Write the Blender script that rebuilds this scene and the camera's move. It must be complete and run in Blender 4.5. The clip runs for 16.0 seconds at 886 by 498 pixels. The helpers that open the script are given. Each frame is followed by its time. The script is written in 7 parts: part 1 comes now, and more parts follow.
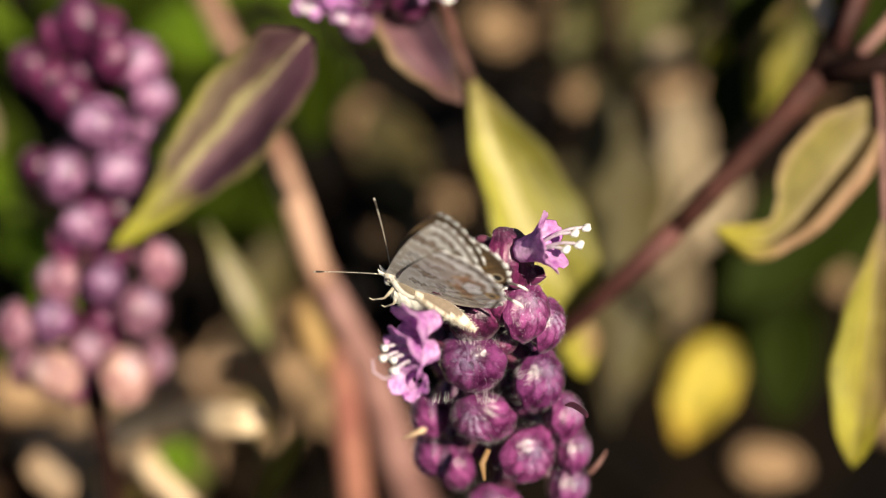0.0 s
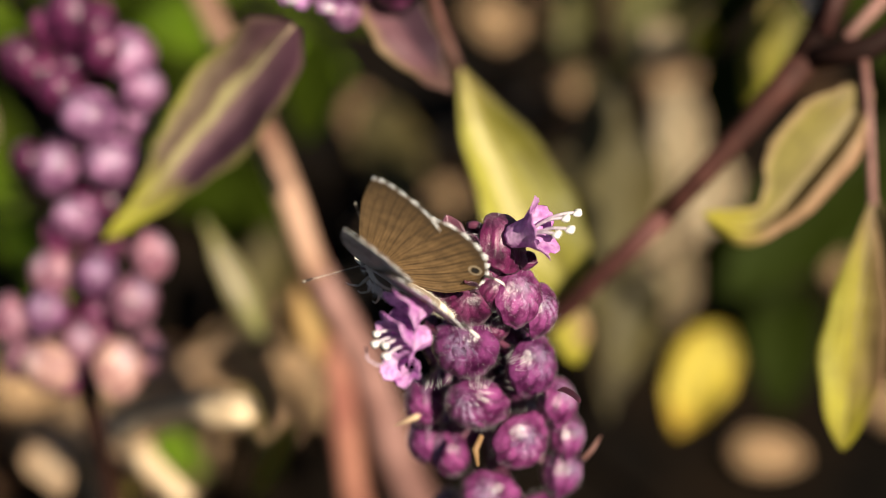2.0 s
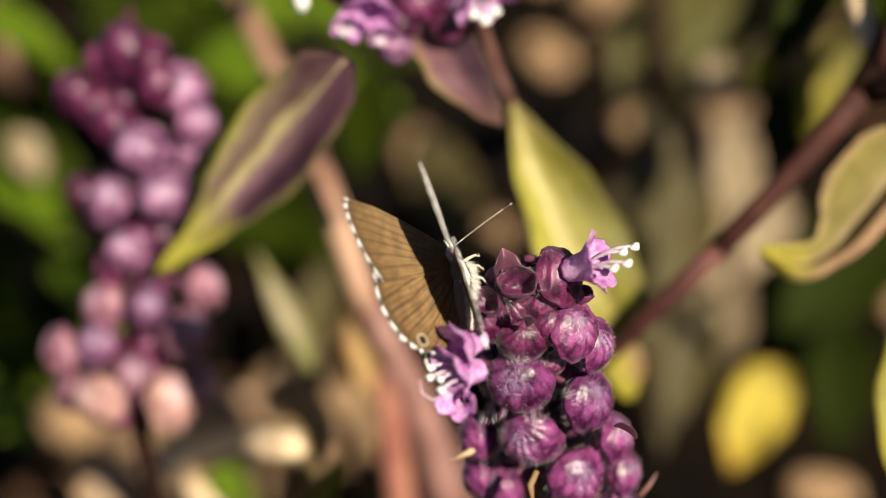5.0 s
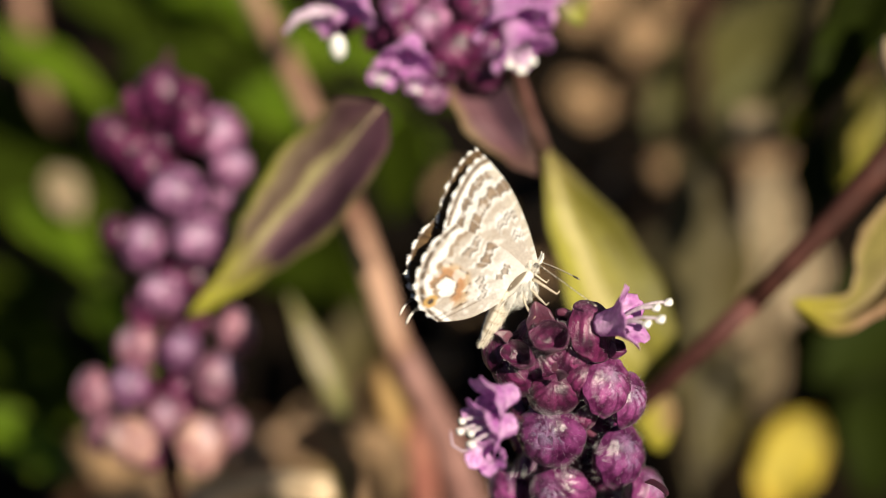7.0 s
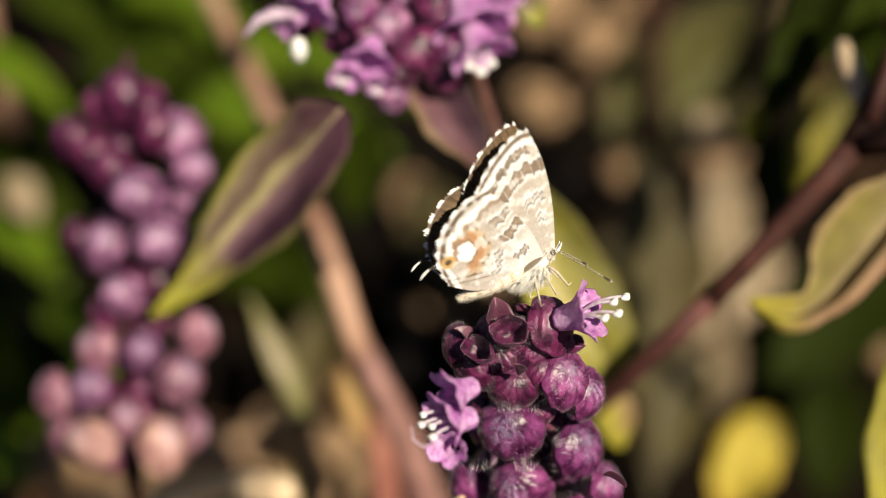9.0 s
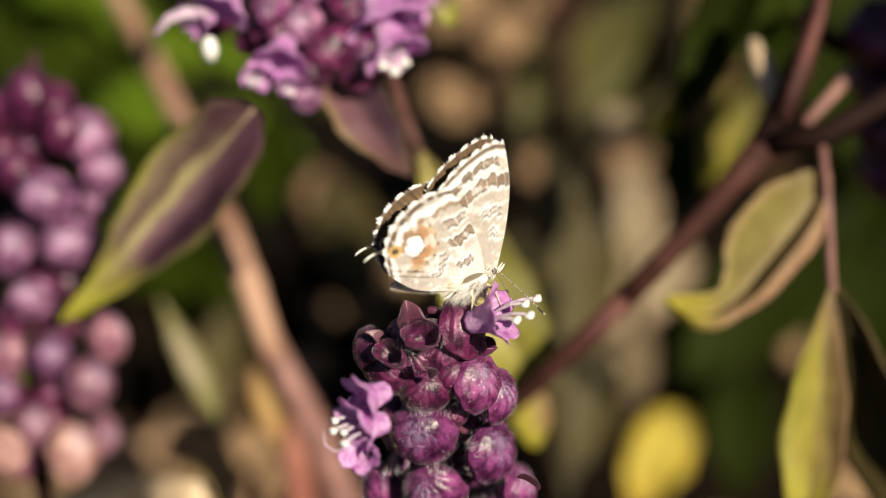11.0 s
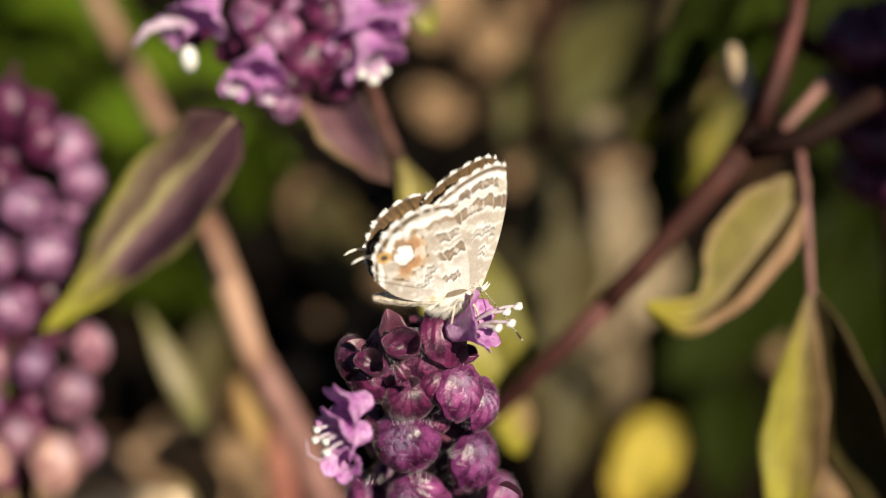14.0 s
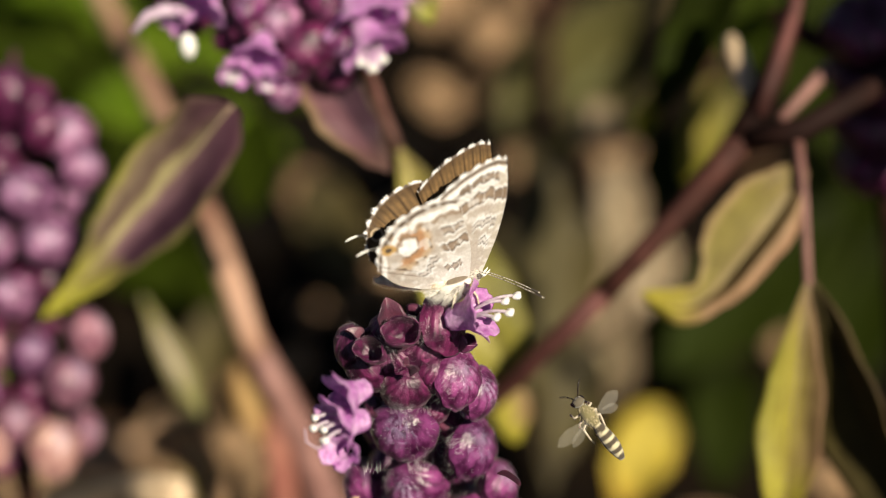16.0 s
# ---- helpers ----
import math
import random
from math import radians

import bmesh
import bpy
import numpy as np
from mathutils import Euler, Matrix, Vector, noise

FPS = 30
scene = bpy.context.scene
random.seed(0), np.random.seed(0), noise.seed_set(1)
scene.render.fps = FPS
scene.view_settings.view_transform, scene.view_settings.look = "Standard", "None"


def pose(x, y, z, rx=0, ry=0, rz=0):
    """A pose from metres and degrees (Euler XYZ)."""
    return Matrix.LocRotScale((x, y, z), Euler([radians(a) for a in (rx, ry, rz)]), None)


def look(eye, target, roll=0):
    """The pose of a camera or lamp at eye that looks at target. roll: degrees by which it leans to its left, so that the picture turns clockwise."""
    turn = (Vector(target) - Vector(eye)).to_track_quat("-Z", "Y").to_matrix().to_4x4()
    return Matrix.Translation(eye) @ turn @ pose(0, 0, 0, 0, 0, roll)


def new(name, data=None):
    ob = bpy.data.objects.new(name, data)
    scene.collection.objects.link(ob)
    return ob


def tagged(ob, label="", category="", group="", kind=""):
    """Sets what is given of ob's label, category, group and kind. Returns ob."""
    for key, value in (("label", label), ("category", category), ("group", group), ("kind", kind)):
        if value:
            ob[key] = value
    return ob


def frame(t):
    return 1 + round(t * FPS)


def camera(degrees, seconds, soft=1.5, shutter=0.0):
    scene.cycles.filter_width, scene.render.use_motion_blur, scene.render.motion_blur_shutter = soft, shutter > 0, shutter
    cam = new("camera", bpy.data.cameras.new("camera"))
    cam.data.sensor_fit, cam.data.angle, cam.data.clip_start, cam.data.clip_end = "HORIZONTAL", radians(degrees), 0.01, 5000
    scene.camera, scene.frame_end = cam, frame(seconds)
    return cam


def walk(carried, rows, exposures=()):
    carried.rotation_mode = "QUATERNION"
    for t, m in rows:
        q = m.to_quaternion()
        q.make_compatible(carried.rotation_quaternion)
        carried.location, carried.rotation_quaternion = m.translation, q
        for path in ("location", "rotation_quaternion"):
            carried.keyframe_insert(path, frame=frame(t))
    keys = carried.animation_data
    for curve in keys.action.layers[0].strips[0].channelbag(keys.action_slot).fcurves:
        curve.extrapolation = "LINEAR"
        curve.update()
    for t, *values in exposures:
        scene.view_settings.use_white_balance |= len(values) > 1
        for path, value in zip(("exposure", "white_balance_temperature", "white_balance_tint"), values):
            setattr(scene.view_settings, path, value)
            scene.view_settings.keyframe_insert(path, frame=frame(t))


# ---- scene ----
LENS_AT = (0.00000, -0.09830, 0.20583)
cam = camera(30, 16.0, soft=0.75)
cam.data.dof.use_dof, cam.data.dof.focus_distance, cam.data.dof.aperture_fstop = True, 0.1204, 13.2
# seconds, shift of the lens (mm), turn (degrees)
CAMERA_ROWS = [
    (0, -1.90, 0.13, 0.05, 52.185, 0.365, 1.722),
    (0.5, -0.56, 0.37, -0.58, 52.320, 0.867, 1.400),
    (1, 1.02, -0.10, -0.92, 52.338, 0.998, 1.326),
    (1.5, 1.24, -0.48, -0.69, 52.315, 0.847, 1.372),
    (2, -0.29, -0.70, -0.36, 52.083, 0.926, 1.575),
    (2.5, -1.25, -0.65, -0.43, 52.396, 0.714, 1.580),
    (3, -0.78, -0.81, -0.48, 53.044, 0.686, 1.807),
    (3.5, -0.20, -0.15, -0.68, 53.075, 0.781, 2.113),
    (5.8, -0.02, -0.08, -0.91, 53.900, 1.875, 4.227),
    (6, -0.03, -0.13, -0.84, 54.239, 1.551, 4.426),
    (6.5, -0.09, 0.27, -0.42, 54.559, 2.102, 4.410),
    (7, 0.10, 0.33, -0.31, 54.758, 1.955, 4.654),
    (7.5, -0.11, -0.89, -0.53, 54.886, 2.497, 4.563),
    (8, -0.54, -1.53, -0.29, 54.744, 2.513, 4.416),
    (8.5, -0.36, -1.38, -0.25, 55.027, 2.132, 3.677),
    (9, -0.15, -0.74, 0.16, 54.834, 1.276, 3.306),
    (9.5, -0.62, -0.40, 0.10, 54.911, 1.211, 3.215),
    (10, -0.89, 0.81, -0.08, 54.870, 0.503, 2.670),
    (10.2, -1.27, 0.69, -0.12, 54.647, -0.396, 1.635),
    (12.5, 0.08, 0.15, -0.12, 54.723, -0.064, -0.127),
    (13, 0.06, 0.01, -0.04, 54.622, 0.063, -0.168),
    (13.5, 0.11, -0.22, 0.12, 54.846, -0.214, -0.003),
    (14, -0.00, -0.08, 0.08, 54.961, -0.016, -0.128),
    (14.5, 0.00, 0.00, 0.00, 55.000, -0.000, 0.000),
    (15, 0.03, 0.15, 0.07, 54.871, -0.106, -0.052),
    (15.5, 0.06, 0.10, 0.29, 54.902, -0.101, -0.119),
    (16, 0.25, -0.38, 0.12, 54.607, -0.193, 0.035),
]
walk(cam, [(t, pose(LENS_AT[0] + x / 1000, LENS_AT[1] + y / 1000, LENS_AT[2] + z / 1000, rx, ry, rz)) for t, x, y, z, rx, ry, rz in CAMERA_ROWS],
     exposures=[(0.0, 0.86), (3.7, 0.86), (5.8, 0.79), (6.5, 0.65), (7.2, 0.58), (16.0, 0.53)])

# ---- sun and sky ----
TO_SUN = Vector((0.43, -0.60, 0.677)).normalized()
world = bpy.data.worlds.new("sky")
scene.world = world
world.use_nodes = True
sky = world.node_tree.nodes.new("ShaderNodeTexSky")
sky.sky_type, sky.sun_disc = "NISHITA", False
sky.sun_elevation, sky.sun_rotation = math.asin(TO_SUN.z), math.atan2(TO_SUN.x, TO_SUN.y)
back = world.node_tree.nodes["Background"]
back.inputs["Strength"].default_value = 0.024
world.node_tree.links.new(sky.outputs["Color"], back.inputs["Color"])
sun = new("sun", bpy.data.lights.new("sun", "SUN"))
sun.data.energy, sun.data.angle, sun.data.color = 5.0, radians(0.5), (1.0, 0.90, 0.70)
sun.matrix_world = look(TO_SUN * 3, (0, 0, 0))


# ---- materials ----
def nodes_of(name):
    m = bpy.data.materials.new(name)
    m.use_nodes = True
    t = m.node_tree
    return m, t, t.nodes["Principled BSDF"]


def noise_node(t, scale, detail=4.0, coord="Object"):
    c = t.nodes.new("ShaderNodeTexCoord")
    n = t.nodes.new("ShaderNodeTexNoise")
    n.inputs["Scale"].default_value, n.inputs["Detail"].default_value = scale, detail
    t.links.new(c.outputs[coord], n.inputs["Vector"])
    return n.outputs["Fac"]


def ramp(t, fac, stops):
    r = t.nodes.new("ShaderNodeValToRGB")
    els = r.color_ramp.elements
    while len(els) < len(stops):
        els.new(0.5)
    for e, (p, c) in zip(els, stops):
        e.position, e.color = p, (*c, 1)
    t.links.new(fac, r.inputs["Fac"])
    return r.outputs["Color"]


def mix(t, fac, a, b, how="MIX"):
    m = t.nodes.new("ShaderNodeMix")
    m.data_type, m.blend_type = "RGBA", how
    for sock, v in ((m.inputs[0], fac), (m.inputs[6], a), (m.inputs[7], b)):
        if isinstance(v, (int, float)):
            sock.default_value = v
        elif isinstance(v, tuple):
            sock.default_value = (*v, 1)
        else:
            t.links.new(v, sock)
    return m.outputs[2]


def bump(t, p, height, strength, distance):
    b = t.nodes.new("ShaderNodeBump")
    b.inputs["Strength"].default_value, b.inputs["Distance"].default_value = strength, distance
    t.links.new(height, b.inputs["Height"])
    t.links.new(b.outputs["Normal"], p.inputs["Normal"])


def see_through(t, p, colour, amount):
    """Thin tissue: part of the light passes to the other side."""
    tr = t.nodes.new("ShaderNodeBsdfTranslucent")
    if isinstance(colour, tuple):
        tr.inputs["Color"].default_value = (*colour, 1)
    else:
        t.links.new(colour, tr.inputs["Color"])
    mx = t.nodes.new("ShaderNodeMixShader")
    mx.inputs[0].default_value = amount
    t.links.new(p.outputs[0], mx.inputs[1])
    t.links.new(tr.outputs[0], mx.inputs[2])
    t.links.new(mx.outputs[0], t.nodes["Material Output"].inputs["Surface"])


def plain(name, dark, light, rough=0.6, scale=900.0, relief=0.3, depth=0.0002, through_light=0.0, spec=0.5):
    """A two-tone mottled surface with fine relief."""
    m, t, p = nodes_of(name)
    coarse = ramp(t, noise_node(t, scale * 0.25, 3), [(0.35, dark), (0.68, light)])
    fine = ramp(t, noise_node(t, scale, 5), [(0.3, (0.6, 0.6, 0.6)), (0.7, (1.25, 1.25, 1.25))])
    col = mix(t, 0.55, coarse, fine, "MULTIPLY")
    t.links.new(col, p.inputs["Base Color"])
    p.inputs["Roughness"].default_value = rough
    p.inputs["Specular IOR Level"].default_value = spec
    bump(t, p, noise_node(t, scale, 4), relief, depth)
    if through_light:
        see_through(t, p, col, through_light)
    return m


def leaf_skin(name, base_c, mid_c, tip_c, edge_c, through_light=0.35, rough=0.5, blotch=0.5, gloss=0.3, half=None):
    """Leaf tissue: colour runs from stalk to tip, edges tinted, side veins raised."""
    m, t, p = nodes_of(name)
    uv = t.nodes.new("ShaderNodeTexCoord")
    sep = t.nodes.new("ShaderNodeSeparateXYZ")
    t.links.new(uv.outputs["UV"], sep.inputs[0])
    wob = noise_node(t, 160.0, 3)
    add = t.nodes.new("ShaderNodeMath")
    add.operation = "MULTIPLY_ADD"
    add.inputs[1].default_value = 0.25
    t.links.new(wob, add.inputs[0])
    t.links.new(sep.outputs["Y"], add.inputs[2])
    along = ramp(t, add.outputs[0], [(0.15, base_c), (0.5, mid_c), (0.78, mid_c), (0.98, tip_c)])
    away = t.nodes.new("ShaderNodeMath")
    away.operation = "SUBTRACT"
    away.inputs[1].default_value = 0.5
    t.links.new(sep.outputs["X"], away.inputs[0])
    ab = t.nodes.new("ShaderNodeMath")
    ab.operation = "ABSOLUTE"
    t.links.new(away.outputs[0], ab.inputs[0])
    rim = ramp(t, ab.outputs[0], [(0.40, (0, 0, 0)), (0.5, (1, 1, 1))])
    col = mix(t, rim, along, edge_c)
    if half:
        # one long half of the blade keeps another colour, fading out near the tip
        wide = t.nodes.new("ShaderNodeMath")
        wide.operation = "MULTIPLY_ADD"
        wide.inputs[1].default_value = 0.35
        t.links.new(wob, wide.inputs[0])
        t.links.new(sep.outputs["X"], wide.inputs[2])
        one = ramp(t, wide.outputs[0], [(half[1] - 0.16, (1, 1, 1)), (half[1] + 0.12, (0, 0, 0))])
        two = ramp(t, sep.outputs["Y"], [(0.66, (1, 1, 1)), (0.9, (0, 0, 0))])
        col = mix(t, mix(t, 1.0, one, two, "MULTIPLY"), col, half[0])
    spots = ramp(t, noise_node(t, 420.0, 6), [(0.35, (0.55, 0.5, 0.5)), (0.65, (1.2, 1.2, 1.2))])
    col = mix(t, blotch, col, spots, "MULTIPLY")
    t.links.new(col, p.inputs["Base Color"])
    p.inputs["Roughness"].default_value = rough
    p.inputs["Specular IOR Level"].default_value = gloss
    # side veins: slanted waves away from the midrib
    sl = t.nodes.new("ShaderNodeMath")
    sl.operation = "MULTIPLY_ADD"
    sl.inputs[1].default_value = -0.9
    t.links.new(ab.outputs[0], sl.inputs[0])
    t.links.new(sep.outputs["Y"], sl.inputs[2])
    sn = t.nodes.new("ShaderNodeMath")
    sn.operation = "SINE"
    k = t.nodes.new("ShaderNodeMath")
    k.operation = "MULTIPLY"
    k.inputs[1].default_value = 48.0
    t.links.new(sl.outputs[0], k.inputs[0])
    t.links.new(k.outputs[0], sn.inputs[0])
    bump(t, p, sn.outputs[0], 0.12, 0.0002)
    see_through(t, p, col, through_light)
    return m


def ribbed_leaf(name, across, base_c, tip_c, through_light=0.25, rough=0.5, gloss=0.25, base_end=0.3, tip_start=0.72):
    """Leaf tissue whose colour runs across the blade (stops from one rim to the other) and changes at the stalk and the tip."""
    m, t, p = nodes_of(name)
    uv = t.nodes.new("ShaderNodeTexCoord")
    sep = t.nodes.new("ShaderNodeSeparateXYZ")
    t.links.new(uv.outputs["UV"], sep.inputs[0])
    stretch = t.nodes.new("ShaderNodeMapping")
    stretch.inputs["Scale"].default_value = (26.0, 3.0, 1.0)
    t.links.new(uv.outputs["UV"], stretch.inputs["Vector"])
    fibre = t.nodes.new("ShaderNodeTexNoise")
    fibre.inputs["Scale"].default_value, fibre.inputs["Detail"].default_value = 1.0, 4.0
    t.links.new(stretch.outputs[0], fibre.inputs["Vector"])
    shift = t.nodes.new("ShaderNodeMath")
    shift.operation = "MULTIPLY_ADD"
    shift.inputs[1].default_value = 0.16
    off = t.nodes.new("ShaderNodeMath")
    off.operation = "SUBTRACT"
    off.inputs[1].default_value = 0.08
    t.links.new(sep.outputs["X"], off.inputs[0])
    t.links.new(noise_node(t, 170.0, 3), shift.inputs[0])
    t.links.new(off.outputs[0], shift.inputs[2])
    col = ramp(t, shift.outputs[0], across)
    along = t.nodes.new("ShaderNodeMath")
    along.operation = "MULTIPLY_ADD"
    along.inputs[1].default_value = 0.22
    t.links.new(fibre.outputs["Fac"], along.inputs[0])
    t.links.new(sep.outputs["Y"], along.inputs[2])
    col = mix(t, ramp(t, along.outputs[0], [(base_end - 0.1, (0.85, 0.85, 0.85)), (base_end + 0.16, (0, 0, 0))]), col, base_c)
    col = mix(t, ramp(t, along.outputs[0], [(tip_start + 0.02, (0, 0, 0)), (tip_start + 0.24, (1, 1, 1))]), col, tip_c)
    streak = ramp(t, fibre.outputs["Fac"], [(0.32, (0.62, 0.58, 0.58)), (0.68, (1.25, 1.25, 1.2))])
    col = mix(t, 0.75, col, streak, "MULTIPLY")
    spots = ramp(t, noise_node(t, 520.0, 6), [(0.35, (0.7, 0.66, 0.66)), (0.65, (1.15, 1.15, 1.15))])
    col = mix(t, 0.5, col, spots, "MULTIPLY")
    t.links.new(col, p.inputs["Base Color"])
    p.inputs["Roughness"].default_value = rough
    p.inputs["Specular IOR Level"].default_value = gloss
    bump(t, p, fibre.outputs["Fac"], 0.5, 0.0003)
    see_through(t, p, col, through_light)
    return m


def painted(name, rough=0.75, through_light=0.0, relief=0.25, scale=4000.0, sheen=0.0):
    """Colour carried by the mesh (scales of a wing, bands of a body) with a fine powdery grain."""
    m, t, p = nodes_of(name)
    a = t.nodes.new("ShaderNodeVertexColor")
    a.layer_name = "tint"
    grain = ramp(t, noise_node(t, scale, 5), [(0.3, (0.72, 0.72, 0.72)), (0.7, (1.15, 1.15, 1.15))])
    col = mix(t, 0.45, a.outputs["Color"], grain, "MULTIPLY")
    t.links.new(col, p.inputs["Base Color"])
    p.inputs["Roughness"].default_value = rough
    p.inputs["Sheen Weight"].default_value = sheen
    p.inputs["Specular IOR Level"].default_value = 0.3
    bump(t, p, noise_node(t, scale, 4), relief, 0.00005)
    if through_light:
        see_through(t, p, col, through_light)
    return m


def calyx_skin(name, dark, light, vein, rough=0.36, bloom=(0.50, 0.44, 0.60)):
    m, t, p = nodes_of(name)
    oi = t.nodes.new("ShaderNodeObjectInfo")
    patch = ramp(t, noise_node(t, 1.7, 5), [(0.36, dark), (0.64, light)])
    fine = ramp(t, noise_node(t, 13.0, 5), [(0.34, (0.78, 0.72, 0.78)), (0.6, (1.12, 1.12, 1.12))])
    col = mix(t, 0.5, patch, fine, "MULTIPLY")
    a = t.nodes.new("ShaderNodeVertexColor")
    a.layer_name = "tint"
    sep = t.nodes.new("ShaderNodeSeparateColor")
    t.links.new(a.outputs["Color"], sep.inputs[0])
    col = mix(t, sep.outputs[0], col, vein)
    # green channel: pale hair bloom with the upper face's sheen painted in
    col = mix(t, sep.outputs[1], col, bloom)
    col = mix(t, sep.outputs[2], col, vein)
    vary = ramp(t, oi.outputs["Random"], [(0.0, (0.72, 0.68, 0.75)), (1.0, (1.2, 1.15, 1.1))])
    col = mix(t, 1.0, col, vary, "MULTIPLY")
    t.links.new(col, p.inputs["Base Color"])
    p.inputs["Roughness"].default_value = rough
    p.inputs["Specular IOR Level"].default_value = 0.45
    p.inputs["Sheen Weight"].default_value = 0.05
    p.inputs["Sheen Roughness"].default_value = 0.4
    p.inputs["Coat Weight"].default_value = 0.25
    p.inputs["Coat Roughness"].default_value = 0.32
    bump(t, p, noise_node(t, 11.0, 4), 0.4, 0.0002)
    see_through(t, p, col, 0.12)
    return m


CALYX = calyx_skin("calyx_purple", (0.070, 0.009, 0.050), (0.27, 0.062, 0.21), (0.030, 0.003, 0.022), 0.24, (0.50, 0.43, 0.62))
CALYX_VIOLET = calyx_skin("calyx_violet_pink", (0.10, 0.026, 0.082), (0.40, 0.185, 0.34), (0.05, 0.009, 0.042), 0.42)
CALYX_PALE = calyx_skin("calyx_faded_pink", (0.24, 0.12, 0.12), (0.46, 0.29, 0.25), (0.26, 0.10, 0.12), 0.6)
CALYX_DULL = calyx_skin("calyx_dull_pink", (0.13, 0.042, 0.080), (0.38, 0.19, 0.25), (0.10, 0.02, 0.05), 0.5)
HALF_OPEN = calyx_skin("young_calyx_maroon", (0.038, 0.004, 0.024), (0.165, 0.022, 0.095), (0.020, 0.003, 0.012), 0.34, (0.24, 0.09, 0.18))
BRACT = calyx_skin("bract_maroon", (0.03, 0.004, 0.014), (0.10, 0.012, 0.035), (0.03, 0.004, 0.012), 0.3)
HAIR = plain("white_hair", (0.5, 0.42, 0.48), (0.75, 0.68, 0.72), 0.4, 8)
COROLLA = plain("corolla_violet", (0.60, 0.20, 0.60), (0.94, 0.66, 0.93), 0.4, 9, 0.5, 0.0001, 0.45)
ANTHER = plain("anther_white", (0.75, 0.72, 0.70), (0.88, 0.86, 0.84), 0.5, 12)
FILAMENT = plain("filament_pale_pink", (0.6, 0.42, 0.58), (0.8, 0.7, 0.78), 0.45, 8, through_light=0.3)
SPIKE_STEM = plain("spike_stem_purple", (0.06, 0.012, 0.035), (0.15, 0.04, 0.08), 0.5, 800)
BROWN_STEM = plain("stem_tan_brown", (0.24, 0.12, 0.08), (0.50, 0.30, 0.21), 0.6, 420)
RED_STEM = plain("stem_reddish", (0.26, 0.09, 0.07), (0.45, 0.2, 0.14), 0.6, 420)
MAUVE_STEM = plain("stem_mauve", (0.16, 0.07, 0.06), (0.32, 0.17, 0.15), 0.6, 420)
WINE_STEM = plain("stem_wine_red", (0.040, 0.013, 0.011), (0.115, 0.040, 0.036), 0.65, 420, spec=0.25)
# two steps of purple stem with shade put into the colour
HALF_SHADE_STEM = plain("stem_purple_half_shade", (0.026, 0.009, 0.007), (0.078, 0.028, 0.022), 0.7, 420, spec=0.2)
SHADE_DARK_STEM = plain("stem_purple_shade_dark", (0.012, 0.004, 0.003), (0.042, 0.016, 0.011), 0.75, 420, spec=0.15)
PURPLE_LEAF = leaf_skin("leaf_purple", (0.045, 0.016, 0.04), (0.16, 0.09, 0.10), (0.38, 0.38, 0.06), (0.30, 0.27, 0.10), 0.3)
MAUVE_LEAF = ribbed_leaf("leaf_mauve", [(0.0, (0.14, 0.10, 0.06)), (0.05, (0.040, 0.015, 0.028)), (0.46, (0.050, 0.019, 0.034)), (0.56, (0.13, 0.055, 0.075)), (0.82, (0.155, 0.070, 0.088)), (0.93, (0.21, 0.13, 0.085)), (1.0, (0.24, 0.17, 0.075))], (0.10, 0.035, 0.055), (0.13, 0.07, 0.06), 0.25, base_end=0.2, tip_start=0.84)
TWO_TONE_LEAF = ribbed_leaf("leaf_purple_and_green", [(0.0, (0.22, 0.21, 0.06)), (0.05, (0.17, 0.13, 0.07)), (0.10, (0.045, 0.018, 0.034)), (0.25, (0.065, 0.028, 0.048)), (0.40, (0.21, 0.115, 0.145)), (0.48, (0.30, 0.19, 0.19)), (0.54, (0.52, 0.45, 0.24)), (0.61, (0.48, 0.42, 0.20)), (0.68, (0.16, 0.10, 0.085)), (0.78, (0.21, 0.15, 0.115)), (0.90, (0.30, 0.23, 0.14)), (0.98, (0.30, 0.29, 0.06))], (0.105, 0.045, 0.07), (0.50, 0.48, 0.06), 0.18, 0.45, 0.4, base_end=0.32, tip_start=0.76)
YELLOW_LEAF = ribbed_leaf("leaf_yellow_green", [(0.0, (0.11, 0.095, 0.02)), (0.10, (0.15, 0.14, 0.022)), (0.46, (0.26, 0.235, 0.04)), (0.56, (0.56, 0.50, 0.22)), (0.66, (0.60, 0.53, 0.24)), (0.74, (0.42, 0.39, 0.08)), (0.93, (0.40, 0.38, 0.06)), (1.0, (0.22, 0.20, 0.035))], (0.36, 0.27, 0.12), (0.24, 0.22, 0.035), 0.3, base_end=0.16, tip_start=0.74)
LEMON_LEAF = ribbed_leaf("leaf_lemon_yellow", [(0.0, (0.26, 0.15, 0.085)), (0.16, (0.32, 0.22, 0.10)), (0.36, (0.40, 0.31, 0.10)), (0.55, (0.42, 0.36, 0.05)), (0.86, (0.36, 0.33, 0.04)), (1.0, (0.22, 0.20, 0.03))], (0.28, 0.18, 0.10), (0.38, 0.34, 0.035), 0.35, base_end=0.26, tip_start=0.8)
OLIVE_LEAF = ribbed_leaf("leaf_dry_olive", [(0.0, (0.44, 0.26, 0.17)), (0.14, (0.38, 0.24, 0.14)), (0.26, (0.22, 0.15, 0.07)), (0.44, (0.16, 0.11, 0.04)), (0.54, (0.34, 0.26, 0.13)), (0.66, (0.22, 0.18, 0.05)), (0.88, (0.25, 0.21, 0.055)), (1.0, (0.40, 0.27, 0.15))], (0.22, 0.15, 0.07), (0.42, 0.36, 0.05), 0.28, base_end=0.2, tip_start=0.80)
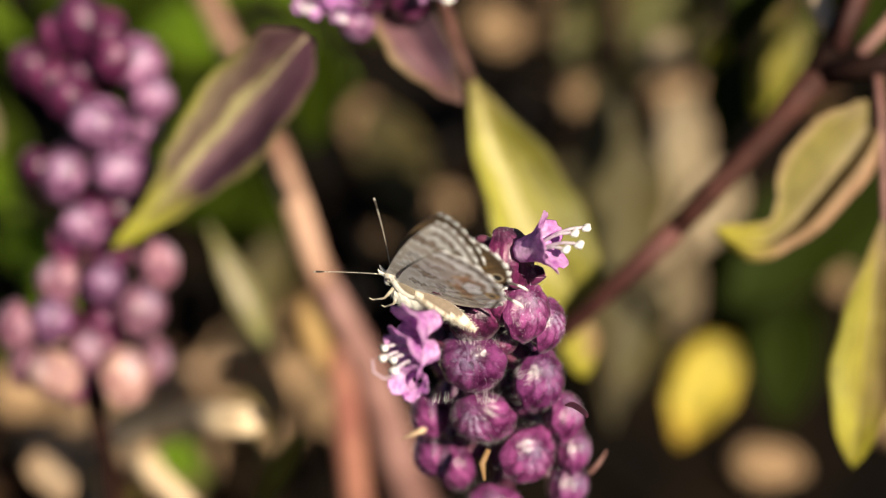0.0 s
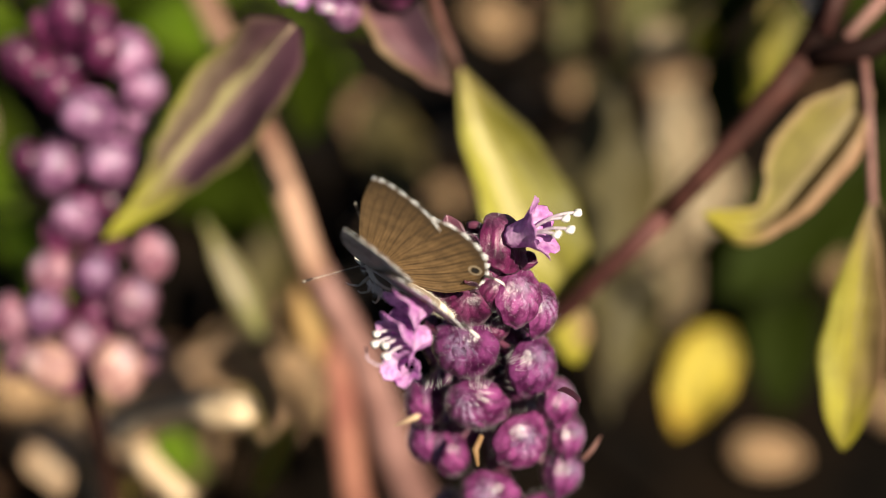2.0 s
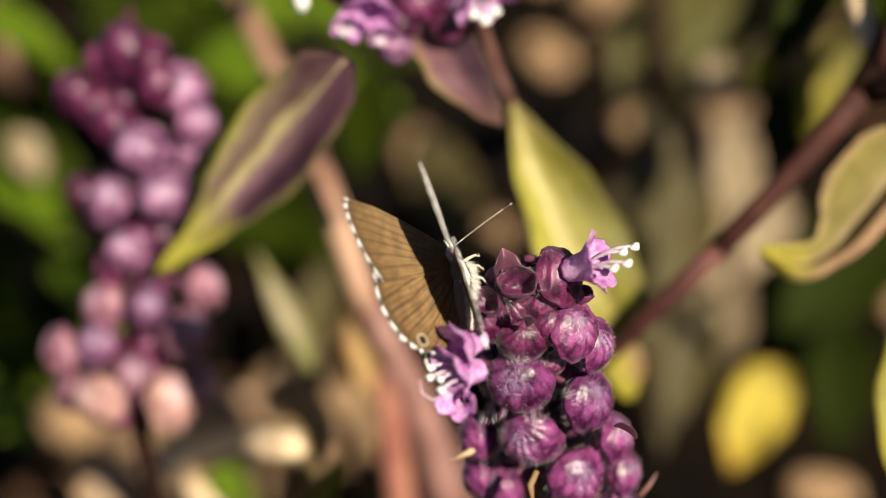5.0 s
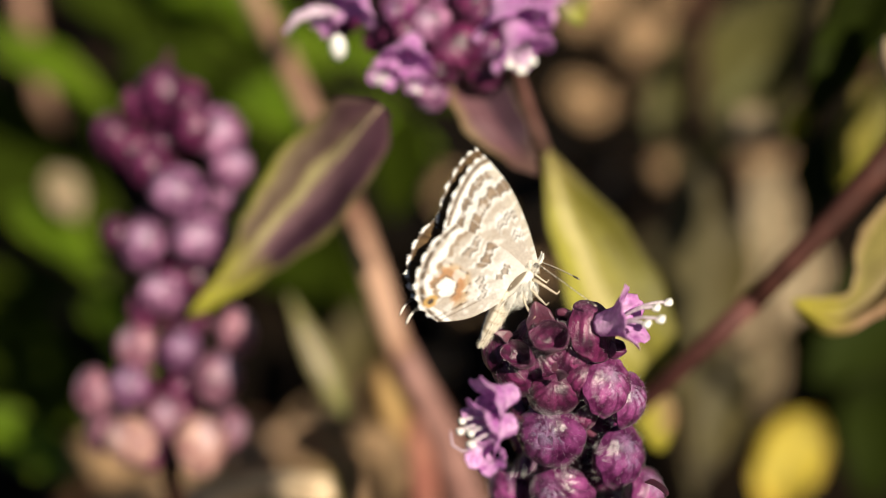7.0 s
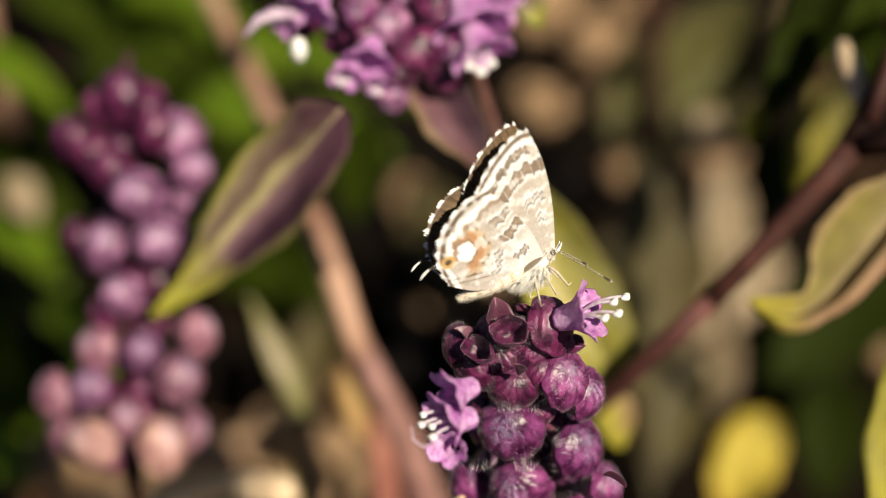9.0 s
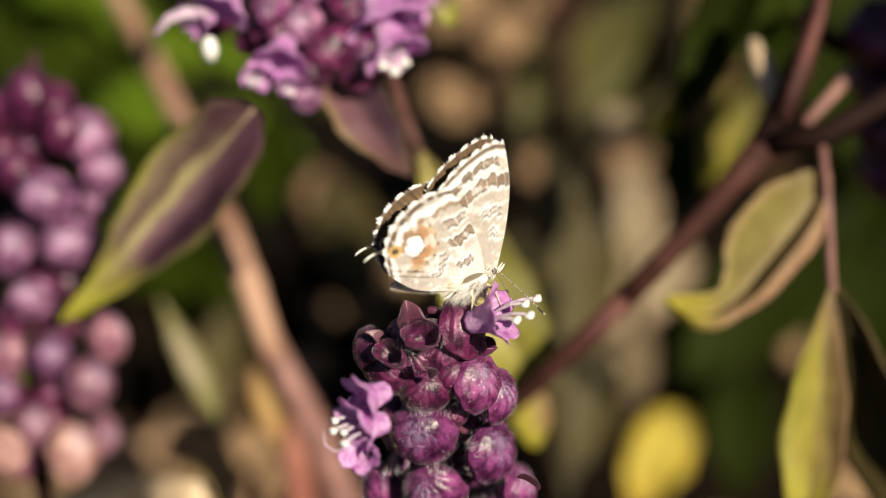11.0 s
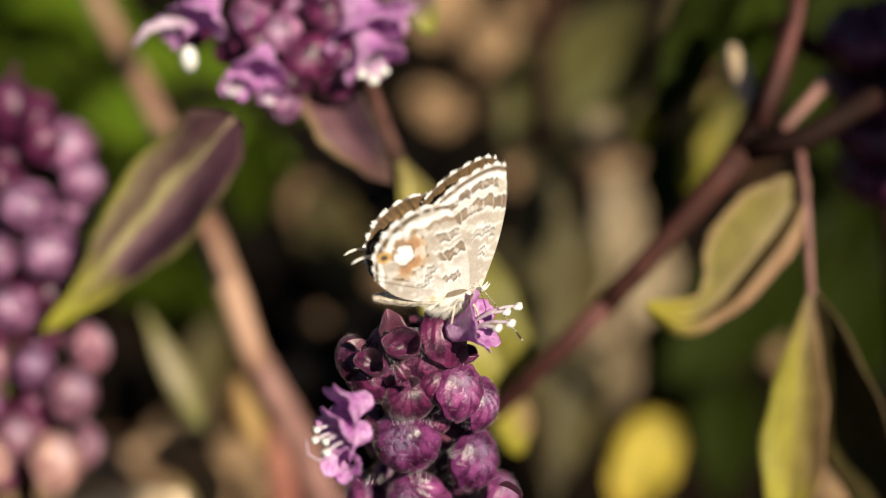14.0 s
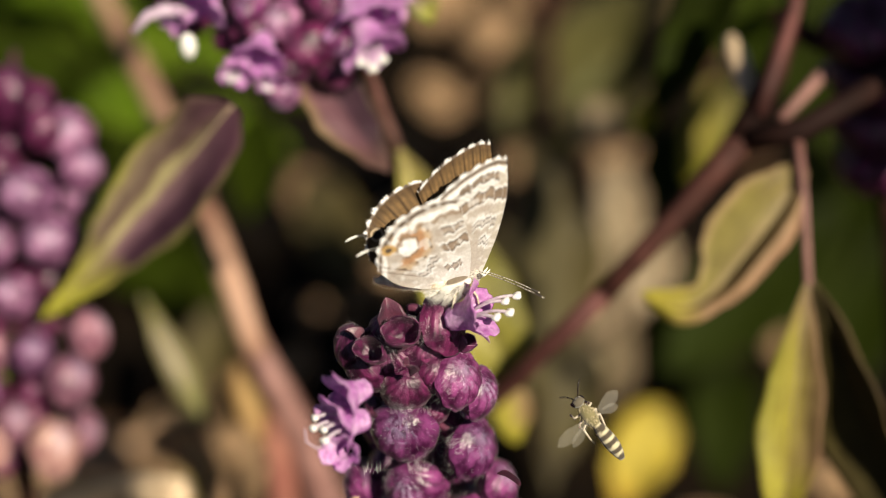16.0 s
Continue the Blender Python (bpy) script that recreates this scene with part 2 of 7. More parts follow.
TAN_LEAF = ribbed_leaf("leaf_dry_tan", [(0.0, (0.36, 0.22, 0.09)), (0.5, (0.50, 0.34, 0.15)), (1.0, (0.34, 0.20, 0.08))], (0.34, 0.2, 0.1), (0.40, 0.25, 0.10), 0.25)
GOLD_LEAF = leaf_skin("leaf_golden_yellow", (0.46, 0.37, 0.05), (0.62, 0.50, 0.075), (0.56, 0.38, 0.04), (0.42, 0.27, 0.04), 0.4)
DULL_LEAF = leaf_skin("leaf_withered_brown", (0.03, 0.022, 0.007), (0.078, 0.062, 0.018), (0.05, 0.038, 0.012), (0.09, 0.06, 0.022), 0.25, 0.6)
DIM_OLIVE_LEAF = leaf_skin("leaf_dull_olive", (0.060, 0.055, 0.016), (0.12, 0.11, 0.034), (0.09, 0.08, 0.026), (0.12, 0.10, 0.04), 0.3, 0.6)
PALE_LEAF = leaf_skin("leaf_dry_pale", (0.17, 0.125, 0.075), (0.32, 0.25, 0.155), (0.23, 0.165, 0.10), (0.27, 0.18, 0.12), 0.2, 0.6, 0.8)
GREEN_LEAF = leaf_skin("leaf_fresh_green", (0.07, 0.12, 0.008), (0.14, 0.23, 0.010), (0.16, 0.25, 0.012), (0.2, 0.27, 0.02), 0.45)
# leaf green with deep shade put into the colour
SHADED_GREEN_LEAF = leaf_skin("leaf_green_shaded", (0.011, 0.016, 0.001), (0.018, 0.027, 0.001), (0.02, 0.03, 0.002), (0.026, 0.034, 0.003), 0.3, 0.7, 0.5, 0.1)
# the same green with less of that shade painted in
HALF_SHADED_GREEN_LEAF = leaf_skin("leaf_green_half_shaded", (0.022, 0.034, 0.002), (0.036, 0.055, 0.003), (0.045, 0.065, 0.004), (0.05, 0.07, 0.006), 0.35, 0.7, 0.5, 0.1)
# near black: the shade under the plants is put into the soil colour
SOIL = plain("shaded_soil", (0.002, 0.001, 0.0004), (0.008, 0.004, 0.0014), 0.95, 140, 1.0, 0.004, spec=0.1)
CHIP = plain("dry_litter", (0.27, 0.15, 0.08), (0.60, 0.40, 0.23), 0.8, 260, 0.6, 0.001, spec=0.2)
BARK = plain("brown_bark", (0.07, 0.03, 0.015), (0.20, 0.10, 0.05), 0.85, 260, 0.8, 0.002, spec=0.2)
TWIG = plain("dry_twig", (0.36, 0.22, 0.13), (0.62, 0.44, 0.28), 0.7, 260, 0.5, 0.001)
BLEACHED = plain("bleached_twig", (0.46, 0.31, 0.19), (0.78, 0.60, 0.40), 0.7, 260, 0.5, 0.001)
BLEACHED_LEAF = ribbed_leaf("leaf_bleached", [(0.0, (0.46, 0.31, 0.20)), (0.5, (0.72, 0.54, 0.38)), (1.0, (0.48, 0.32, 0.2))], (0.5, 0.33, 0.22), (0.6, 0.42, 0.28), 0.2)
LIME_LEAF = ribbed_leaf("leaf_lime", [(0.0, (0.20, 0.20, 0.02)), (0.5, (0.34, 0.34, 0.05)), (1.0, (0.2, 0.2, 0.02))], (0.26, 0.26, 0.03), (0.3, 0.3, 0.04), 0.35)
OLIVE_YELLOW_LEAF = ribbed_leaf("leaf_olive_yellow", [(0.0, (0.15, 0.14, 0.02)), (0.5, (0.29, 0.25, 0.042)), (1.0, (0.16, 0.14, 0.025))], (0.18, 0.15, 0.04), (0.30, 0.28, 0.025), 0.35)
SAGE_LEAF = ribbed_leaf("leaf_pale_green", [(0.0, (0.17, 0.17, 0.07)), (0.5, (0.27, 0.27, 0.12)), (1.0, (0.17, 0.17, 0.07))], (0.22, 0.2, 0.08), (0.24, 0.24, 0.1), 0.3)
SLENDER_LEAF = ribbed_leaf("leaf_slender_pale", [(0.0, (0.16, 0.15, 0.05)), (0.3, (0.30, 0.26, 0.15)), (0.5, (0.50, 0.44, 0.34)), (0.7, (0.36, 0.31, 0.20)), (1.0, (0.2, 0.18, 0.07))], (0.24, 0.24, 0.05), (0.28, 0.27, 0.10), 0.25)
WING = painted("wing_upper_scales", 0.55, 0.10, 0.5, 5200.0, 0.05)
WING_LOW = painted("wing_under_scales", 0.7, 0.03, 0.5, 5200.0, 0.1)
FUR = painted("insect_fur", 0.8, 0.0, 0.5, 4000.0, 0.4)
EYE_BLACK = plain("insect_eye", (0.01, 0.008, 0.008), (0.03, 0.02, 0.02), 0.2, 3000, 0.1)
EYE_GREY = plain("butterfly_eye", (0.06, 0.05, 0.045), (0.16, 0.14, 0.12), 0.3, 3000, 0.1)
LEG = plain("pale_leg", (0.4, 0.33, 0.25), (0.66, 0.58, 0.47), 0.5, 3000)
FEELER = painted("feeler_bands", 0.5)
CLEAR_WING, _t, _p = nodes_of("clear_insect_wing")
_p.inputs["Base Color"].default_value = (0.75, 0.7, 0.62, 1)
_p.inputs["Roughness"].default_value = 0.25
_p.inputs["Alpha"].default_value = 0.05


# ---- mesh tools ----
def mesh_of(name, verts, faces, mats, tints=None, uvs=None, slots=None, smooth=True):
    me = bpy.data.meshes.new(name)
    me.from_pydata([tuple(v) for v in verts], [], faces)
    for m in (mats if isinstance(mats, (list, tuple)) else [mats]):
        me.materials.append(m)
    if smooth:
        me.polygons.foreach_set("use_smooth", [True] * len(me.polygons))
    if slots is not None:
        me.polygons.foreach_set("material_index", slots)
    if tints is not None:
        at = me.color_attributes.new("tint", "FLOAT_COLOR", "POINT")
        at.data.foreach_set("color", np.c_[np.asarray(tints, float), np.ones(len(verts))].astype(np.float32).ravel())
    if uvs is not None:
        lay = me.uv_layers.new(name="UVMap")
        loops = np.empty(len(me.loops), dtype=np.int32)
        me.loops.foreach_get("vertex_index", loops)
        lay.data.foreach_set("uv", np.asarray(uvs, np.float32)[loops].ravel())
    me.update()
    return me


def part(name, me, parent, label="", m=None, kind=""):
    ob = new(name, me)
    ob.parent = parent
    if m is not None:
        ob.matrix_basis = m
    return tagged(ob, label, kind=kind)


def tube(points, radii, n=8):
    """A round rod along points, closed at both ends."""
    pts = [Vector(p) for p in points]
    verts, faces = [], []
    for i, p in enumerate(pts):
        d = (pts[min(i + 1, len(pts) - 1)] - pts[max(i - 1, 0)]).normalized()
        a = d.orthogonal().normalized() if i == 0 else (a - d * a.dot(d)).normalized()
        b = d.cross(a)
        r = radii[i] if isinstance(radii, (list, tuple)) else radii
        verts += [p + (a * math.cos(q) + b * math.sin(q)) * r for q in (2 * math.pi * j / n for j in range(n))]
    for i in range(len(pts) - 1):
        for j in range(n):
            k = (j + 1) % n
            faces.append((i * n + j, i * n + k, i * n + n + k, i * n + n + j))
    faces += [tuple(range(n - 1, -1, -1)), tuple(range((len(pts) - 1) * n, len(pts) * n))]
    return verts, faces


def arc(a, b, sag, steps=10, wob=0.0, seed=0):
    """Points from a to b, bowed by the vector sag."""
    rng = random.Random(seed)
    a, b, sag = Vector(a), Vector(b), Vector(sag)
    out = []
    for i in range(steps + 1):
        s = i / steps
        j = Vector((rng.uniform(-1, 1), rng.uniform(-1, 1), rng.uniform(-1, 1))) * wob
        out.append(a.lerp(b, s) + sag * (4 * s * (1 - s)) + j * (0 < i < steps))
    return out


def ball(rx, ry, rz, nu=20, nv=14, shape=None):
    verts = [(0, 0, rz)]
    for i in range(1, nv):
        th = math.pi * i / nv
        for j in range(nu):
            ph = 2 * math.pi * j / nu
            verts.append((rx * math.sin(th) * math.cos(ph), ry * math.sin(th) * math.sin(ph), rz * math.cos(th)))
    verts.append((0, 0, -rz))
    faces = [(0, 1 + j, 1 + (j + 1) % nu) for j in range(nu)]
    for i in range(nv - 2):
        for j in range(nu):
            k = (j + 1) % nu
            faces.append((1 + i * nu + j, 1 + (i + 1) * nu + j, 1 + (i + 1) * nu + k, 1 + i * nu + k))
    last = len(verts) - 1
    faces += [(last, last - nu + (j + 1) % nu, last - nu + j) for j in range(nu)]
    if shape:
        verts = [shape(*v) for v in verts]
    return verts, faces


def blade(base, tip, width, face, sag=(0, 0, 0), fold=0.25, ripple=0.04, lobe=0.42, curl=0.0, seed=0, n=26, k=14, thick=0.00025, hook=(0, 0, 0)):
    """A leaf blade from base to tip; face: the way its upper side looks. Returns verts, faces, uvs, midrib points."""
    spine = [p + Vector(hook) * (i / n) ** 4 for i, p in enumerate(arc((0, 0, 0), Vector(tip) - Vector(base), sag, n))]
    face = Vector(face).normalized()
    rng = random.Random(seed)
    ph = rng.uniform(0, 6)
    length = (Vector(tip) - Vector(base)).length
    top, low, uvs = [], [], []
    for i, c in enumerate(spine):
        s = i / n
        d = (spine[min(i + 1, n)] - spine[max(i - 1, 0)]).normalized()
        side = d.cross(face).normalized()
        up = side.cross(d).normalized()
        w = width * 0.5 * (math.sin(math.pi * s ** (0.693 / -math.log(lobe))) ** 0.8 + 0.03)
        for j in range(k + 1):
            v = 2 * j / k - 1
            lift = fold * w * (abs(v) ** 1.3) + ripple * width * math.sin(9 * s + ph + 2 * v) * abs(v) + curl * w * v
            wave = 1 + 0.05 * math.sin(23 * s + ph + v)
            p = c + side * (w * v * wave) + up * lift
            p += up * (0.02 * width * noise.noise(Vector((s * 5, v * 2, seed))))
            top.append(p)
            low.append(p - up * thick)
            uvs.append(((v + 1) / 2, s))
    verts = top + low
    m = len(top)
    faces = []
    r = k + 1
    for i in range(n):
        for j in range(k):
            a = i * r + j
            faces.append((a, a + 1, a + r + 1, a + r))
            faces.append((m + a, m + a + r, m + a + r + 1, m + a + 1))
    for i in range(n):
        for a, b in ((i * r, (i + 1) * r), ((i + 1) * r + k, i * r + k)):
            faces.append((a, b, m + b, m + a))
    return verts, faces, uvs + uvs, spine, length


def leaf_on(parent, base, tip, width, face, mat, label="", rib=None, **kw):
    """A leaf as a part of parent (an Empty at the origin of the world or a thing's base), with a raised midrib."""
    verts, faces, uvs, spine, length = blade(base, tip, width, face, **kw)
    at = parent.matrix_basis.inverted() @ Matrix.Translation(base)
    ob = part("leaf", mesh_of("leaf", verts, faces, mat, uvs=uvs), parent, label, at)
    n = len(spine)
    vs, fs = tube(spine[:-1], [width * 0.022 * (1 - 0.8 * i / n) for i in range(n - 1)], 6)
    part("midrib", mesh_of("midrib", vs, fs, rib or mat, uvs=[(0.5, 0.5)] * len(vs)), ob)
    return ob


def between(values, s):
    """The value at s (0 to 1) of evenly spaced values."""
    x = s * (len(values) - 1)
    i = min(int(x), len(values) - 2)
    return values[i] + (values[i + 1] - values[i]) * (3 * (x - i) ** 2 - 2 * (x - i) ** 3)


def leaf_along(parent, points, left, right, face, mat, label="", rib=None, fold=0.3, ripple=0.03, roll=0.0, seed=0, n=30, k=16, thick=0.00025):
    """A leaf whose midrib bends through points; left, right: the half widths, evenly spaced from stalk to tip; roll: how far the right half rolls over."""
    pts = [Vector(p) - Vector(points[0]) for p in points]
    face = Vector(face).normalized()
    last = len(pts) - 1
    spine = []
    for i in range(n + 1):
        x = i / n * last
        j = min(int(x), last - 1)
        u = x - j
        p0, p1, p2, p3 = pts[max(j - 1, 0)], pts[j], pts[j + 1], pts[min(j + 2, last)]
        spine.append(0.5 * (2 * p1 + (p2 - p0) * u + (2 * p0 - 5 * p1 + 4 * p2 - p3) * u * u + (3 * p1 - p0 - 3 * p2 + p3) * u ** 3))
    wide = max(left) + max(right)
    top, low, uvs, faces = [], [], [], []
    for i, c in enumerate(spine):
        q = i / n
        d = (spine[min(i + 1, n)] - spine[max(i - 1, 0)]).normalized()
        side = d.cross(face).normalized()
        up = side.cross(d).normalized()
        for j in range(k + 1):
            v = 2 * j / k - 1
            w = between(left if v > 0 else right, q) + 0.0001
            w *= 1 + 0.05 * math.sin(19 * q + seed + v)
            lift = fold * w * abs(v) ** 1.3 + ripple * wide * math.sin(11 * q + seed + 2 * v) * abs(v) + 0.03 * wide * noise.noise(Vector((q * 5, v * 2, seed)))
            if v < 0:
                lift += roll * w * math.sin(math.pi * -v)
            p = c + side * (w * v) + up * lift
            top.append(p)
            low.append(p - up * thick)
            uvs.append(((v + 1) / 2, q))
    m, r = len(top), k + 1
    for i in range(n):
        for j in range(k):
            a = i * r + j
            faces += [(a, a + 1, a + r + 1, a + r), (m + a, m + a + r, m + a + r + 1, m + a + 1)]
        for a, b in ((i * r, (i + 1) * r), ((i + 1) * r + k, i * r + k)):
            faces.append((a, b, m + b, m + a))
    ob = part("leaf", mesh_of("leaf", top + low, faces, mat, uvs=uvs + uvs), parent, label, parent.matrix_basis.inverted() @ Matrix.Translation(points[0]))
    vs, fs = tube(spine[:-1], [wide * 0.02 * (1 - 0.8 * i / n) for i in range(n)], 6)
    part("midrib", mesh_of("midrib", vs, fs, rib or mat, uvs=[(0.5, 0.5)] * len(vs)), ob)
    return ob


def thing(name, at, label, category, group="", m=None):
    ob = new(name)
    ob.empty_display_size = 0.005
    ob.matrix_basis = m if m is not None else Matrix.Translation(at)
    return tagged(ob, label, category, group)


# ---- ground ----
def ground_height(x, y):
    near = math.exp(-((x / 0.5) ** 2 + ((y - 0.2) / 0.5) ** 2))
    return near * (0.010 * noise.noise(Vector((x * 18, y * 18, 0))) + 0.005 * noise.noise(Vector((x * 60, y * 60, 3))))


steps_ = [math.sinh(-7.2 + 14.4 * i / 170) * 0.12 for i in range(171)]
gv = [(x, y + 0.2, ground_height(x, y + 0.2)) for y in steps_ for x in steps_]
gf = [(i * 171 + j, i * 171 + j + 1, (i + 1) * 171 + j + 1, (i + 1) * 171 + j) for i in range(170) for j in range(170)]
tagged(new("ground", mesh_of("ground", gv, gf, SOIL)), "bare lumpy garden soil, plant shade put into its colour", "soil", kind="structure")


def lump(seed, squash=0.6):
    rng = random.Random(seed)
    off = Vector((rng.uniform(0, 9), rng.uniform(0, 9), rng.uniform(0, 9)))

    def shape(x, y, z):
        v = Vector((x, y, z))
        return v * (1 + 0.35 * noise.noise(v * 1.3 + off) + 0.08 * noise.noise(v * 5 + off)) * Vector((1, 1, squash)).length / 1.5
    return ball(1, 0.75, squash, 14, 9, shape)


CHIPS = [mesh_of("wood_chip", *lump(s, 0.5), CHIP) for s in range(5)]
BARKS = [mesh_of("bark_piece", *lump(s, 0.35), BARK) for s in range(5, 9)]
rng = random.Random(4)


def chip(x, y, size, which):
    ob = new("wood_chip", CHIPS[which])
    ob.matrix_basis = Matrix.LocRotScale((x, y, ground_height(x, y) + size * 0.3), Euler((rng.uniform(-.4, .4), rng.uniform(-.4, .4), rng.uniform(0, 6))), (size,) * 3)
    return tagged(ob, "tan lump of dry wood mulch on the soil", "wood chip", "mulch pieces")


NEAR_CHIPS = [
    (-0.0013, 0.2596, 0.0070), (-0.0036, 0.2957, 0.0099), (0.0126, 0.2801, 0.0088), (0.0147, 0.2541, 0.0061), (-0.0281, 0.1534, 0.0049), (-0.0301, 0.2080, 0.0058), (-0.0049, 0.1569, 0.0052), (0.0024, 0.3006, 0.0100), (-0.0167, 0.1716, 0.0045), (-0.0496, 0.1311, 0.0069), (-0.0717, 0.1112, 0.0087), (-0.0608, 0.1112, 0.0098), (-0.0535, 0.1155, 0.0066), (-0.0797, 0.1071, 0.0065), (-0.0457, 0.1169, 0.0066), (0.0469, 0.1063, 0.0062), (0.0384, 0.2208, 0.0086), (-0.0375, 0.1258, 0.0057), (0.0235, 0.2957, 0.0075)]
FAR_CHIPS = [
    (-0.0112, 0.1834, 0.0052), (0.0321, 0.2653, 0.0063), (-0.0210, 0.1895, 0.0045), (0.0085, 0.1569, 0.0049), (-0.0599, 0.1242, 0.0062), (-0.0676, 0.1213, 0.0056), (-0.0771, 0.1228, 0.0062), (-0.0852, 0.1184, 0.0067), (-0.0390, 0.1112, 0.0054), (-0.0534, 0.1017, 0.0074), (-0.0657, 0.1004, 0.0074), (-0.0305, 0.1155, 0.0050), (-0.0379, 0.1399, 0.0042), (-0.0260, 0.1716, 0.0046), (-0.0473, 0.1465, 0.0043), (0.0060, 0.2208, 0.0048), (-0.0104, 0.2002, 0.0044), (0.0189, 0.2208, 0.0051), (0.0697, 0.1155, 0.0066), (0.0677, 0.1569, 0.0044)]
for i, (x, y, size) in enumerate(NEAR_CHIPS + FAR_CHIPS):
    chip(x, y, size, i % 5)

for i in range(70):
    x, y, size = rng.uniform(-0.14, 0.16), rng.uniform(0.0, 0.45), rng.uniform(0.003, 0.009)
    ob = new("bark_piece", BARKS[i % 4])
    ob.matrix_basis = Matrix.LocRotScale((x, y, ground_height(x, y) + size * 0.2), Euler((rng.uniform(-.5, .5), rng.uniform(-.5, .5), rng.uniform(0, 6))), (size, size * 0.7, size))
    tagged(ob, "brown piece of bark mulch on the soil", "bark", "bark mulch")
scatter = random.Random(9)
sv, sf = [], []
for i in range(900):
    x, y, s = scatter.uniform(-0.35, 0.4), scatter.uniform(-0.1, 0.75), scatter.uniform(0.0012, 0.005)
    lv, lf = lump(scatter.randint(0, 30), 0.4)
    q = Euler((scatter.uniform(0, 6), scatter.uniform(0, 6), scatter.uniform(0, 6))).to_matrix()
    o = len(sv)
    sv += [q @ Vector(v) * s + Vector((x, y, ground_height(x, y) + s * 0.2)) for v in lv]
    sf += [tuple(o + a for a in f) for f in lf]
tagged(new("soil_crumbs", mesh_of("soil_crumbs", sv, sf, SOIL)), "crumbs of soil and bark, shade put into their colour", "soil", kind="stuff")


# ---- flower spikes ----
def calyx_mesh(seed, mat):
    """A swollen calyx: outward is +x, up is +z, unit radius; ribs run down from the stalk."""
    rng = random.Random(seed)
    off = Vector((rng.uniform(0, 9),) * 3)
    tint = []

    def shape(x, y, z):
        v = Vector((x, y, z))
        lon = math.atan2(y, x + 0.35)
        away = math.hypot(x, y)
        rib = math.cos(15 * lon + 1.5 * noise.noise(v * 1.5 + off))
        r = 1 + 0.016 * rib * away + 0.07 * noise.noise(v * 1.4 + off) + 0.03 * noise.noise(v * 5 + off) + 0.012 * noise.noise(v * 13 + off)
        # paler on the upper outer side: hair bloom and painted sheen together
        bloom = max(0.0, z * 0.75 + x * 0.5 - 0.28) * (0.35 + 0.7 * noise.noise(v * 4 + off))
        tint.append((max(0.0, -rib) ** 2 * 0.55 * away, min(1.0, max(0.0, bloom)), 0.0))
        pinch = 1 - 0.30 * max(0.0, -x) ** 1.5
        dip = 1 - 0.10 * max(0.0, z - 0.75) / 0.25
        return Vector((x * 0.92, y * pinch, z * pinch * 0.98 * dip)) * r
    vs, fs = ball(1, 1, 1, 60, 34, shape)
    return mesh_of("calyx", vs, fs, mat, tints=tint)


def shield_mesh(seed, mat, spread=1.5):
    """The broad round upper lobe of a calyx: a thick cap over the outer side, its rim standing off below."""
    rng = random.Random(seed)
    off = Vector((rng.uniform(0, 9),) * 3)
    vs, fs, tint = [], [], []
    n, rings = 72, 24
    for layer, r0 in ((0, 1.07), (1, 1.0)):
        for i in range(rings + 1):
            for j in range(n):
                ph = 2 * math.pi * j / n
                edge = spread * (1 + 0.05 * math.sin(3 * ph + seed) + 0.03 * math.sin(7 * ph + seed * 2))
                th = edge * i / rings
                low = max(0.0, -math.sin(ph))
                flare = (0.03 + 0.10 * low) * (max(0, i / rings - 0.82) / 0.18) ** 2
                v = Vector((math.cos(th), math.sin(th) * math.cos(ph), math.sin(th) * math.sin(ph)))
                fan = math.hypot(v.y, 1.0 - v.z)
                lon = math.atan2(v.y, 1.0 - v.z)
                rib = math.cos(19 * lon + 2.2 * noise.noise(v * 1.6 + off))
                r = r0 + flare + 0.020 * rib * min(1, fan)
                r += 0.09 * noise.noise(v * 1.1 + off) + 0.02 * noise.noise(v * 4 + off) + 0.012 * noise.noise(v * 15 + off)
                vs.append(Vector((v.x * 0.88, v.y, v.z)) * r)
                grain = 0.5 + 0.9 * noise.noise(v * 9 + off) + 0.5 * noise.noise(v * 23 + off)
                # pale patch at the upper centre: hair bloom plus a painted sheen
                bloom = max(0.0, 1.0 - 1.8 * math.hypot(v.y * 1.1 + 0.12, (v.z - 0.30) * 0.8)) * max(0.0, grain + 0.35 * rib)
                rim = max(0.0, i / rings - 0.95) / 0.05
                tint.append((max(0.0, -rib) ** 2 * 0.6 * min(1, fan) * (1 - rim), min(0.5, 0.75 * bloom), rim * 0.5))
    per = (rings + 1) * n
    for i in range(rings):
        for j in range(n):
            k = (j + 1) % n
            a, b, c, d = i * n + j, i * n + k, (i + 1) * n + k, (i + 1) * n + j
            fs += [(a, d, c, b), (per + a, per + b, per + c, per + d)]
    for j in range(n):
        k = (j + 1) % n
        fs.append((rings * n + j, per + rings * n + j, per + rings * n + k, rings * n + k))
    return mesh_of("upper_lobe", vs, fs, mat, tints=tint)


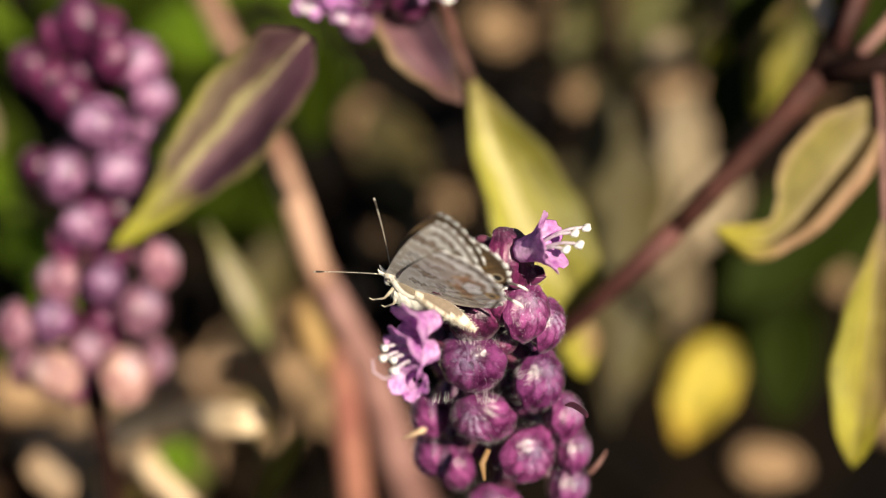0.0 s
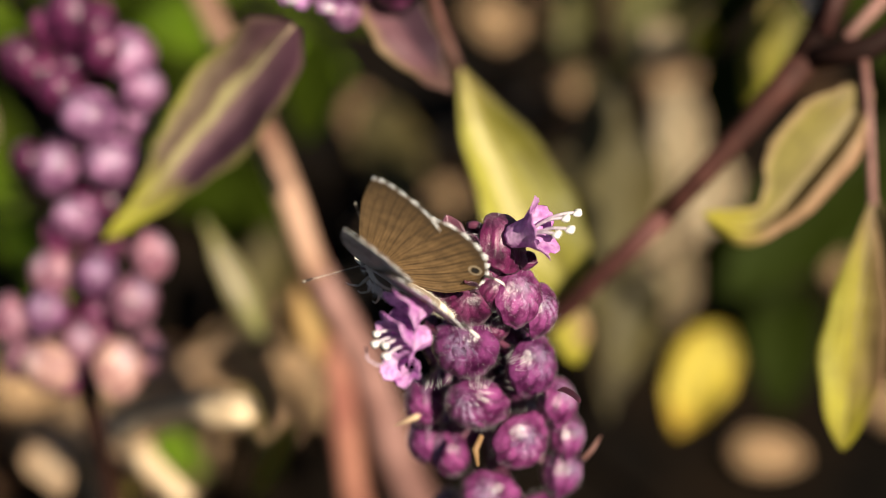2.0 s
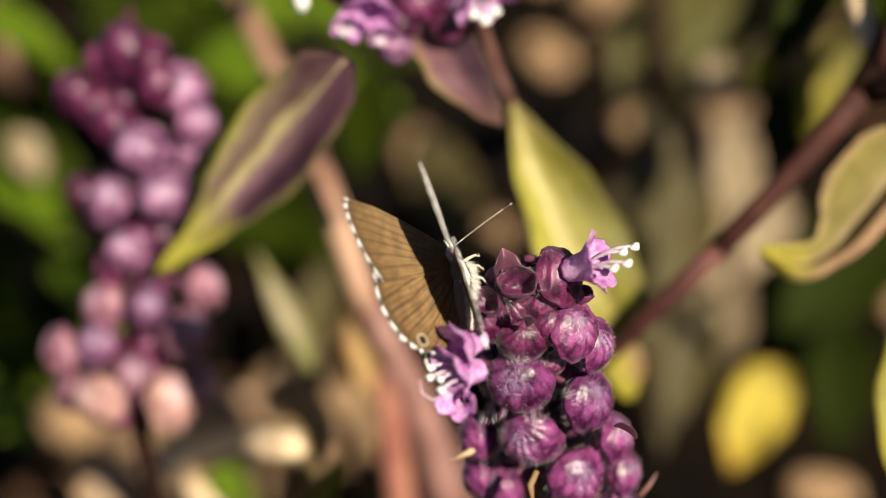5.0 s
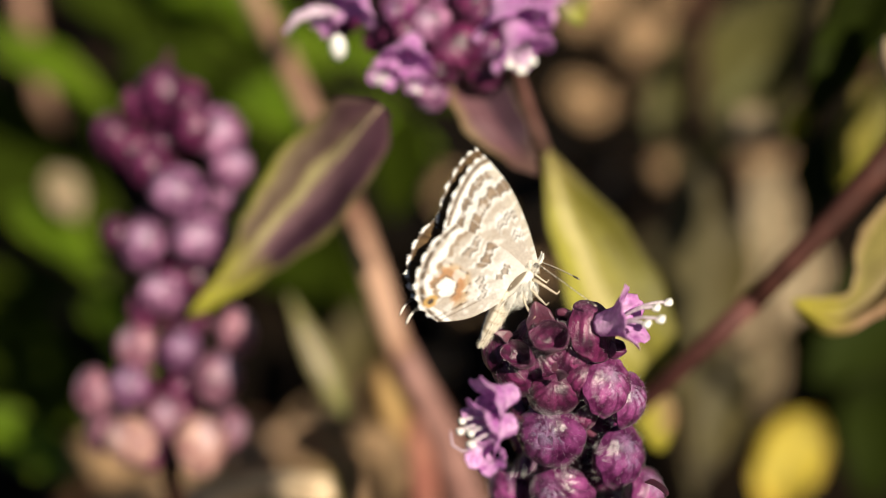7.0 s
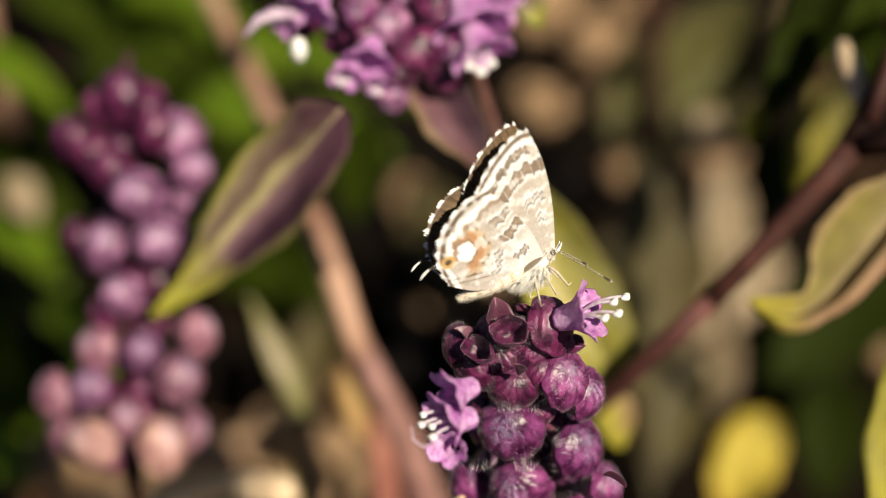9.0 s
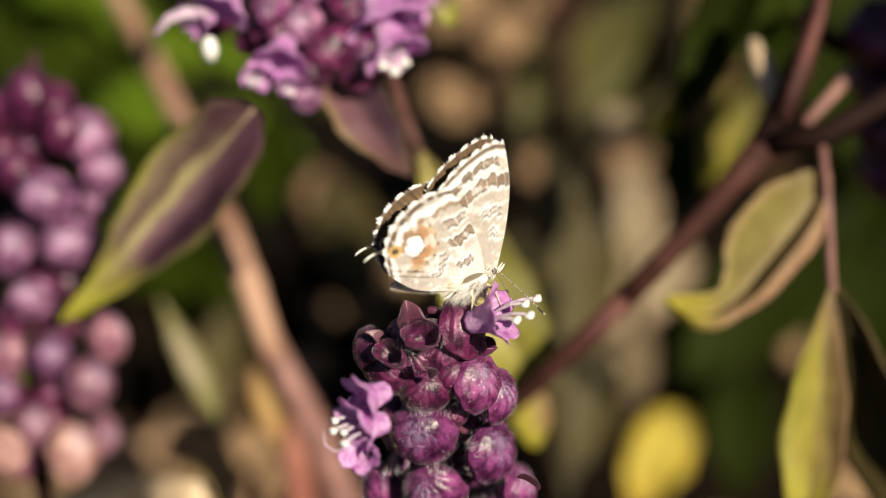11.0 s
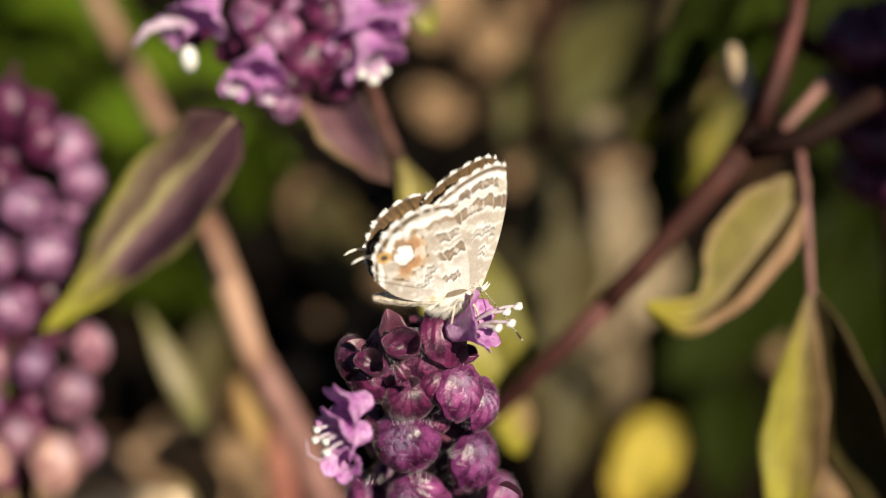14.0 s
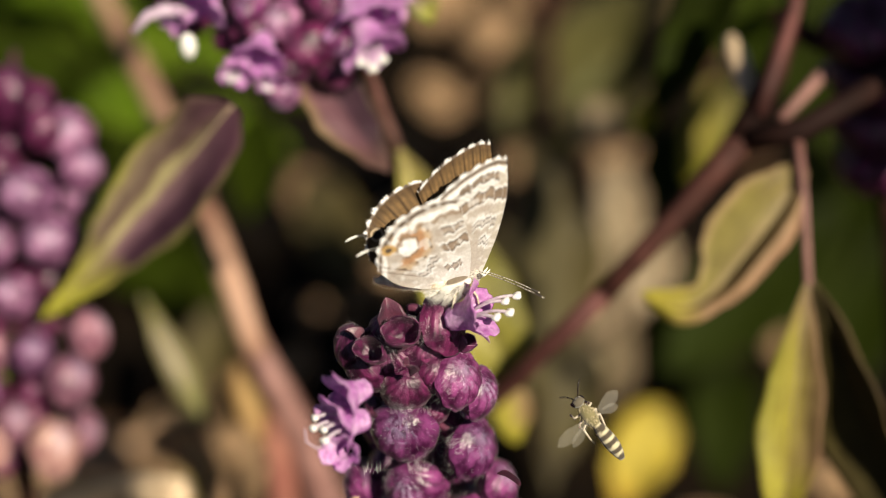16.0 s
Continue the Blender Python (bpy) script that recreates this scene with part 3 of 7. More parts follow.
def cup_mesh(seed, mat):
    """An opened young calyx: a toothed bowl that looks along +x."""
    vs, fs, tint = [], [], []
    n, rings = 48, 14
    rng = random.Random(seed)
    a0 = rng.uniform(0, 6)
    off = Vector((a0,) * 3)
    for layer in (0, 1):
        for i in range(rings + 1):
            s = i / rings
            for j in range(n):
                ph = 2 * math.pi * j / n
                tooth = abs(math.sin(2.0 * ph + a0)) ** 0.7
                r = (0.18 + 0.72 * math.sin(0.5 * math.pi * s) ** 0.8) * (1 + 0.05 * math.sin(5 * ph + a0)) - 0.07 * layer * s
                x = -0.75 + 1.05 * s + 0.42 * tooth * max(0, s - 0.55) / 0.45 + 0.05 * layer * (1 - s)
                v = Vector((x, r * math.cos(ph), r * math.sin(ph)))
                vs.append(v * (1 + 0.07 * noise.noise(v * 2.5 + off) + 0.03 * noise.noise(v * 8 + off)))
                tint.append((0.35 * max(0, math.cos(9 * ph)), 0.12 * (1 - layer), 0))
    per = (rings + 1) * n
    for i in range(rings):
        for j in range(n):
            k = (j + 1) % n
            a, b, c, d = i * n + j, i * n + k, (i + 1) * n + k, (i + 1) * n + j
            fs += [(a, b, c, d), (per + a, per + d, per + c, per + b)]
    for j in range(n):
        k = (j + 1) % n
        fs += [(rings * n + j, rings * n + k, per + rings * n + k, per + rings * n + j)]
    fs += [tuple(range(n - 1, -1, -1)), tuple(range(per, per + n))]
    return mesh_of("calyx", vs, fs, mat, tints=tint)


def hair_mesh(seed, count, length, width):
    rng = random.Random(seed)
    vs, fs = [], []
    for i in range(count):
        d = Vector((rng.gauss(0.35, 0.8), rng.gauss(0, 0.9), rng.gauss(0, 0.9))).normalized()
        p = Vector((d.x * 0.9, d.y, d.z)) * 1.03
        s = d.orthogonal().normalized() * width
        t = d.cross(s).normalized() * width
        q = p + (d + Vector((rng.uniform(-.5, .5), rng.uniform(-.5, .5), rng.uniform(-.2, .7)))).normalized() * length * rng.uniform(0.4, 1.2)
        o = len(vs)
        vs += [p + s, p - s * 0.5 + t, p - s * 0.5 - t, q]
        fs += [(o, o + 1, o + 3), (o + 1, o + 2, o + 3), (o + 2, o, o + 3)]
    return mesh_of("hairs", vs, fs, HAIR, smooth=False)


def corolla_mesh(seed, wide=1.0):
    """A two-lipped tube flower opening along +x, unit length about 1."""
    vs, fs = [], []
    n, rings = 40, 14
    rng = random.Random(seed)
    a0 = rng.uniform(0, 6)
    for layer in (0, 1):
        for i in range(rings + 1):
            s = i / rings
            for j in range(n):
                ph = 2 * math.pi * j / n
                lobes = abs(math.sin(2.5 * ph + a0)) ** 0.6
                flare = max(0.0, (s - 0.45) / 0.55)
                r = 0.24 + 0.18 * s + flare ** 1.4 * (0.12 + 0.16 * lobes) * wide
                x = s * 0.86 - flare ** 2 * 0.22 * (1 - lobes) + 0.16 * flare * math.sin(ph + a0)
                r += 0.035 * math.sin(7 * ph + 6 * s + a0) * (0.3 + flare) + 0.03 * flare * math.sin(17 * ph + a0)
                r -= 0.025 * layer
                vs.append((x, r * math.cos(ph), r * math.sin(ph) * 0.9))
    per = (rings + 1) * n
    for i in range(rings):
        for j in range(n):
            k = (j + 1) % n
            a, b, c, d = i * n + j, i * n + k, (i + 1) * n + k, (i + 1) * n + j
            fs += [(a, b, c, d), (per + a, per + d, per + c, per + b)]
    for j in range(n):
        k = (j + 1) % n
        fs += [(rings * n + j, rings * n + k, per + rings * n + k, per + rings * n + j), (j, per + j, per + k, k)]
    return mesh_of("corolla", vs, fs, COROLLA)


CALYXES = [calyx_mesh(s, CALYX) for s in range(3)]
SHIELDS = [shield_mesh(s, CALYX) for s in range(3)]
CUPS = [cup_mesh(s, HALF_OPEN) for s in range(3)]
YOUNG_CALYXES = [calyx_mesh(s + 11, HALF_OPEN) for s in range(2)]
YOUNG_SHIELDS = [shield_mesh(s + 11, HALF_OPEN, 1.45) for s in range(2)]
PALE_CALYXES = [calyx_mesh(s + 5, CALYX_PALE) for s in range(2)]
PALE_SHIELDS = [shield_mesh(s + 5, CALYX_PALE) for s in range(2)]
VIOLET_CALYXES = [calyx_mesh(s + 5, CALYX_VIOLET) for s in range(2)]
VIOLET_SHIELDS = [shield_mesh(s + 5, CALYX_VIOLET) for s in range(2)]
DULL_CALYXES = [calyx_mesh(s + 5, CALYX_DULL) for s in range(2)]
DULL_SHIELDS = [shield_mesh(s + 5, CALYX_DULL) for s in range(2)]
HAIRS = [hair_mesh(s, 420, 0.20, 0.0025) for s in range(2)]
COROLLAS = [corolla_mesh(s) for s in range(3)]
fv, ff = tube(arc((0, 0, 0), (1, 0.0, 0.1), (0.05, 0, 0.14), 8), 0.034, 6)
FILAMENT_MESH = mesh_of("filament", fv, ff, FILAMENT)
ANTHER_MESH = mesh_of("anther", *ball(0.10, 0.085, 0.07, 14, 10, lambda x, y, z: Vector((x, y, z)) * (0.82 + 0.34 * abs(y) / 0.085 + 0.35 * noise.noise(Vector((x, y, z)) * 17))), ANTHER)
BRACT_MESHES = []
for s in range(2):
    bv, bf, bu, _s, _l = blade((0, 0, 0), (1, 0, 0.25), 0.95, (0.1, 0, 1), (0, 0, 0.12), 0.6, 0.05, 0.55, 0, s + 3, 16, 10, 0.06)
    BRACT_MESHES.append(mesh_of("bract", bv, bf, BRACT, uvs=bu, tints=[(0, 0.05, 0)] * len(bv)))


def tuft_mesh(seed):
    """A brush of straight white hairs along +z from a small base."""
    rng = random.Random(seed)
    vs, fs = [], []
    for i in range(22):
        p = Vector((rng.gauss(0, 0.10), rng.gauss(0, 0.42), rng.uniform(-0.15, 0.15)))
        q = p + Vector((rng.gauss(0.15, 0.15), rng.gauss(0, 0.16) + p.y * 0.35, rng.uniform(0.4, 1.0)))
        w = rng.uniform(0.008, 0.02)
        o = len(vs)
        vs += [p + Vector((w, 0, 0)), p + Vector((-w, w, 0)), p + Vector((-w, -w, 0)), q]
        fs += [(o, o + 1, o + 3), (o + 1, o + 2, o + 3), (o + 2, o, o + 3)]
    return mesh_of("hair_tuft", vs, fs, HAIR, smooth=False)


TUFTS = [tuft_mesh(s) for s in range(3)]


def facing(out, up=(0, 0, 1)):
    """A turn that brings +x to out and keeps +z near up."""
    x = Vector(out).normalized()
    y = Vector(up).cross(x).normalized()
    z = x.cross(y)
    return Matrix((x, y, z)).transposed().to_4x4()


def add_calyx(spike, az, h, r, size, tilt, which, pale=False, hairs=True, squash=1.0, young=False):
    """az: degrees round the stem (0 = +x, -90 = -y), h: height on the stem, tilt: degrees the mouth looks up."""
    a, e = radians(az), radians(tilt)
    out = Vector((math.cos(a) * math.cos(e), math.sin(a) * math.cos(e), math.sin(e)))
    at = Vector((math.cos(a) * r, math.sin(a) * r, h))
    turn = facing(out)
    m = Matrix.Translation(at) @ turn @ Matrix.Diagonal((size * squash, size, size, 1))
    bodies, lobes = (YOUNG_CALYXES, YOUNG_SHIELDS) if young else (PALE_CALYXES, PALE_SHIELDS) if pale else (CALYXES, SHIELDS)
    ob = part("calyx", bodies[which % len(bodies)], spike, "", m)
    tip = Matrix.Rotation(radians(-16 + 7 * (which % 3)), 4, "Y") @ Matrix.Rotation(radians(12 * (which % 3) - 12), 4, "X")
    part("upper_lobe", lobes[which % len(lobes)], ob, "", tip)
    if hairs:
        tagged(part("hairs", HAIRS[which % 2], ob, "fine white hairs"), kind="stuff")
    root = Vector((math.cos(a) * 0.0006, math.sin(a) * 0.0006, h + size * 0.5))
    pv, pf = tube(arc(root, at - Vector((math.cos(a), math.sin(a), 0)) * size * 0.45 + Vector((0, 0, size * 0.35)), (0, 0, size * 0.15), 5), size * 0.16, 6)
    part("pedicel", mesh_of("pedicel", pv, pf, SPIKE_STEM), spike)
    return ob


def place_calyx(spike, at, out, size, which, pale=False, young=False, dull=False):
    """A calyx at a place in the spike's own space, looking along out."""
    bodies, lobes = (YOUNG_CALYXES, YOUNG_SHIELDS) if young else (PALE_CALYXES, PALE_SHIELDS) if pale else (DULL_CALYXES, DULL_SHIELDS) if dull else (VIOLET_CALYXES, VIOLET_SHIELDS)
    ob = part("calyx", bodies[which % len(bodies)], spike, "", Matrix.Translation(at) @ facing(out) @ Matrix.Diagonal((size * 0.9, size * (0.88 + 0.07 * (which % 4)), size * (1.04 - 0.09 * (which % 3)), 1)))
    part("upper_lobe", lobes[which % len(lobes)], ob, "", Matrix.Rotation(radians(24 * (which % 4) - 36), 4, "X") @ Matrix.Rotation(radians(-12), 4, "Y"))
    pv, pf = tube(arc(side_axis(Vector(at).z + size * 0.4), Vector(at) - Vector(out).normalized() * size * 0.5, (0, 0, size * 0.2), 5), size * 0.15, 6)
    part("pedicel", mesh_of("pedicel", pv, pf, SPIKE_STEM), spike)
    return ob


def add_flower(spike, at, out, size, which, up=(0, 0, 1), stamens=4, reach=1.0):
    m = Matrix.Translation(at) @ facing(out, up) @ Matrix.Diagonal((size, size, size, 1))
    ob = part("corolla", COROLLAS[which % 3], spike, "violet two-lipped flower", m)
    for i in range(stamens):
        q = Matrix.Translation((0.25, (i - 1.5) * 0.10, -0.12)) @ Matrix.Rotation(radians((i - 1.5) * 9), 4, "Z") @ Matrix.Rotation(radians(6 * (i % 2) - 2), 4, "Y") @ Matrix.Diagonal((reach * (1.0 + 0.12 * (i % 2)), 1, 1, 1))
        part("filament", FILAMENT_MESH, ob, "", q)
        part("anther", ANTHER_MESH, ob, "white anther", q @ Matrix.Translation((1.0, 0, 0.1)) @ Matrix.Diagonal((1 / reach, 1, 1, 1)))
    return ob


def add_stem(parent, points, radii, mat, name="stem", n=10, label=""):
    vs, fs = tube(points, radii, n)
    inv = parent.matrix_basis.inverted()
    return part(name, mesh_of(name, [inv @ v for v in vs], fs, mat), parent, label)



SPIKE_FOOT = (0.01107, -0.00182, 0.00000)
SPIKE_LEAN = Matrix.Rotation(radians(-6), 4, "Y")
main_spike = thing("flower_spike", (0, 0, 0), "purple basil flower spike with hairy swollen calyces", "flower", "basil flower spikes", Matrix.Translation(SPIKE_FOOT) @ SPIKE_LEAN)
vs, fs = tube([(0, 0, 0.1338 * i / 24 - 0.003) for i in range(25)], [0.0019 - 0.0012 * i / 24 for i in range(25)], 8)
part("stem", mesh_of("stem", vs, fs, SPIKE_STEM), main_spike)
# round the stem (degrees), height, distance, size, tilt, variant, depth
UPPER_WHORLS = [
    (-39, 0.1276, 0.0046, 0.00209, 10, 1, 0.80),
    (-23, 0.1256, 0.0053, 0.00195, 5, 2, 0.85),
    (-101, 0.1237, 0.0035, 0.00239, -4, 0, 0.90),
    (-34, 0.1206, 0.0047, 0.00234, 4, 1, 0.85),
    (-96, 0.1182, 0.0037, 0.00230, -5, 2, 0.90),
    (-17, 0.1157, 0.0058, 0.00190, 0, 0, 0.90)]
LOWER_WHORLS = [
    (-56, 0.1140, 0.0045, 0.00234, -4, 1, 0.90),
    (-8, 0.1112, 0.0060, 0.00190, 0, 2, 0.90),
    (-151, 0.1112, 0.0038, 0.00199, -5, 0, 0.90),
    (-171, 0.1159, 0.0049, 0.00199, -5, 1, 0.90),
    (-18, 0.1081, 0.0056, 0.00208, 0, 2, 0.90),
    (-96, 0.1081, 0.0040, 0.00225, 0, 0, 0.90),
    (-49, 0.1044, 0.0044, 0.00225, 0, 1, 0.90),
    (-171, 0.1029, 0.0042, 0.00216, 0, 2, 0.90),
    (-171, 0.1118, 0.0053, 0.00190, 0, 1, 0.90)]
for az, h, r, size, tilt, which, squash in UPPER_WHORLS + LOWER_WHORLS:
    add_calyx(main_spike, az, h, r, size, tilt, which, squash=squash)
for az, h, r, size, tilt, which, squash in [
    (-25, 0.1315, 0.0030, 0.00214, 22, 0, 0.80),
    (-143, 0.1288, 0.0037, 0.00185, -25, 1, 0.80),
    (-92, 0.1277, 0.0035, 0.00176, -10, 0, 0.80),
    (-55, 0.1285, 0.0036, 0.00146, 5, 1, 0.85),
    (-50, 0.1297, 0.0026, 0.00166, 15, 0, 0.80),
    (-116, 0.1293, 0.0024, 0.00166, 10, 1, 0.80),
    (-147, 0.1312, 0.0019, 0.00127, 40, 1, 0.70),
    (-58, 0.1249, 0.0036, 0.00093, 0, 0, 0.80),
    (-159, 0.1306, 0.0043, 0.00156, 25, 1, 0.75),
    (-153, 0.1245, 0.0034, 0.00097, 0, 0, 0.80),
    (-68, 0.1309, 0.0016, 0.00146, 50, 1, 0.80)]:
    add_calyx(main_spike, az, h, r, size, tilt, which, squash=squash, young=True)
# hidden far side of the same whorls
for k in range(12):
    add_calyx(main_spike, 35 + 55 * (k % 3), 0.1248 - 0.0048 * (k // 3), 0.0032, 0.0021, 0, k)
add_flower(main_spike, (0.00365, -0.00225, 0.13280), (0.86000, -0.30000, 0.41000), 0.00360, 0, stamens=4, reach=1.05)
add_flower(main_spike, (-0.00230, -0.00869, 0.13237), (-0.72833, -0.67584, 0.24551), 0.00303, 1, stamens=0, reach=0.85)
add_flower(main_spike, (-0.00246, -0.01018, 0.13078), (-0.82393, -0.46693, 0.29260), 0.00320, 2, stamens=4, reach=0.85)
add_flower(main_spike, (-0.00379, -0.01130, 0.12931), (-0.29969, -0.83555, 0.49703), 0.00213, 0, stamens=0, reach=0.85)
part("bract", BRACT_MESHES[0], main_spike, "", Matrix.Translation((-0.00119, -0.00188, 0.13169)) @ facing((-0.00612, 0.38107, 0.89847), (0.20392, -0.03263, 0.98354)) @ Matrix.Diagonal((0.00287, 0.00215, 0.00287, 1)))
part("bract", BRACT_MESHES[1], main_spike, "", Matrix.Translation((-0.00291, -0.00247, 0.13102)) @ facing((-0.74081, 0.12296, 0.60504), (0.20392, -0.03263, 0.98354)) @ Matrix.Diagonal((0.00189, 0.00113, 0.00189, 1)))
part("bract", BRACT_MESHES[1], main_spike, "", Matrix.Translation((-0.00036, -0.00310, 0.13073)) @ facing((-0.10813, -0.36853, 0.88459), (0.20392, -0.03263, 0.98354)) @ Matrix.Diagonal((0.00164, 0.00131, 0.00164, 1)))
part("bract", BRACT_MESHES[0], main_spike, "", Matrix.Translation((0.00101, -0.00228, 0.13088)) @ facing((0.34111, 0.13120, 0.85377), (0.20392, -0.03263, 0.98354)) @ Matrix.Diagonal((0.00189, 0.00151, 0.00189, 1)))
part("bract", BRACT_MESHES[1], main_spike, "", Matrix.Translation((0.00060, -0.00558, 0.13057)) @ facing((-0.32416, -0.48325, 0.74256), (0.20392, -0.03263, 0.98354)) @ Matrix.Diagonal((0.00164, 0.00131, 0.00164, 1)))
part("bract", BRACT_MESHES[0], main_spike, "", Matrix.Translation((-0.00189, -0.00838, 0.12944)) @ facing((-0.85733, -0.44650, -0.02515), (0.20392, -0.03263, 0.98354)) @ Matrix.Diagonal((0.00221, 0.00027, 0.00221, 1)))
part("bract", BRACT_MESHES[1], main_spike, "", Matrix.Translation((0.00604, -0.00735, 0.12220)) @ facing((0.70051, -0.42606, -0.51015), (0.20392, -0.03263, 0.98354)) @ Matrix.Diagonal((0.00189, 0.00019, 0.00189, 1)))
tagged(part("hairs", HAIRS[0], part("calyx", CUPS[0], main_spike, "opened dark maroon calyx", Matrix.Translation((-0.00089, -0.00054, 0.13096)) @ facing((-0.10985, 0.35239, 0.86819), (0.29320, 0.94211, -0.08037)) @ Matrix.Diagonal((0.00131, 0.00131, 0.00131, 1)))), kind="stuff")
tagged(part("hairs", HAIRS[1], part("calyx", CUPS[1], main_spike, "opened dark maroon calyx", Matrix.Translation((0.00086, -0.00047, 0.13088)) @ facing((0.19450, 0.27047, 0.89388), (0.29320, 0.94211, -0.08037)) @ Matrix.Diagonal((0.00131, 0.00131, 0.00131, 1)))), kind="stuff")
tagged(part("hairs", HAIRS[0], part("calyx", CUPS[2], main_spike, "opened dark maroon calyx", Matrix.Translation((0.00427, -0.00150, 0.12991)) @ facing((0.56063, 0.18032, 0.55062), (0.29320, 0.94211, -0.08037)) @ Matrix.Diagonal((0.00107, 0.00107, 0.00107, 1)))), kind="stuff")
# opened calyces with ruffled mouths at the tip
tagged(part("hairs", HAIRS[0], part("calyx", CUPS[0], main_spike, "opened dark maroon calyx", Matrix.Translation((0.00022, -0.00406, 0.13321)) @ facing((-0.01844, -0.53432, 0.81035)) @ Matrix.Diagonal((0.00135, 0.00160, 0.00125, 1))), "fine white hairs"), kind="stuff")
tagged(part("hairs", HAIRS[1], part("calyx", CUPS[1], main_spike, "opened dark maroon calyx", Matrix.Translation((-0.00209, -0.00401, 0.13169)) @ facing((-0.36421, -0.39496, 0.86969)) @ Matrix.Diagonal((0.00120, 0.00155, 0.00105, 1))), "fine white hairs"), kind="stuff")
# dry bracts, loose threads and withered scraps between the calyces
add_stem(main_spike, [(-0.00502, -0.00380, 0.11546), (-0.00660, -0.00452, 0.11480), (-0.00823, -0.00505, 0.11438)], [0.0002, 0.00028, 5e-05], TWIG, "dry_bract", 6, "pointed dry bract")
add_stem(main_spike, [(0.00684, -0.00402, 0.10980), (0.00765, -0.00341, 0.11046), (0.00828, -0.00274, 0.11120)], [0.00022, 0.0002, 4e-05], MAUVE_STEM, "dry_bract", 6, "pointed dry bract")
add_stem(main_spike, [(-0.00840, -0.00159, 0.11807), (-0.00955, -0.00188, 0.11786), (-0.01039, -0.00158, 0.11829), (-0.01053, -0.00088, 0.11908)], [9e-05, 9e-05, 9e-05, 6e-05], FILAMENT, "thread", 6, "curled pale thread")
add_stem(main_spike, [(-0.00127, -0.00852, 0.11683), (-0.00178, -0.00931, 0.11605), (-0.00156, -0.01021, 0.11516)], [0.00022, 0.0003, 0.00012], TAN_LEAF, "dry_bract", 6, "withered ochre scrap")
add_stem(main_spike, [(-0.00385, -0.00334, 0.12404), (-0.00512, -0.00374, 0.12364), (-0.00648, -0.00409, 0.12332)], [0.0001, 9e-05, 5e-05], FILAMENT, "thread", 6, "pale thread")
tagged(part("hair_tuft", TUFTS[0], main_spike, "", Matrix.Translation((0.00011, -0.00824, 0.12943)) @ facing((0.05996, -0.81915, 0.57043), (0.10704, 0.10664, 1.01842)) @ Matrix.Diagonal((0.00107, 0.00107, 0.00107, 1))), kind="stuff")
tagged(part("hair_tuft", TUFTS[1], main_spike, "", Matrix.Translation((0.00059, -0.01099, 0.12632)) @ facing((0.05996, -0.81915, 0.57043), (0.10704, 0.10664, 1.01842)) @ Matrix.Diagonal((0.00131, 0.00131, 0.00131, 1))), kind="stuff")
tagged(part("hair_tuft", TUFTS[2], main_spike, "", Matrix.Translation((-0.00025, -0.00307, 0.13164)) @ facing((0.05996, -0.81915, 0.57043), (0.20392, -0.03263, 0.98354)) @ Matrix.Diagonal((0.00123, 0.00123, 0.00123, 1))), kind="stuff")
tagged(part("hair_tuft", TUFTS[0], main_spike, "", Matrix.Translation((0.00302, -0.00731, 0.13047)) @ facing((0.05996, -0.81915, 0.57043), (0.66437, -0.40133, 0.58099)) @ Matrix.Diagonal((0.00090, 0.00090, 0.00090, 1))), kind="stuff")
tagged(part("hair_tuft", TUFTS[1], main_spike, "", Matrix.Translation((0.00299, -0.00930, 0.12709)) @ facing((0.05996, -0.81915, 0.57043), (0.86584, -0.26206, 0.58450)) @ Matrix.Diagonal((0.00123, 0.00123, 0.00123, 1))), kind="stuff")
tagged(part("hair_tuft", TUFTS[2], main_spike, "", Matrix.Translation((-0.00300, -0.00956, 0.12524)) @ facing((0.05996, -0.81915, 0.57043), (0.10104, 0.18856, 0.96137)) @ Matrix.Diagonal((0.00107, 0.00107, 0.00107, 1))), kind="stuff")
tagged(part("hair_tuft", TUFTS[0], main_spike, "", Matrix.Translation((0.00177, -0.00720, 0.12813)) @ facing((0.05996, -0.81915, 0.57043), (0.39683, 0.04929, 0.90559)) @ Matrix.Diagonal((0.00082, 0.00082, 0.00082, 1))), kind="stuff")

side_spike = thing("flower_spike", (0, 0, 0), "fading purple basil flower spike with pale pink lower calyces", "flower", "basil flower spikes",
                   Matrix.Translation((-0.04772, 0.04824, 0.00000)) @ Matrix.Rotation(radians(2.3), 4, "Y"))
SIDE_TOP, SIDE_LOW = Vector((-0.00039, 0.00042, 0.12224)), Vector((0.00117, -0.02144, 0.09170))


def side_axis(h):
    """The stem's middle at the height h, in the spike's own space."""
    return SIDE_LOW.lerp(SIDE_TOP, (h - SIDE_LOW.z) / (SIDE_TOP.z - SIDE_LOW.z)) if h > SIDE_LOW.z else Vector((0, 0, -0.003)).lerp(SIDE_LOW, (h + 0.003) / (SIDE_LOW.z + 0.003))


vs, fs = tube([side_axis(-0.003 + (SIDE_TOP.z + 0.003) * i / 24) for i in range(25)], [0.0019 - 0.0012 * i / 24 for i in range(25)], 8)
part("stem", mesh_of("stem", vs, fs, SHADE_DARK_STEM), side_spike)
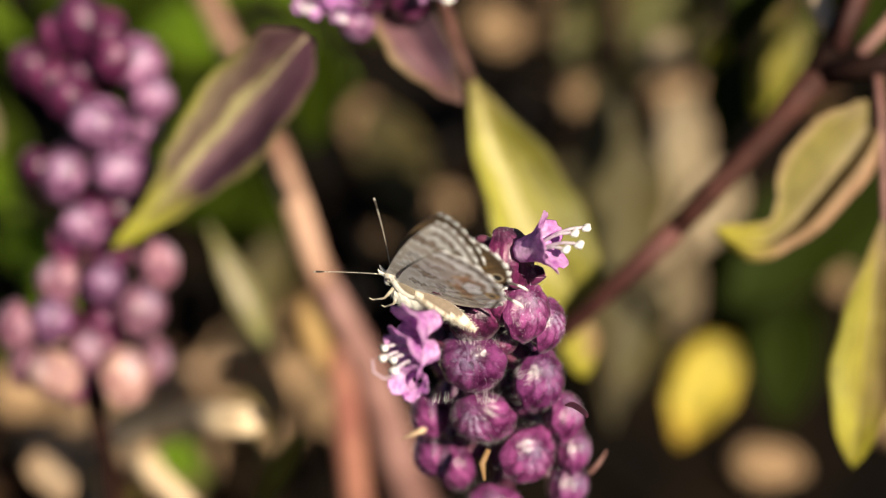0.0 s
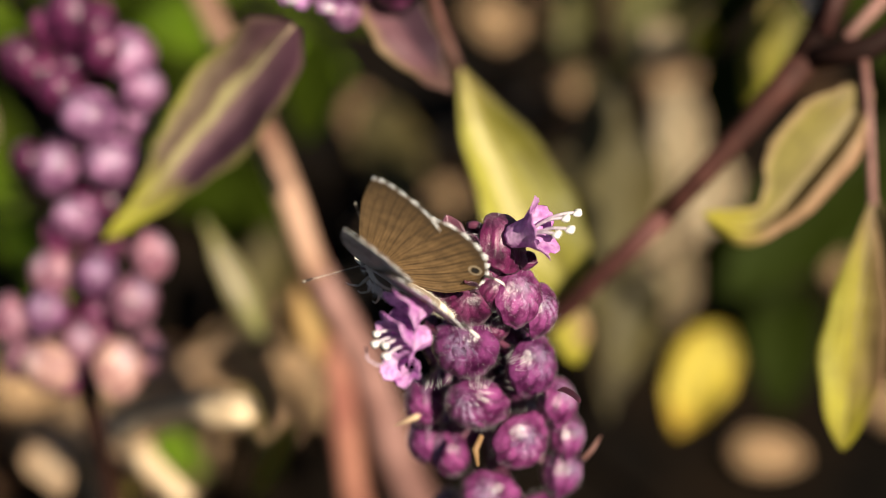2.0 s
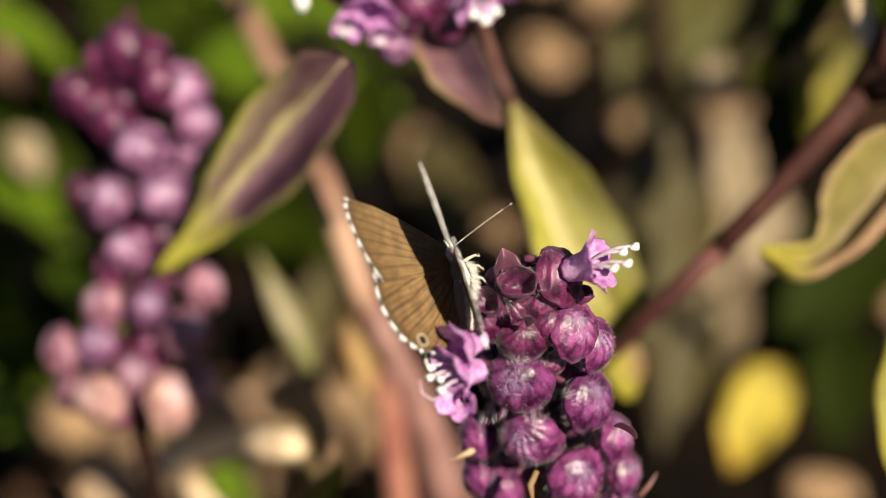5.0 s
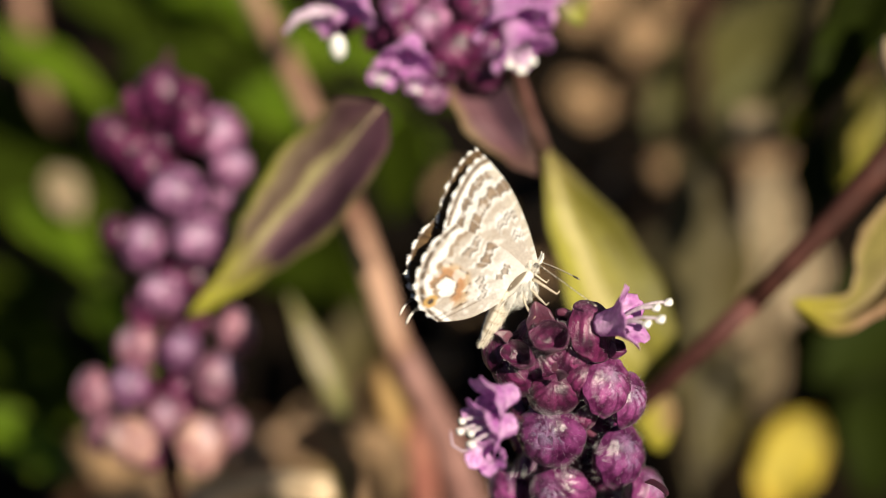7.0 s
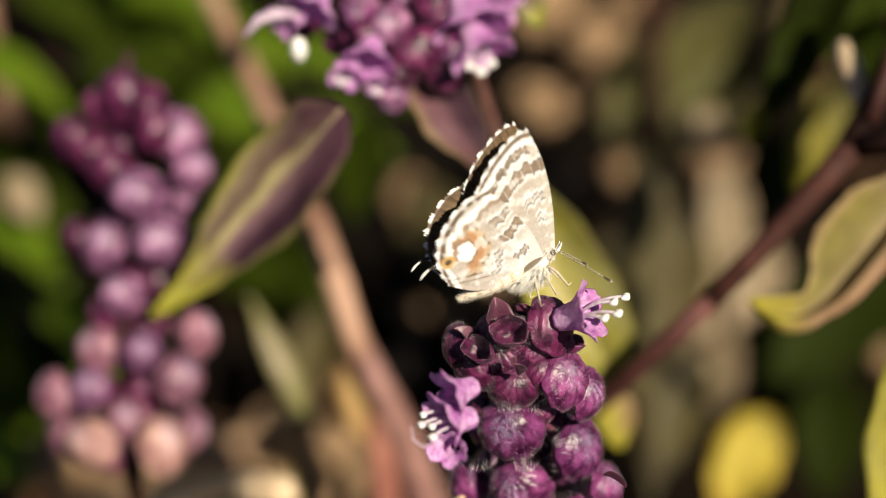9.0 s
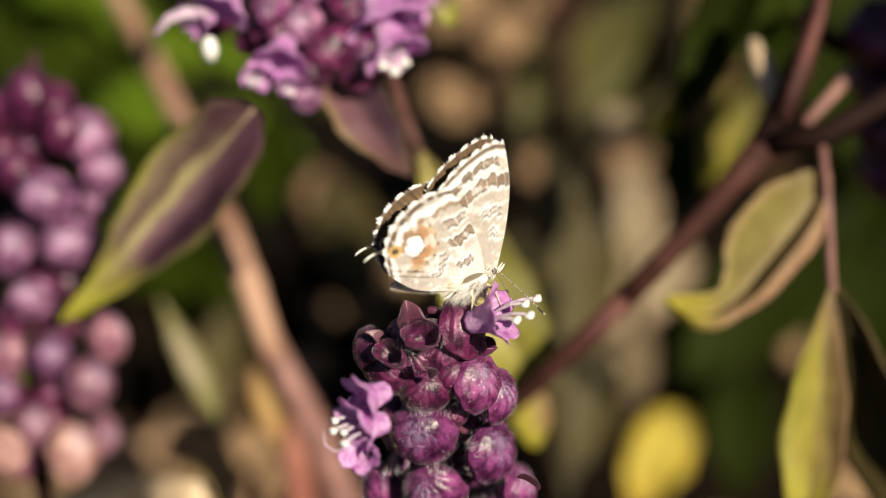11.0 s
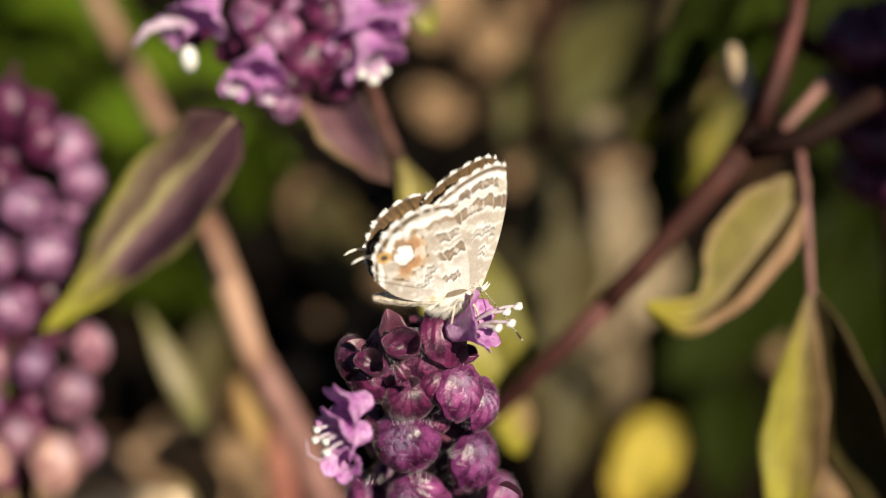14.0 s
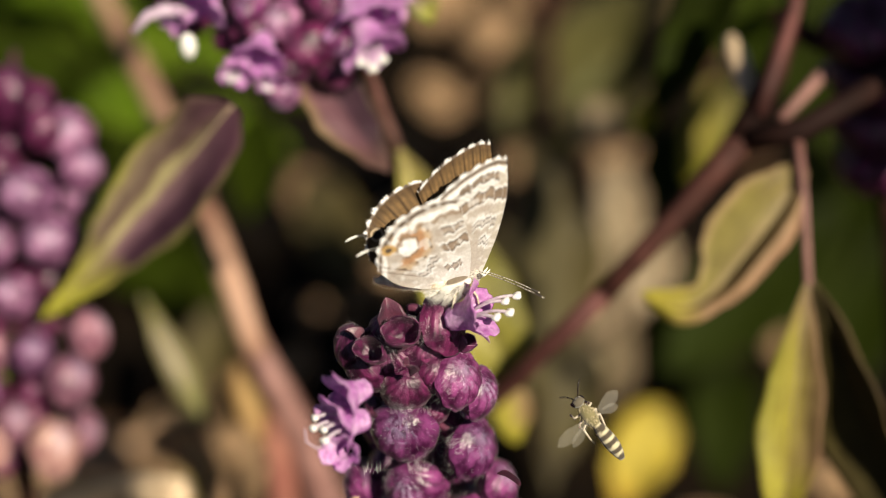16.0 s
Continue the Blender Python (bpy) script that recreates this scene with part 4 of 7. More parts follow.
# place, size, and sort: 0 violet, 1 maroon bract tip, 2 dark and half closed, 3 dull pink, 4 pale
SIDE_UPPER = [
    ((0.00019, -0.00446, 0.12358), 0.00296, 1),
    ((-0.00228, -0.00391, 0.12164), 0.00251, 1),
    ((0.00215, -0.00293, 0.12125), 0.00239, 1),
    ((0.00581, -0.00531, 0.11979), 0.00285, 0),
    ((0.00377, -0.00722, 0.12139), 0.00239, 1),
    ((0.00703, -0.00698, 0.11668), 0.00296, 0),
    ((0.00618, -0.00702, 0.11321), 0.00251, 0),
    ((0.00274, -0.01173, 0.11663), 0.00285, 0),
    ((-0.00061, -0.00933, 0.11797), 0.00251, 2),
    ((-0.00513, -0.00608, 0.11946), 0.00239, 2),
    ((-0.00304, -0.00722, 0.11857), 0.00228, 2),
    ((0.00488, -0.01303, 0.11213), 0.00308, 0),
    ((-0.00102, -0.01299, 0.11092), 0.00262, 0),
    ((-0.00436, -0.01062, 0.11037), 0.00217, 2),
    ((0.00105, -0.01541, 0.10682), 0.00251, 0),
    ((0.00392, -0.01142, 0.10597), 0.00205, 2)]
SIDE_LOWER = [
    ((0.00807, -0.01575, 0.10236), 0.00296, 3),
    ((0.00321, -0.01852, 0.10208), 0.00239, 0),
    ((-0.00155, -0.01789, 0.10132), 0.00251, 3),
    ((-0.00548, -0.02087, 0.09773), 0.00274, 3),
    ((0.00700, -0.02043, 0.10016), 0.00331, 3),
    ((-0.00175, -0.02124, 0.09900), 0.00239, 0),
    ((0.00300, -0.01948, 0.09780), 0.00182, 2),
    ((-0.00090, -0.02541, 0.09552), 0.00331, 4),
    ((0.00589, -0.02505, 0.09522), 0.00365, 4),
    ((0.00180, -0.02180, 0.09553), 0.00262, 3),
    ((-0.00463, -0.02179, 0.09322), 0.00262, 3),
    ((0.00766, -0.01978, 0.09296), 0.00251, 3)]
for k, (at, size, sort) in enumerate(SIDE_UPPER + SIDE_LOWER):
    away = Vector(at) - side_axis(at[2])
    place_calyx(side_spike, at, Vector((away.x, away.y, -0.56 * away.y)).normalized(), size * (0.76 if sort > 3 else 0.87), k, sort > 3, sort in (1, 2), sort == 3)
for k in range(8):
    a = k * 0.8
    part("bract", BRACT_MESHES[k % 2], side_spike, "", Matrix.Translation((0.001 * math.cos(a) + -0.00039, 0.001 * math.sin(a) + 0.00042, 0.11944)) @ facing((math.cos(a), math.sin(a), 0.9)) @ Matrix.Diagonal((0.0022, 0.0022, 0.0022, 1)))
for k, h in enumerate((0.1162, 0.1162, 0.1092, 0.1092, 0.1002, 0.1002, 0.0942, 0.0942)):
    a = 0.4 + 3.3 * k
    part("bract", BRACT_MESHES[k % 2], side_spike, "", Matrix.Translation(side_axis(h)) @ facing((math.cos(a), math.sin(a), -0.3)) @ Matrix.Diagonal((0.0032, 0.0022, 0.0032, 1)))
# dark half-closed calyces close to the stem
for k in range(22):
    a, h = 2.4 * k, SIDE_TOP.z - 0.0015 - 0.00145 * k
    if k in (14, 15):
        continue
    off = Vector((math.cos(a), math.sin(a), 0)) * 0.0022
    place_calyx(side_spike, side_axis(h) + off, (math.cos(a), math.sin(a), 0.1), 0.0021, k, False, True)

hanging_spike = thing("flower_spike", (0, 0, 0), "drooping purple basil flower spike in full bloom", "flower", "basil flower spikes", Matrix.Translation((0.02000, 0.62000, -0.00400)))
DROOP = [Vector(p) for p in [(-0.01456, 0.03284, 0.13159), (-0.01405, 0.03578, 0.13579), (-0.01353, 0.03931, 0.14083), (-0.01284, 0.04811, 0.14643), (-0.01132, 0.07953, 0.14597), (-0.00718, 0.15163, 0.12690), (0.00641, 0.38581, 0.09145), (0.02000, 0.62000, -0.00400)]]
add_stem(hanging_spike, DROOP, [0.0006, 0.0008, 0.0009, 0.001, 0.0013, 0.0016, 0.0018, 0.002], SPIKE_STEM)
AXIS = (DROOP[0] - DROOP[1]).normalized()
inv = hanging_spike.matrix_basis.inverted()
bunch = random.Random(3)
for k, at in enumerate([(-0.01655, 0.03188, 0.13894), (-0.01427, 0.03223, 0.13596), (-0.01141, 0.03518, 0.13668), (-0.00862, 0.03017, 0.13650), (-0.01854, 0.03401, 0.13501), (-0.01507, 0.03358, 0.14137), (-0.01075, 0.03540, 0.14049), (-0.00784, 0.03605, 0.13793), (-0.01903, 0.03387, 0.14178), (-0.01326, 0.03454, 0.13925), (-0.00988, 0.03488, 0.13626), (-0.01581, 0.03088, 0.13752), (-0.00673, 0.03569, 0.14090), (-0.02210, 0.03488, 0.13626), (-0.01705, 0.03529, 0.14381), (-0.01226, 0.03713, 0.14295), (-0.00835, 0.03927, 0.14252)]):
    out = (Vector(at) - DROOP[1] - AXIS * AXIS.dot(Vector(at) - DROOP[1]) + Vector((0, -0.002, 0.001))).normalized() + AXIS * 0.35
    m = inv @ Matrix.Translation(at) @ facing(out) @ Matrix.Diagonal((0.0020, 0.0014, 0.0014, 1))
    ob = part("calyx", YOUNG_CALYXES[k % 2] if k % 3 else CALYXES[1], hanging_spike, "", m)
    part("upper_lobe", YOUNG_SHIELDS[k % 2] if k % 3 else SHIELDS[1], ob, "", Matrix.Rotation(radians(30 * k), 4, "X"))
    vs, fs = tube(arc(at, DROOP[1] + AXIS * (AXIS.dot(Vector(at) - DROOP[1]) - 0.001), (0, 0, 0), 4), 0.0004, 6)
    part("pedicel", mesh_of("pedicel", [inv @ v for v in vs], fs, SPIKE_STEM), hanging_spike)
add_flower(hanging_spike, inv @ Vector((-0.02177, 0.03173, 0.13858)), (-0.70000, -0.58165, 0.04104), 0.00260, 0, stamens=1, reach=0.80)
add_flower(hanging_spike, inv @ Vector((-0.02001, 0.03323, 0.14100)), (-0.25000, -0.83976, -0.32758), 0.00400, 1, stamens=0, reach=1.00)
add_flower(hanging_spike, inv @ Vector((-0.01924, 0.03407, 0.14250)), (-0.50000, -0.54061, 0.62269), 0.00340, 0, stamens=0, reach=1.00)
add_flower(hanging_spike, inv @ Vector((-0.01527, 0.02976, 0.13739)), (-0.15000, -0.92167, -0.27022), 0.00380, 2, stamens=0, reach=1.00)
add_flower(hanging_spike, inv @ Vector((-0.01689, 0.02813, 0.13583)), (-0.30000, -0.89299, -0.22926), 0.00240, 0, stamens=3, reach=0.70)
add_flower(hanging_spike, inv @ Vector((-0.01491, 0.02838, 0.13480)), (0.25000, -0.92167, -0.27022), 0.00220, 1, stamens=2, reach=0.70)
add_flower(hanging_spike, inv @ Vector((-0.00744, 0.03328, 0.14071)), (0.25000, -0.85616, -0.43817), 0.00560, 2, stamens=0, reach=1.00)
add_flower(hanging_spike, inv @ Vector((-0.00662, 0.03102, 0.13839)), (0.30000, -0.81520, -0.46685), 0.00440, 0, stamens=3, reach=0.75)
add_flower(hanging_spike, inv @ Vector((-0.00917, 0.03463, 0.14141)), (0.30000, -0.85195, 0.35239), 0.00360, 1, stamens=0, reach=1.00)
add_flower(hanging_spike, inv @ Vector((-0.00643, 0.03322, 0.13936)), (0.80000, -0.61033, 0.00009), 0.00360, 1, stamens=1, reach=0.70)
add_flower(hanging_spike, inv @ Vector((-0.01312, 0.03479, 0.14243)), (-0.00000, -0.81915, 0.57358), 0.00360, 2, stamens=0, reach=1.00)
# faded pinkish calyces between the flowers
for k, (at, out, size) in enumerate([((-0.01374, 0.03093, 0.13821), (-0.10000, -0.90931, 0.27047), 0.0021),
    ((-0.01150, 0.03014, 0.13630), (0.10000, -0.98307, 0.07796), 0.0027),
    ((-0.01314, 0.02960, 0.13457), (-0.20000, -0.97491, -0.17190), 0.0021),
    ((-0.01375, 0.02842, 0.13261), (0.10000, -0.84388, -0.50781), 0.0017),
    ((-0.00955, 0.03107, 0.13669), (0.30000, -0.94211, 0.04929), 0.0023),
    ((-0.00988, 0.03238, 0.13924), (0.20000, -0.85195, 0.35239), 0.0024),
    ((-0.01662, 0.03273, 0.13906), (-0.20000, -0.90931, 0.27047), 0.0021),
    ((-0.01726, 0.03253, 0.13665), (-0.50000, -0.86019, -0.00807), 0.0018),
    ((-0.00937, 0.03116, 0.13369), (0.20000, -0.86844, -0.36853), 0.0022)]):
    ob = part("calyx", YOUNG_CALYXES[k % 2] if k % 3 else VIOLET_CALYXES[k % 2], hanging_spike, "", inv @ Matrix.Translation(at) @ facing(out) @ Matrix.Diagonal((size, size * 0.85, size * 0.85, 1)))
    part("upper_lobe", YOUNG_SHIELDS[k % 2] if k % 3 else VIOLET_SHIELDS[k % 2], ob, "", Matrix.Rotation(radians(25 * k), 4, "X"))
    vs, fs = tube(arc(at, DROOP[1] + AXIS * (AXIS.dot(Vector(at) - DROOP[1]) - 0.001), (0, 0, 0), 4), 0.0004, 6)
    part("pedicel", mesh_of("pedicel", [inv @ v for v in vs], fs, SPIKE_STEM), hanging_spike)
add_stem(hanging_spike, [(-0.02210, 0.03084, 0.13920), (-0.02365, 0.03003, 0.13978), (-0.02522, 0.02975, 0.13938), (-0.02644, 0.02890, 0.13818)], [0.0006, 0.0006, 0.0005, 0.0003], FILAMENT, "style")
part("anther", mesh_of("anther", *ball(0.00077, 0.00077, 0.00123, 14, 10), ANTHER), hanging_spike, "pale anther cluster", inv @ Matrix.Translation((-0.02170, 0.02823, 0.13722)))


# ---- leaves and branches round the spike ----
leaf_along(hanging_spike, [(-0.01806, 0.02650, 0.13225), (-0.02225, 0.02768, 0.12655), (-0.02720, 0.02854, 0.12008), (-0.03224, 0.02859, 0.11385), (-0.03845, 0.02836, 0.10732)], [0.00106, 0.00351, 0.00388, 0.00398, 0.00382, 0.00292, 0.00181, 0.00074, 0.00011], [0.00096, 0.00292, 0.00382, 0.00414, 0.00404, 0.00335, 0.00223, 0.00117, 0.00011], (0.15000, -0.72000, 0.62000), TWO_TONE_LEAF, "purple leaf with a pale midrib, yellow-green at the tip", fold=0.22)
leaf_along(hanging_spike, [(-0.01134, 0.03445, 0.13350), (-0.00941, 0.03186, 0.13086), (-0.00723, 0.02934, 0.12833), (-0.00440, 0.02629, 0.12570)], [0.00061, 0.00266, 0.00338, 0.00338, 0.00277, 0.00164, 0.00010], [0.00061, 0.00184, 0.00225, 0.00225, 0.00184, 0.00102, 0.00010], (0.20000, -0.66000, 0.66000), MAUVE_LEAF, "mauve leaf, dark along one rim", fold=0.25, seed=2)
add_stem(hanging_spike, [(-0.00721, 0.03348, 0.13489), (-0.00627, 0.03472, 0.13077), (-0.00541, 0.03668, 0.12606), (-0.00413, 0.03738, 0.12129)], [0.0005, 0.0005, 0.0006, 0.0007], MAUVE_STEM, "petiole")
leaf_on(hanging_spike, (-0.00403, 0.03766, 0.12174), (0.00791, 0.02672, 0.09979), 0.00980, (0.25000, -0.60000, 0.70000), YELLOW_LEAF, "yellow-green hanging leaf with a wavy rim", fold=0.34, lobe=0.60, ripple=0.07, sag=(-0.00020, -0.00050, -0.00050), rib=YELLOW_LEAF, seed=3)
leaf_on(hanging_spike, (0.00635, 0.03129, 0.09894), (0.00816, 0.02772, 0.09179), 0.00420, (0.30000, -0.60000, 0.70000), LEMON_LEAF, "yellow lower leaf tip", fold=0.3, lobe=0.55)

leaf_along(hanging_spike, [(-0.00441, 0.04270, 0.13923), (-0.00258, 0.04161, 0.13687), (-0.00063, 0.03992, 0.13351)], [0.00053, 0.00213, 0.00213, 0.00128, 0.00011], [0.00053, 0.00213, 0.00224, 0.00139, 0.00011], (0.00000, -0.70000, 0.65000), PURPLE_LEAF, "dusky purple leaf", fold=0.3)

tan_stem = thing("woody_sprig", (0, 0, 0), "tan woody basil stems with a slender pale leaf", "stem", "", Matrix.Translation((-0.00618, 0.07659, 0.00000)))
# the tan ends at a shadow edge; the shade is built as a cut
add_stem(tan_stem, [(-0.04908, 0.10950, 0.10768), (-0.04521, 0.10115, 0.10503), (-0.04130, 0.09401, 0.10289), (-0.03654, 0.08413, 0.10009), (-0.03173, 0.07300, 0.09779), (-0.02733, 0.06269, 0.09563), (-0.02369, 0.05438, 0.09185), (-0.02066, 0.04810, 0.08650)], [0.0013, 0.0014, 0.0015, 0.0015, 0.0016, 0.0016, 0.0016, 0.0013], BROWN_STEM, "stem", 12, "smooth tan stem, cut where a shadow crosses it")
add_stem(tan_stem, [(-0.02369, 0.05438, 0.09185), (-0.02066, 0.04930, 0.08650), (-0.01582, 0.04827, 0.07366), (-0.01293, 0.04633, 0.06246), (-0.01018, 0.04659, 0.05126), (-0.00618, 0.07659, -0.00400)], [0.0010, 0.0014, 0.0021, 0.0024, 0.0025, 0.0026], MAUVE_STEM, "stem", 12, "thick dull mauve stem")
add_stem(tan_stem, [(-0.01881, 0.04983, 0.07894), (-0.01918, 0.04847, 0.07436), (-0.01876, 0.04688, 0.06663), (-0.01805, 0.04529, 0.05358), (-0.01605, 0.07529, -0.00400)], [0.0012, 0.0016, 0.0018, 0.0019, 0.0020], RED_STEM, "side_stem", 12, "reddish brown side stem")
leaf_on(tan_stem, (-0.02386, 0.05098, 0.08441), (-0.02063, 0.04767, 0.07371), 0.00340, (0.30000, -0.60000, 0.70000), TAN_LEAF, "dry tan leaf against the stem", fold=0.4, lobe=0.5)
leaf_on(tan_stem, (-0.03583, 0.06099, 0.08553), (-0.02796, 0.04902, 0.07667), 0.00320, (0.45000, -0.60000, 0.65000), SLENDER_LEAF, "slender pale green leaf", fold=0.25, lobe=0.58)
leaf_on(tan_stem, (-0.02251, 0.05408, 0.08462), (-0.02419, 0.04970, 0.07350), 0.00380, (0.30000, -0.50000, 0.80000), TAN_LEAF, "withered tan leaf", fold=0.3, lobe=0.5)

dark_branch = thing("basil_branch", (0, 0, 0), "dark purple basil branch, shade put into its upper stem, dry yellowing leaves", "branch", "", Matrix.Translation((-0.00809, 0.10175, 0.00000)))
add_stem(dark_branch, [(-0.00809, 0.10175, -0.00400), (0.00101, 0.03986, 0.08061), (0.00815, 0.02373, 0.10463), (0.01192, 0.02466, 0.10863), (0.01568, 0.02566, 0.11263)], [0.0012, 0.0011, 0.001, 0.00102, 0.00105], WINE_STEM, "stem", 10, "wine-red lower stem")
# upper stem: its shade is painted on in two darker steps
add_stem(dark_branch, [(0.01540, 0.02558, 0.11233), (0.01924, 0.02711, 0.11644), (0.02280, 0.02856, 0.12026), (0.02532, 0.02993, 0.12309), (0.02784, 0.03131, 0.12592)], [0.00105, 0.00107, 0.0011, 0.00124, 0.0014], HALF_SHADE_STEM, "stem", 10)
add_stem(dark_branch, [(0.02764, 0.03120, 0.12570), (0.03117, 0.03576, 0.13054), (0.03652, 0.05384, 0.13021), (0.03811, 0.06099, 0.13693)], [0.0014, 0.0012, 0.001, 0.0008], SHADE_DARK_STEM)
add_stem(dark_branch, [(0.02784, 0.03131, 0.12592), (0.03290, 0.02933, 0.12833), (0.03824, 0.03196, 0.13033), (0.04795, 0.04460, 0.12747)], [0.0012, 0.0012, 0.0011, 0.001], SHADE_DARK_STEM, "side_stem")
add_stem(dark_branch, [(0.03249, 0.02910, 0.12800), (0.03310, 0.02554, 0.12291), (0.03306, 0.01970, 0.11806)], [0.00045, 0.0004, 0.0004], MAUVE_STEM, "petiole")
add_stem(dark_branch, [(0.02937, 0.03202, 0.12821), (0.03041, 0.03384, 0.13073), (0.03169, 0.03613, 0.13329), (0.03276, 0.03827, 0.13566), (0.03354, 0.04087, 0.13896)], [0.0008, 0.0008, 0.0007, 0.0007, 0.0006], WINE_STEM, "side_stem", 10, "mauve side stem")
add_stem(dark_branch, [(0.03187, 0.03359, 0.12685), (0.03438, 0.03690, 0.12747), (0.03723, 0.04033, 0.12859)], [0.0005, 0.0006, 0.0007], MAUVE_STEM, "side_stem")
leaf_along(dark_branch, [(0.03320, 0.02836, 0.12534), (0.03167, 0.02617, 0.12218), (0.02879, 0.02406, 0.11884), (0.02557, 0.02203, 0.11581), (0.02249, 0.02107, 0.11442), (0.01861, 0.02196, 0.11542)], [0.00031, 0.00219, 0.00365, 0.00449, 0.00480, 0.00459, 0.00376, 0.00240, 0.00146, 0.00146, 0.00146, 0.00094, 0.00010], [0.00021, 0.00084, 0.00146, 0.00198, 0.00230, 0.00235, 0.00219, 0.00188, 0.00157, 0.00172, 0.00167, 0.00094, 0.00010], (-0.15000, -0.62000, 0.74000), OLIVE_LEAF, "dry olive leaf folded along its midrib with a hooked yellow tip", fold=0.45, ripple=0.05, roll=0.65, seed=4, k=24)
leaf_on(dark_branch, (0.03301, 0.01998, 0.11847), (0.03049, 0.00644, 0.10087), 0.00561, (-0.30000, -0.46685, 0.81520), LEMON_LEAF, "hanging yellow leaf", fold=0.35, lobe=0.6, rib=PALE_LEAF)
# right half of the yellow leaf; dull brown stands in for its shade
leaf_on(dark_branch, (0.03337, 0.02039, 0.11817), (0.04239, 0.01075, 0.09656), 0.00850, (-0.70000, -0.62000, 0.12000), DULL_LEAF, "shaded half of the hanging leaf, shade put in as brown", fold=0.3, lobe=0.55)
add_stem(dark_branch, [(0.02966, 0.03557, 0.12733), (0.02912, 0.03848, 0.12809), (0.02860, 0.04157, 0.12926), (0.02811, 0.04336, 0.13025)], [0.0006, 0.0011, 0.0012, 0.0006], BLEACHED, "stub", 10, "pale pinkish stub")
leaf_on(dark_branch, (0.03513, 0.08148, 0.10486), (0.03095, 0.07495, 0.09280), 0.00658, (0.30000, -0.52421, 0.73329), OLIVE_YELLOW_LEAF, "yellow-green leaf", fold=0.3)
# this leaf's shade is put into its green
leaf_on(dark_branch, (0.03019, 0.05321, 0.13488), (0.02255, 0.04850, 0.11907), 0.00639, (-0.40000, -0.59796, 0.54078), SHADED_GREEN_LEAF, "leaf seen from its shaded side, shade put into its green", fold=0.4)

add_stem(dark_branch, [(0.03298, 0.04810, 0.13030), (0.03650, 0.04641, 0.12868), (0.04182, 0.04397, 0.12687)], [0.0010, 0.0010, 0.0009], SHADE_DARK_STEM, "side_stem")
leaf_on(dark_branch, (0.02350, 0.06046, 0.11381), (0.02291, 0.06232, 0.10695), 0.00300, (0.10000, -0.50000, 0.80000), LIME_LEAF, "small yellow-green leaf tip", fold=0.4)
leaf_on(dark_branch, (0.04618, 0.08423, 0.11281), (0.04662, 0.08036, 0.09568), 0.00797, (0.10000, -0.60000, 0.75000), SHADED_GREEN_LEAF, "green leaf behind the branch", fold=0.25)
leaf_on(dark_branch, (0.03900, 0.08828, 0.11770), (0.03897, 0.08427, 0.09918), 0.00797, (0.10000, -0.60000, 0.75000), HALF_SHADED_GREEN_LEAF, "green leaf behind the branch", fold=0.25)
# unseen leafy shoot, added out of view to shade the edge spike
add_stem(dark_branch, [(0.04795, 0.04460, 0.12747), (0.06000, 0.06000, 0.14000), (0.06034, 0.03293, 0.16326), (0.05226, 0.03505, 0.17211)], [0.0010, 0.0010, 0.0009, 0.0006], SHADE_DARK_STEM, "side_stem")
leaf_on(dark_branch, (0.06034, 0.03293, 0.16326), (0.06034, 0.00953, 0.14466), 0.0180, (0.30000, -0.55000, 0.75000), SHADED_GREEN_LEAF, "broad green leaf, shade put into its colour", fold=0.2)

# young maroon calyces and a dark stem carry this spike's painted shade
edge_spike = thing("flower_spike", (0, 0, 0), "purple basil flower spike, shade put into its dark calyces", "flower", "basil flower spikes", Matrix.Translation((0.07200, 0.04503, 0.00000)) @ Matrix.Rotation(radians(-12.84), 4, "Y"))
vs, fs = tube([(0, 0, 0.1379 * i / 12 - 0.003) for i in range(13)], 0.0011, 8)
part("stem", mesh_of("stem", vs, fs, SHADE_DARK_STEM), edge_spike)
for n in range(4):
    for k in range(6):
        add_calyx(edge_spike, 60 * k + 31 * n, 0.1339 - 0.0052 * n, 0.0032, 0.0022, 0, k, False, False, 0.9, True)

old_plant = thing("basil_plant", (0, 0, 0), "withered basil plant with pale and brown hanging leaves", "plant", "", Matrix.Translation((0.02461, 0.14649, 0.00000)))
add_stem(old_plant, [(0.02461, 0.14649, -0.00400), (0.01993, 0.11975, 0.04650), (0.01786, 0.12442, 0.07060), (0.01564, 0.14022, 0.09317)], [0.002, 0.0018, 0.0015, 0.001], SHADE_DARK_STEM)
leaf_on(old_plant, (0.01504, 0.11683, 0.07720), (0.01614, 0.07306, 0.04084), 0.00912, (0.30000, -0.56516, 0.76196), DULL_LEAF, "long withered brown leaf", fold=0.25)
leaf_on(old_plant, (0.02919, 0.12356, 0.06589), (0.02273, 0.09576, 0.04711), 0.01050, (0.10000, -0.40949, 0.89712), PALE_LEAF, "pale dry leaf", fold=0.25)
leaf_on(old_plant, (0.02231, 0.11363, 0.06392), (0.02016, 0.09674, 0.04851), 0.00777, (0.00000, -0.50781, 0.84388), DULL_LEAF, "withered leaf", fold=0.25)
leaf_on(old_plant, (0.03532, 0.09856, 0.03639), (0.02727, 0.08530, 0.02592), 0.00980, (0.15000, -0.31118, 0.95035), GOLD_LEAF, "bright golden yellow leaf", fold=0.35, ripple=0.16, lobe=0.42, seed=5)
leaf_on(old_plant, (0.03033, 0.15921, 0.06799), (0.01876, 0.14100, 0.05942), 0.01071, (-0.50000, -0.59796, 0.54078), DIM_OLIVE_LEAF, "dull olive leaf", fold=0.25)
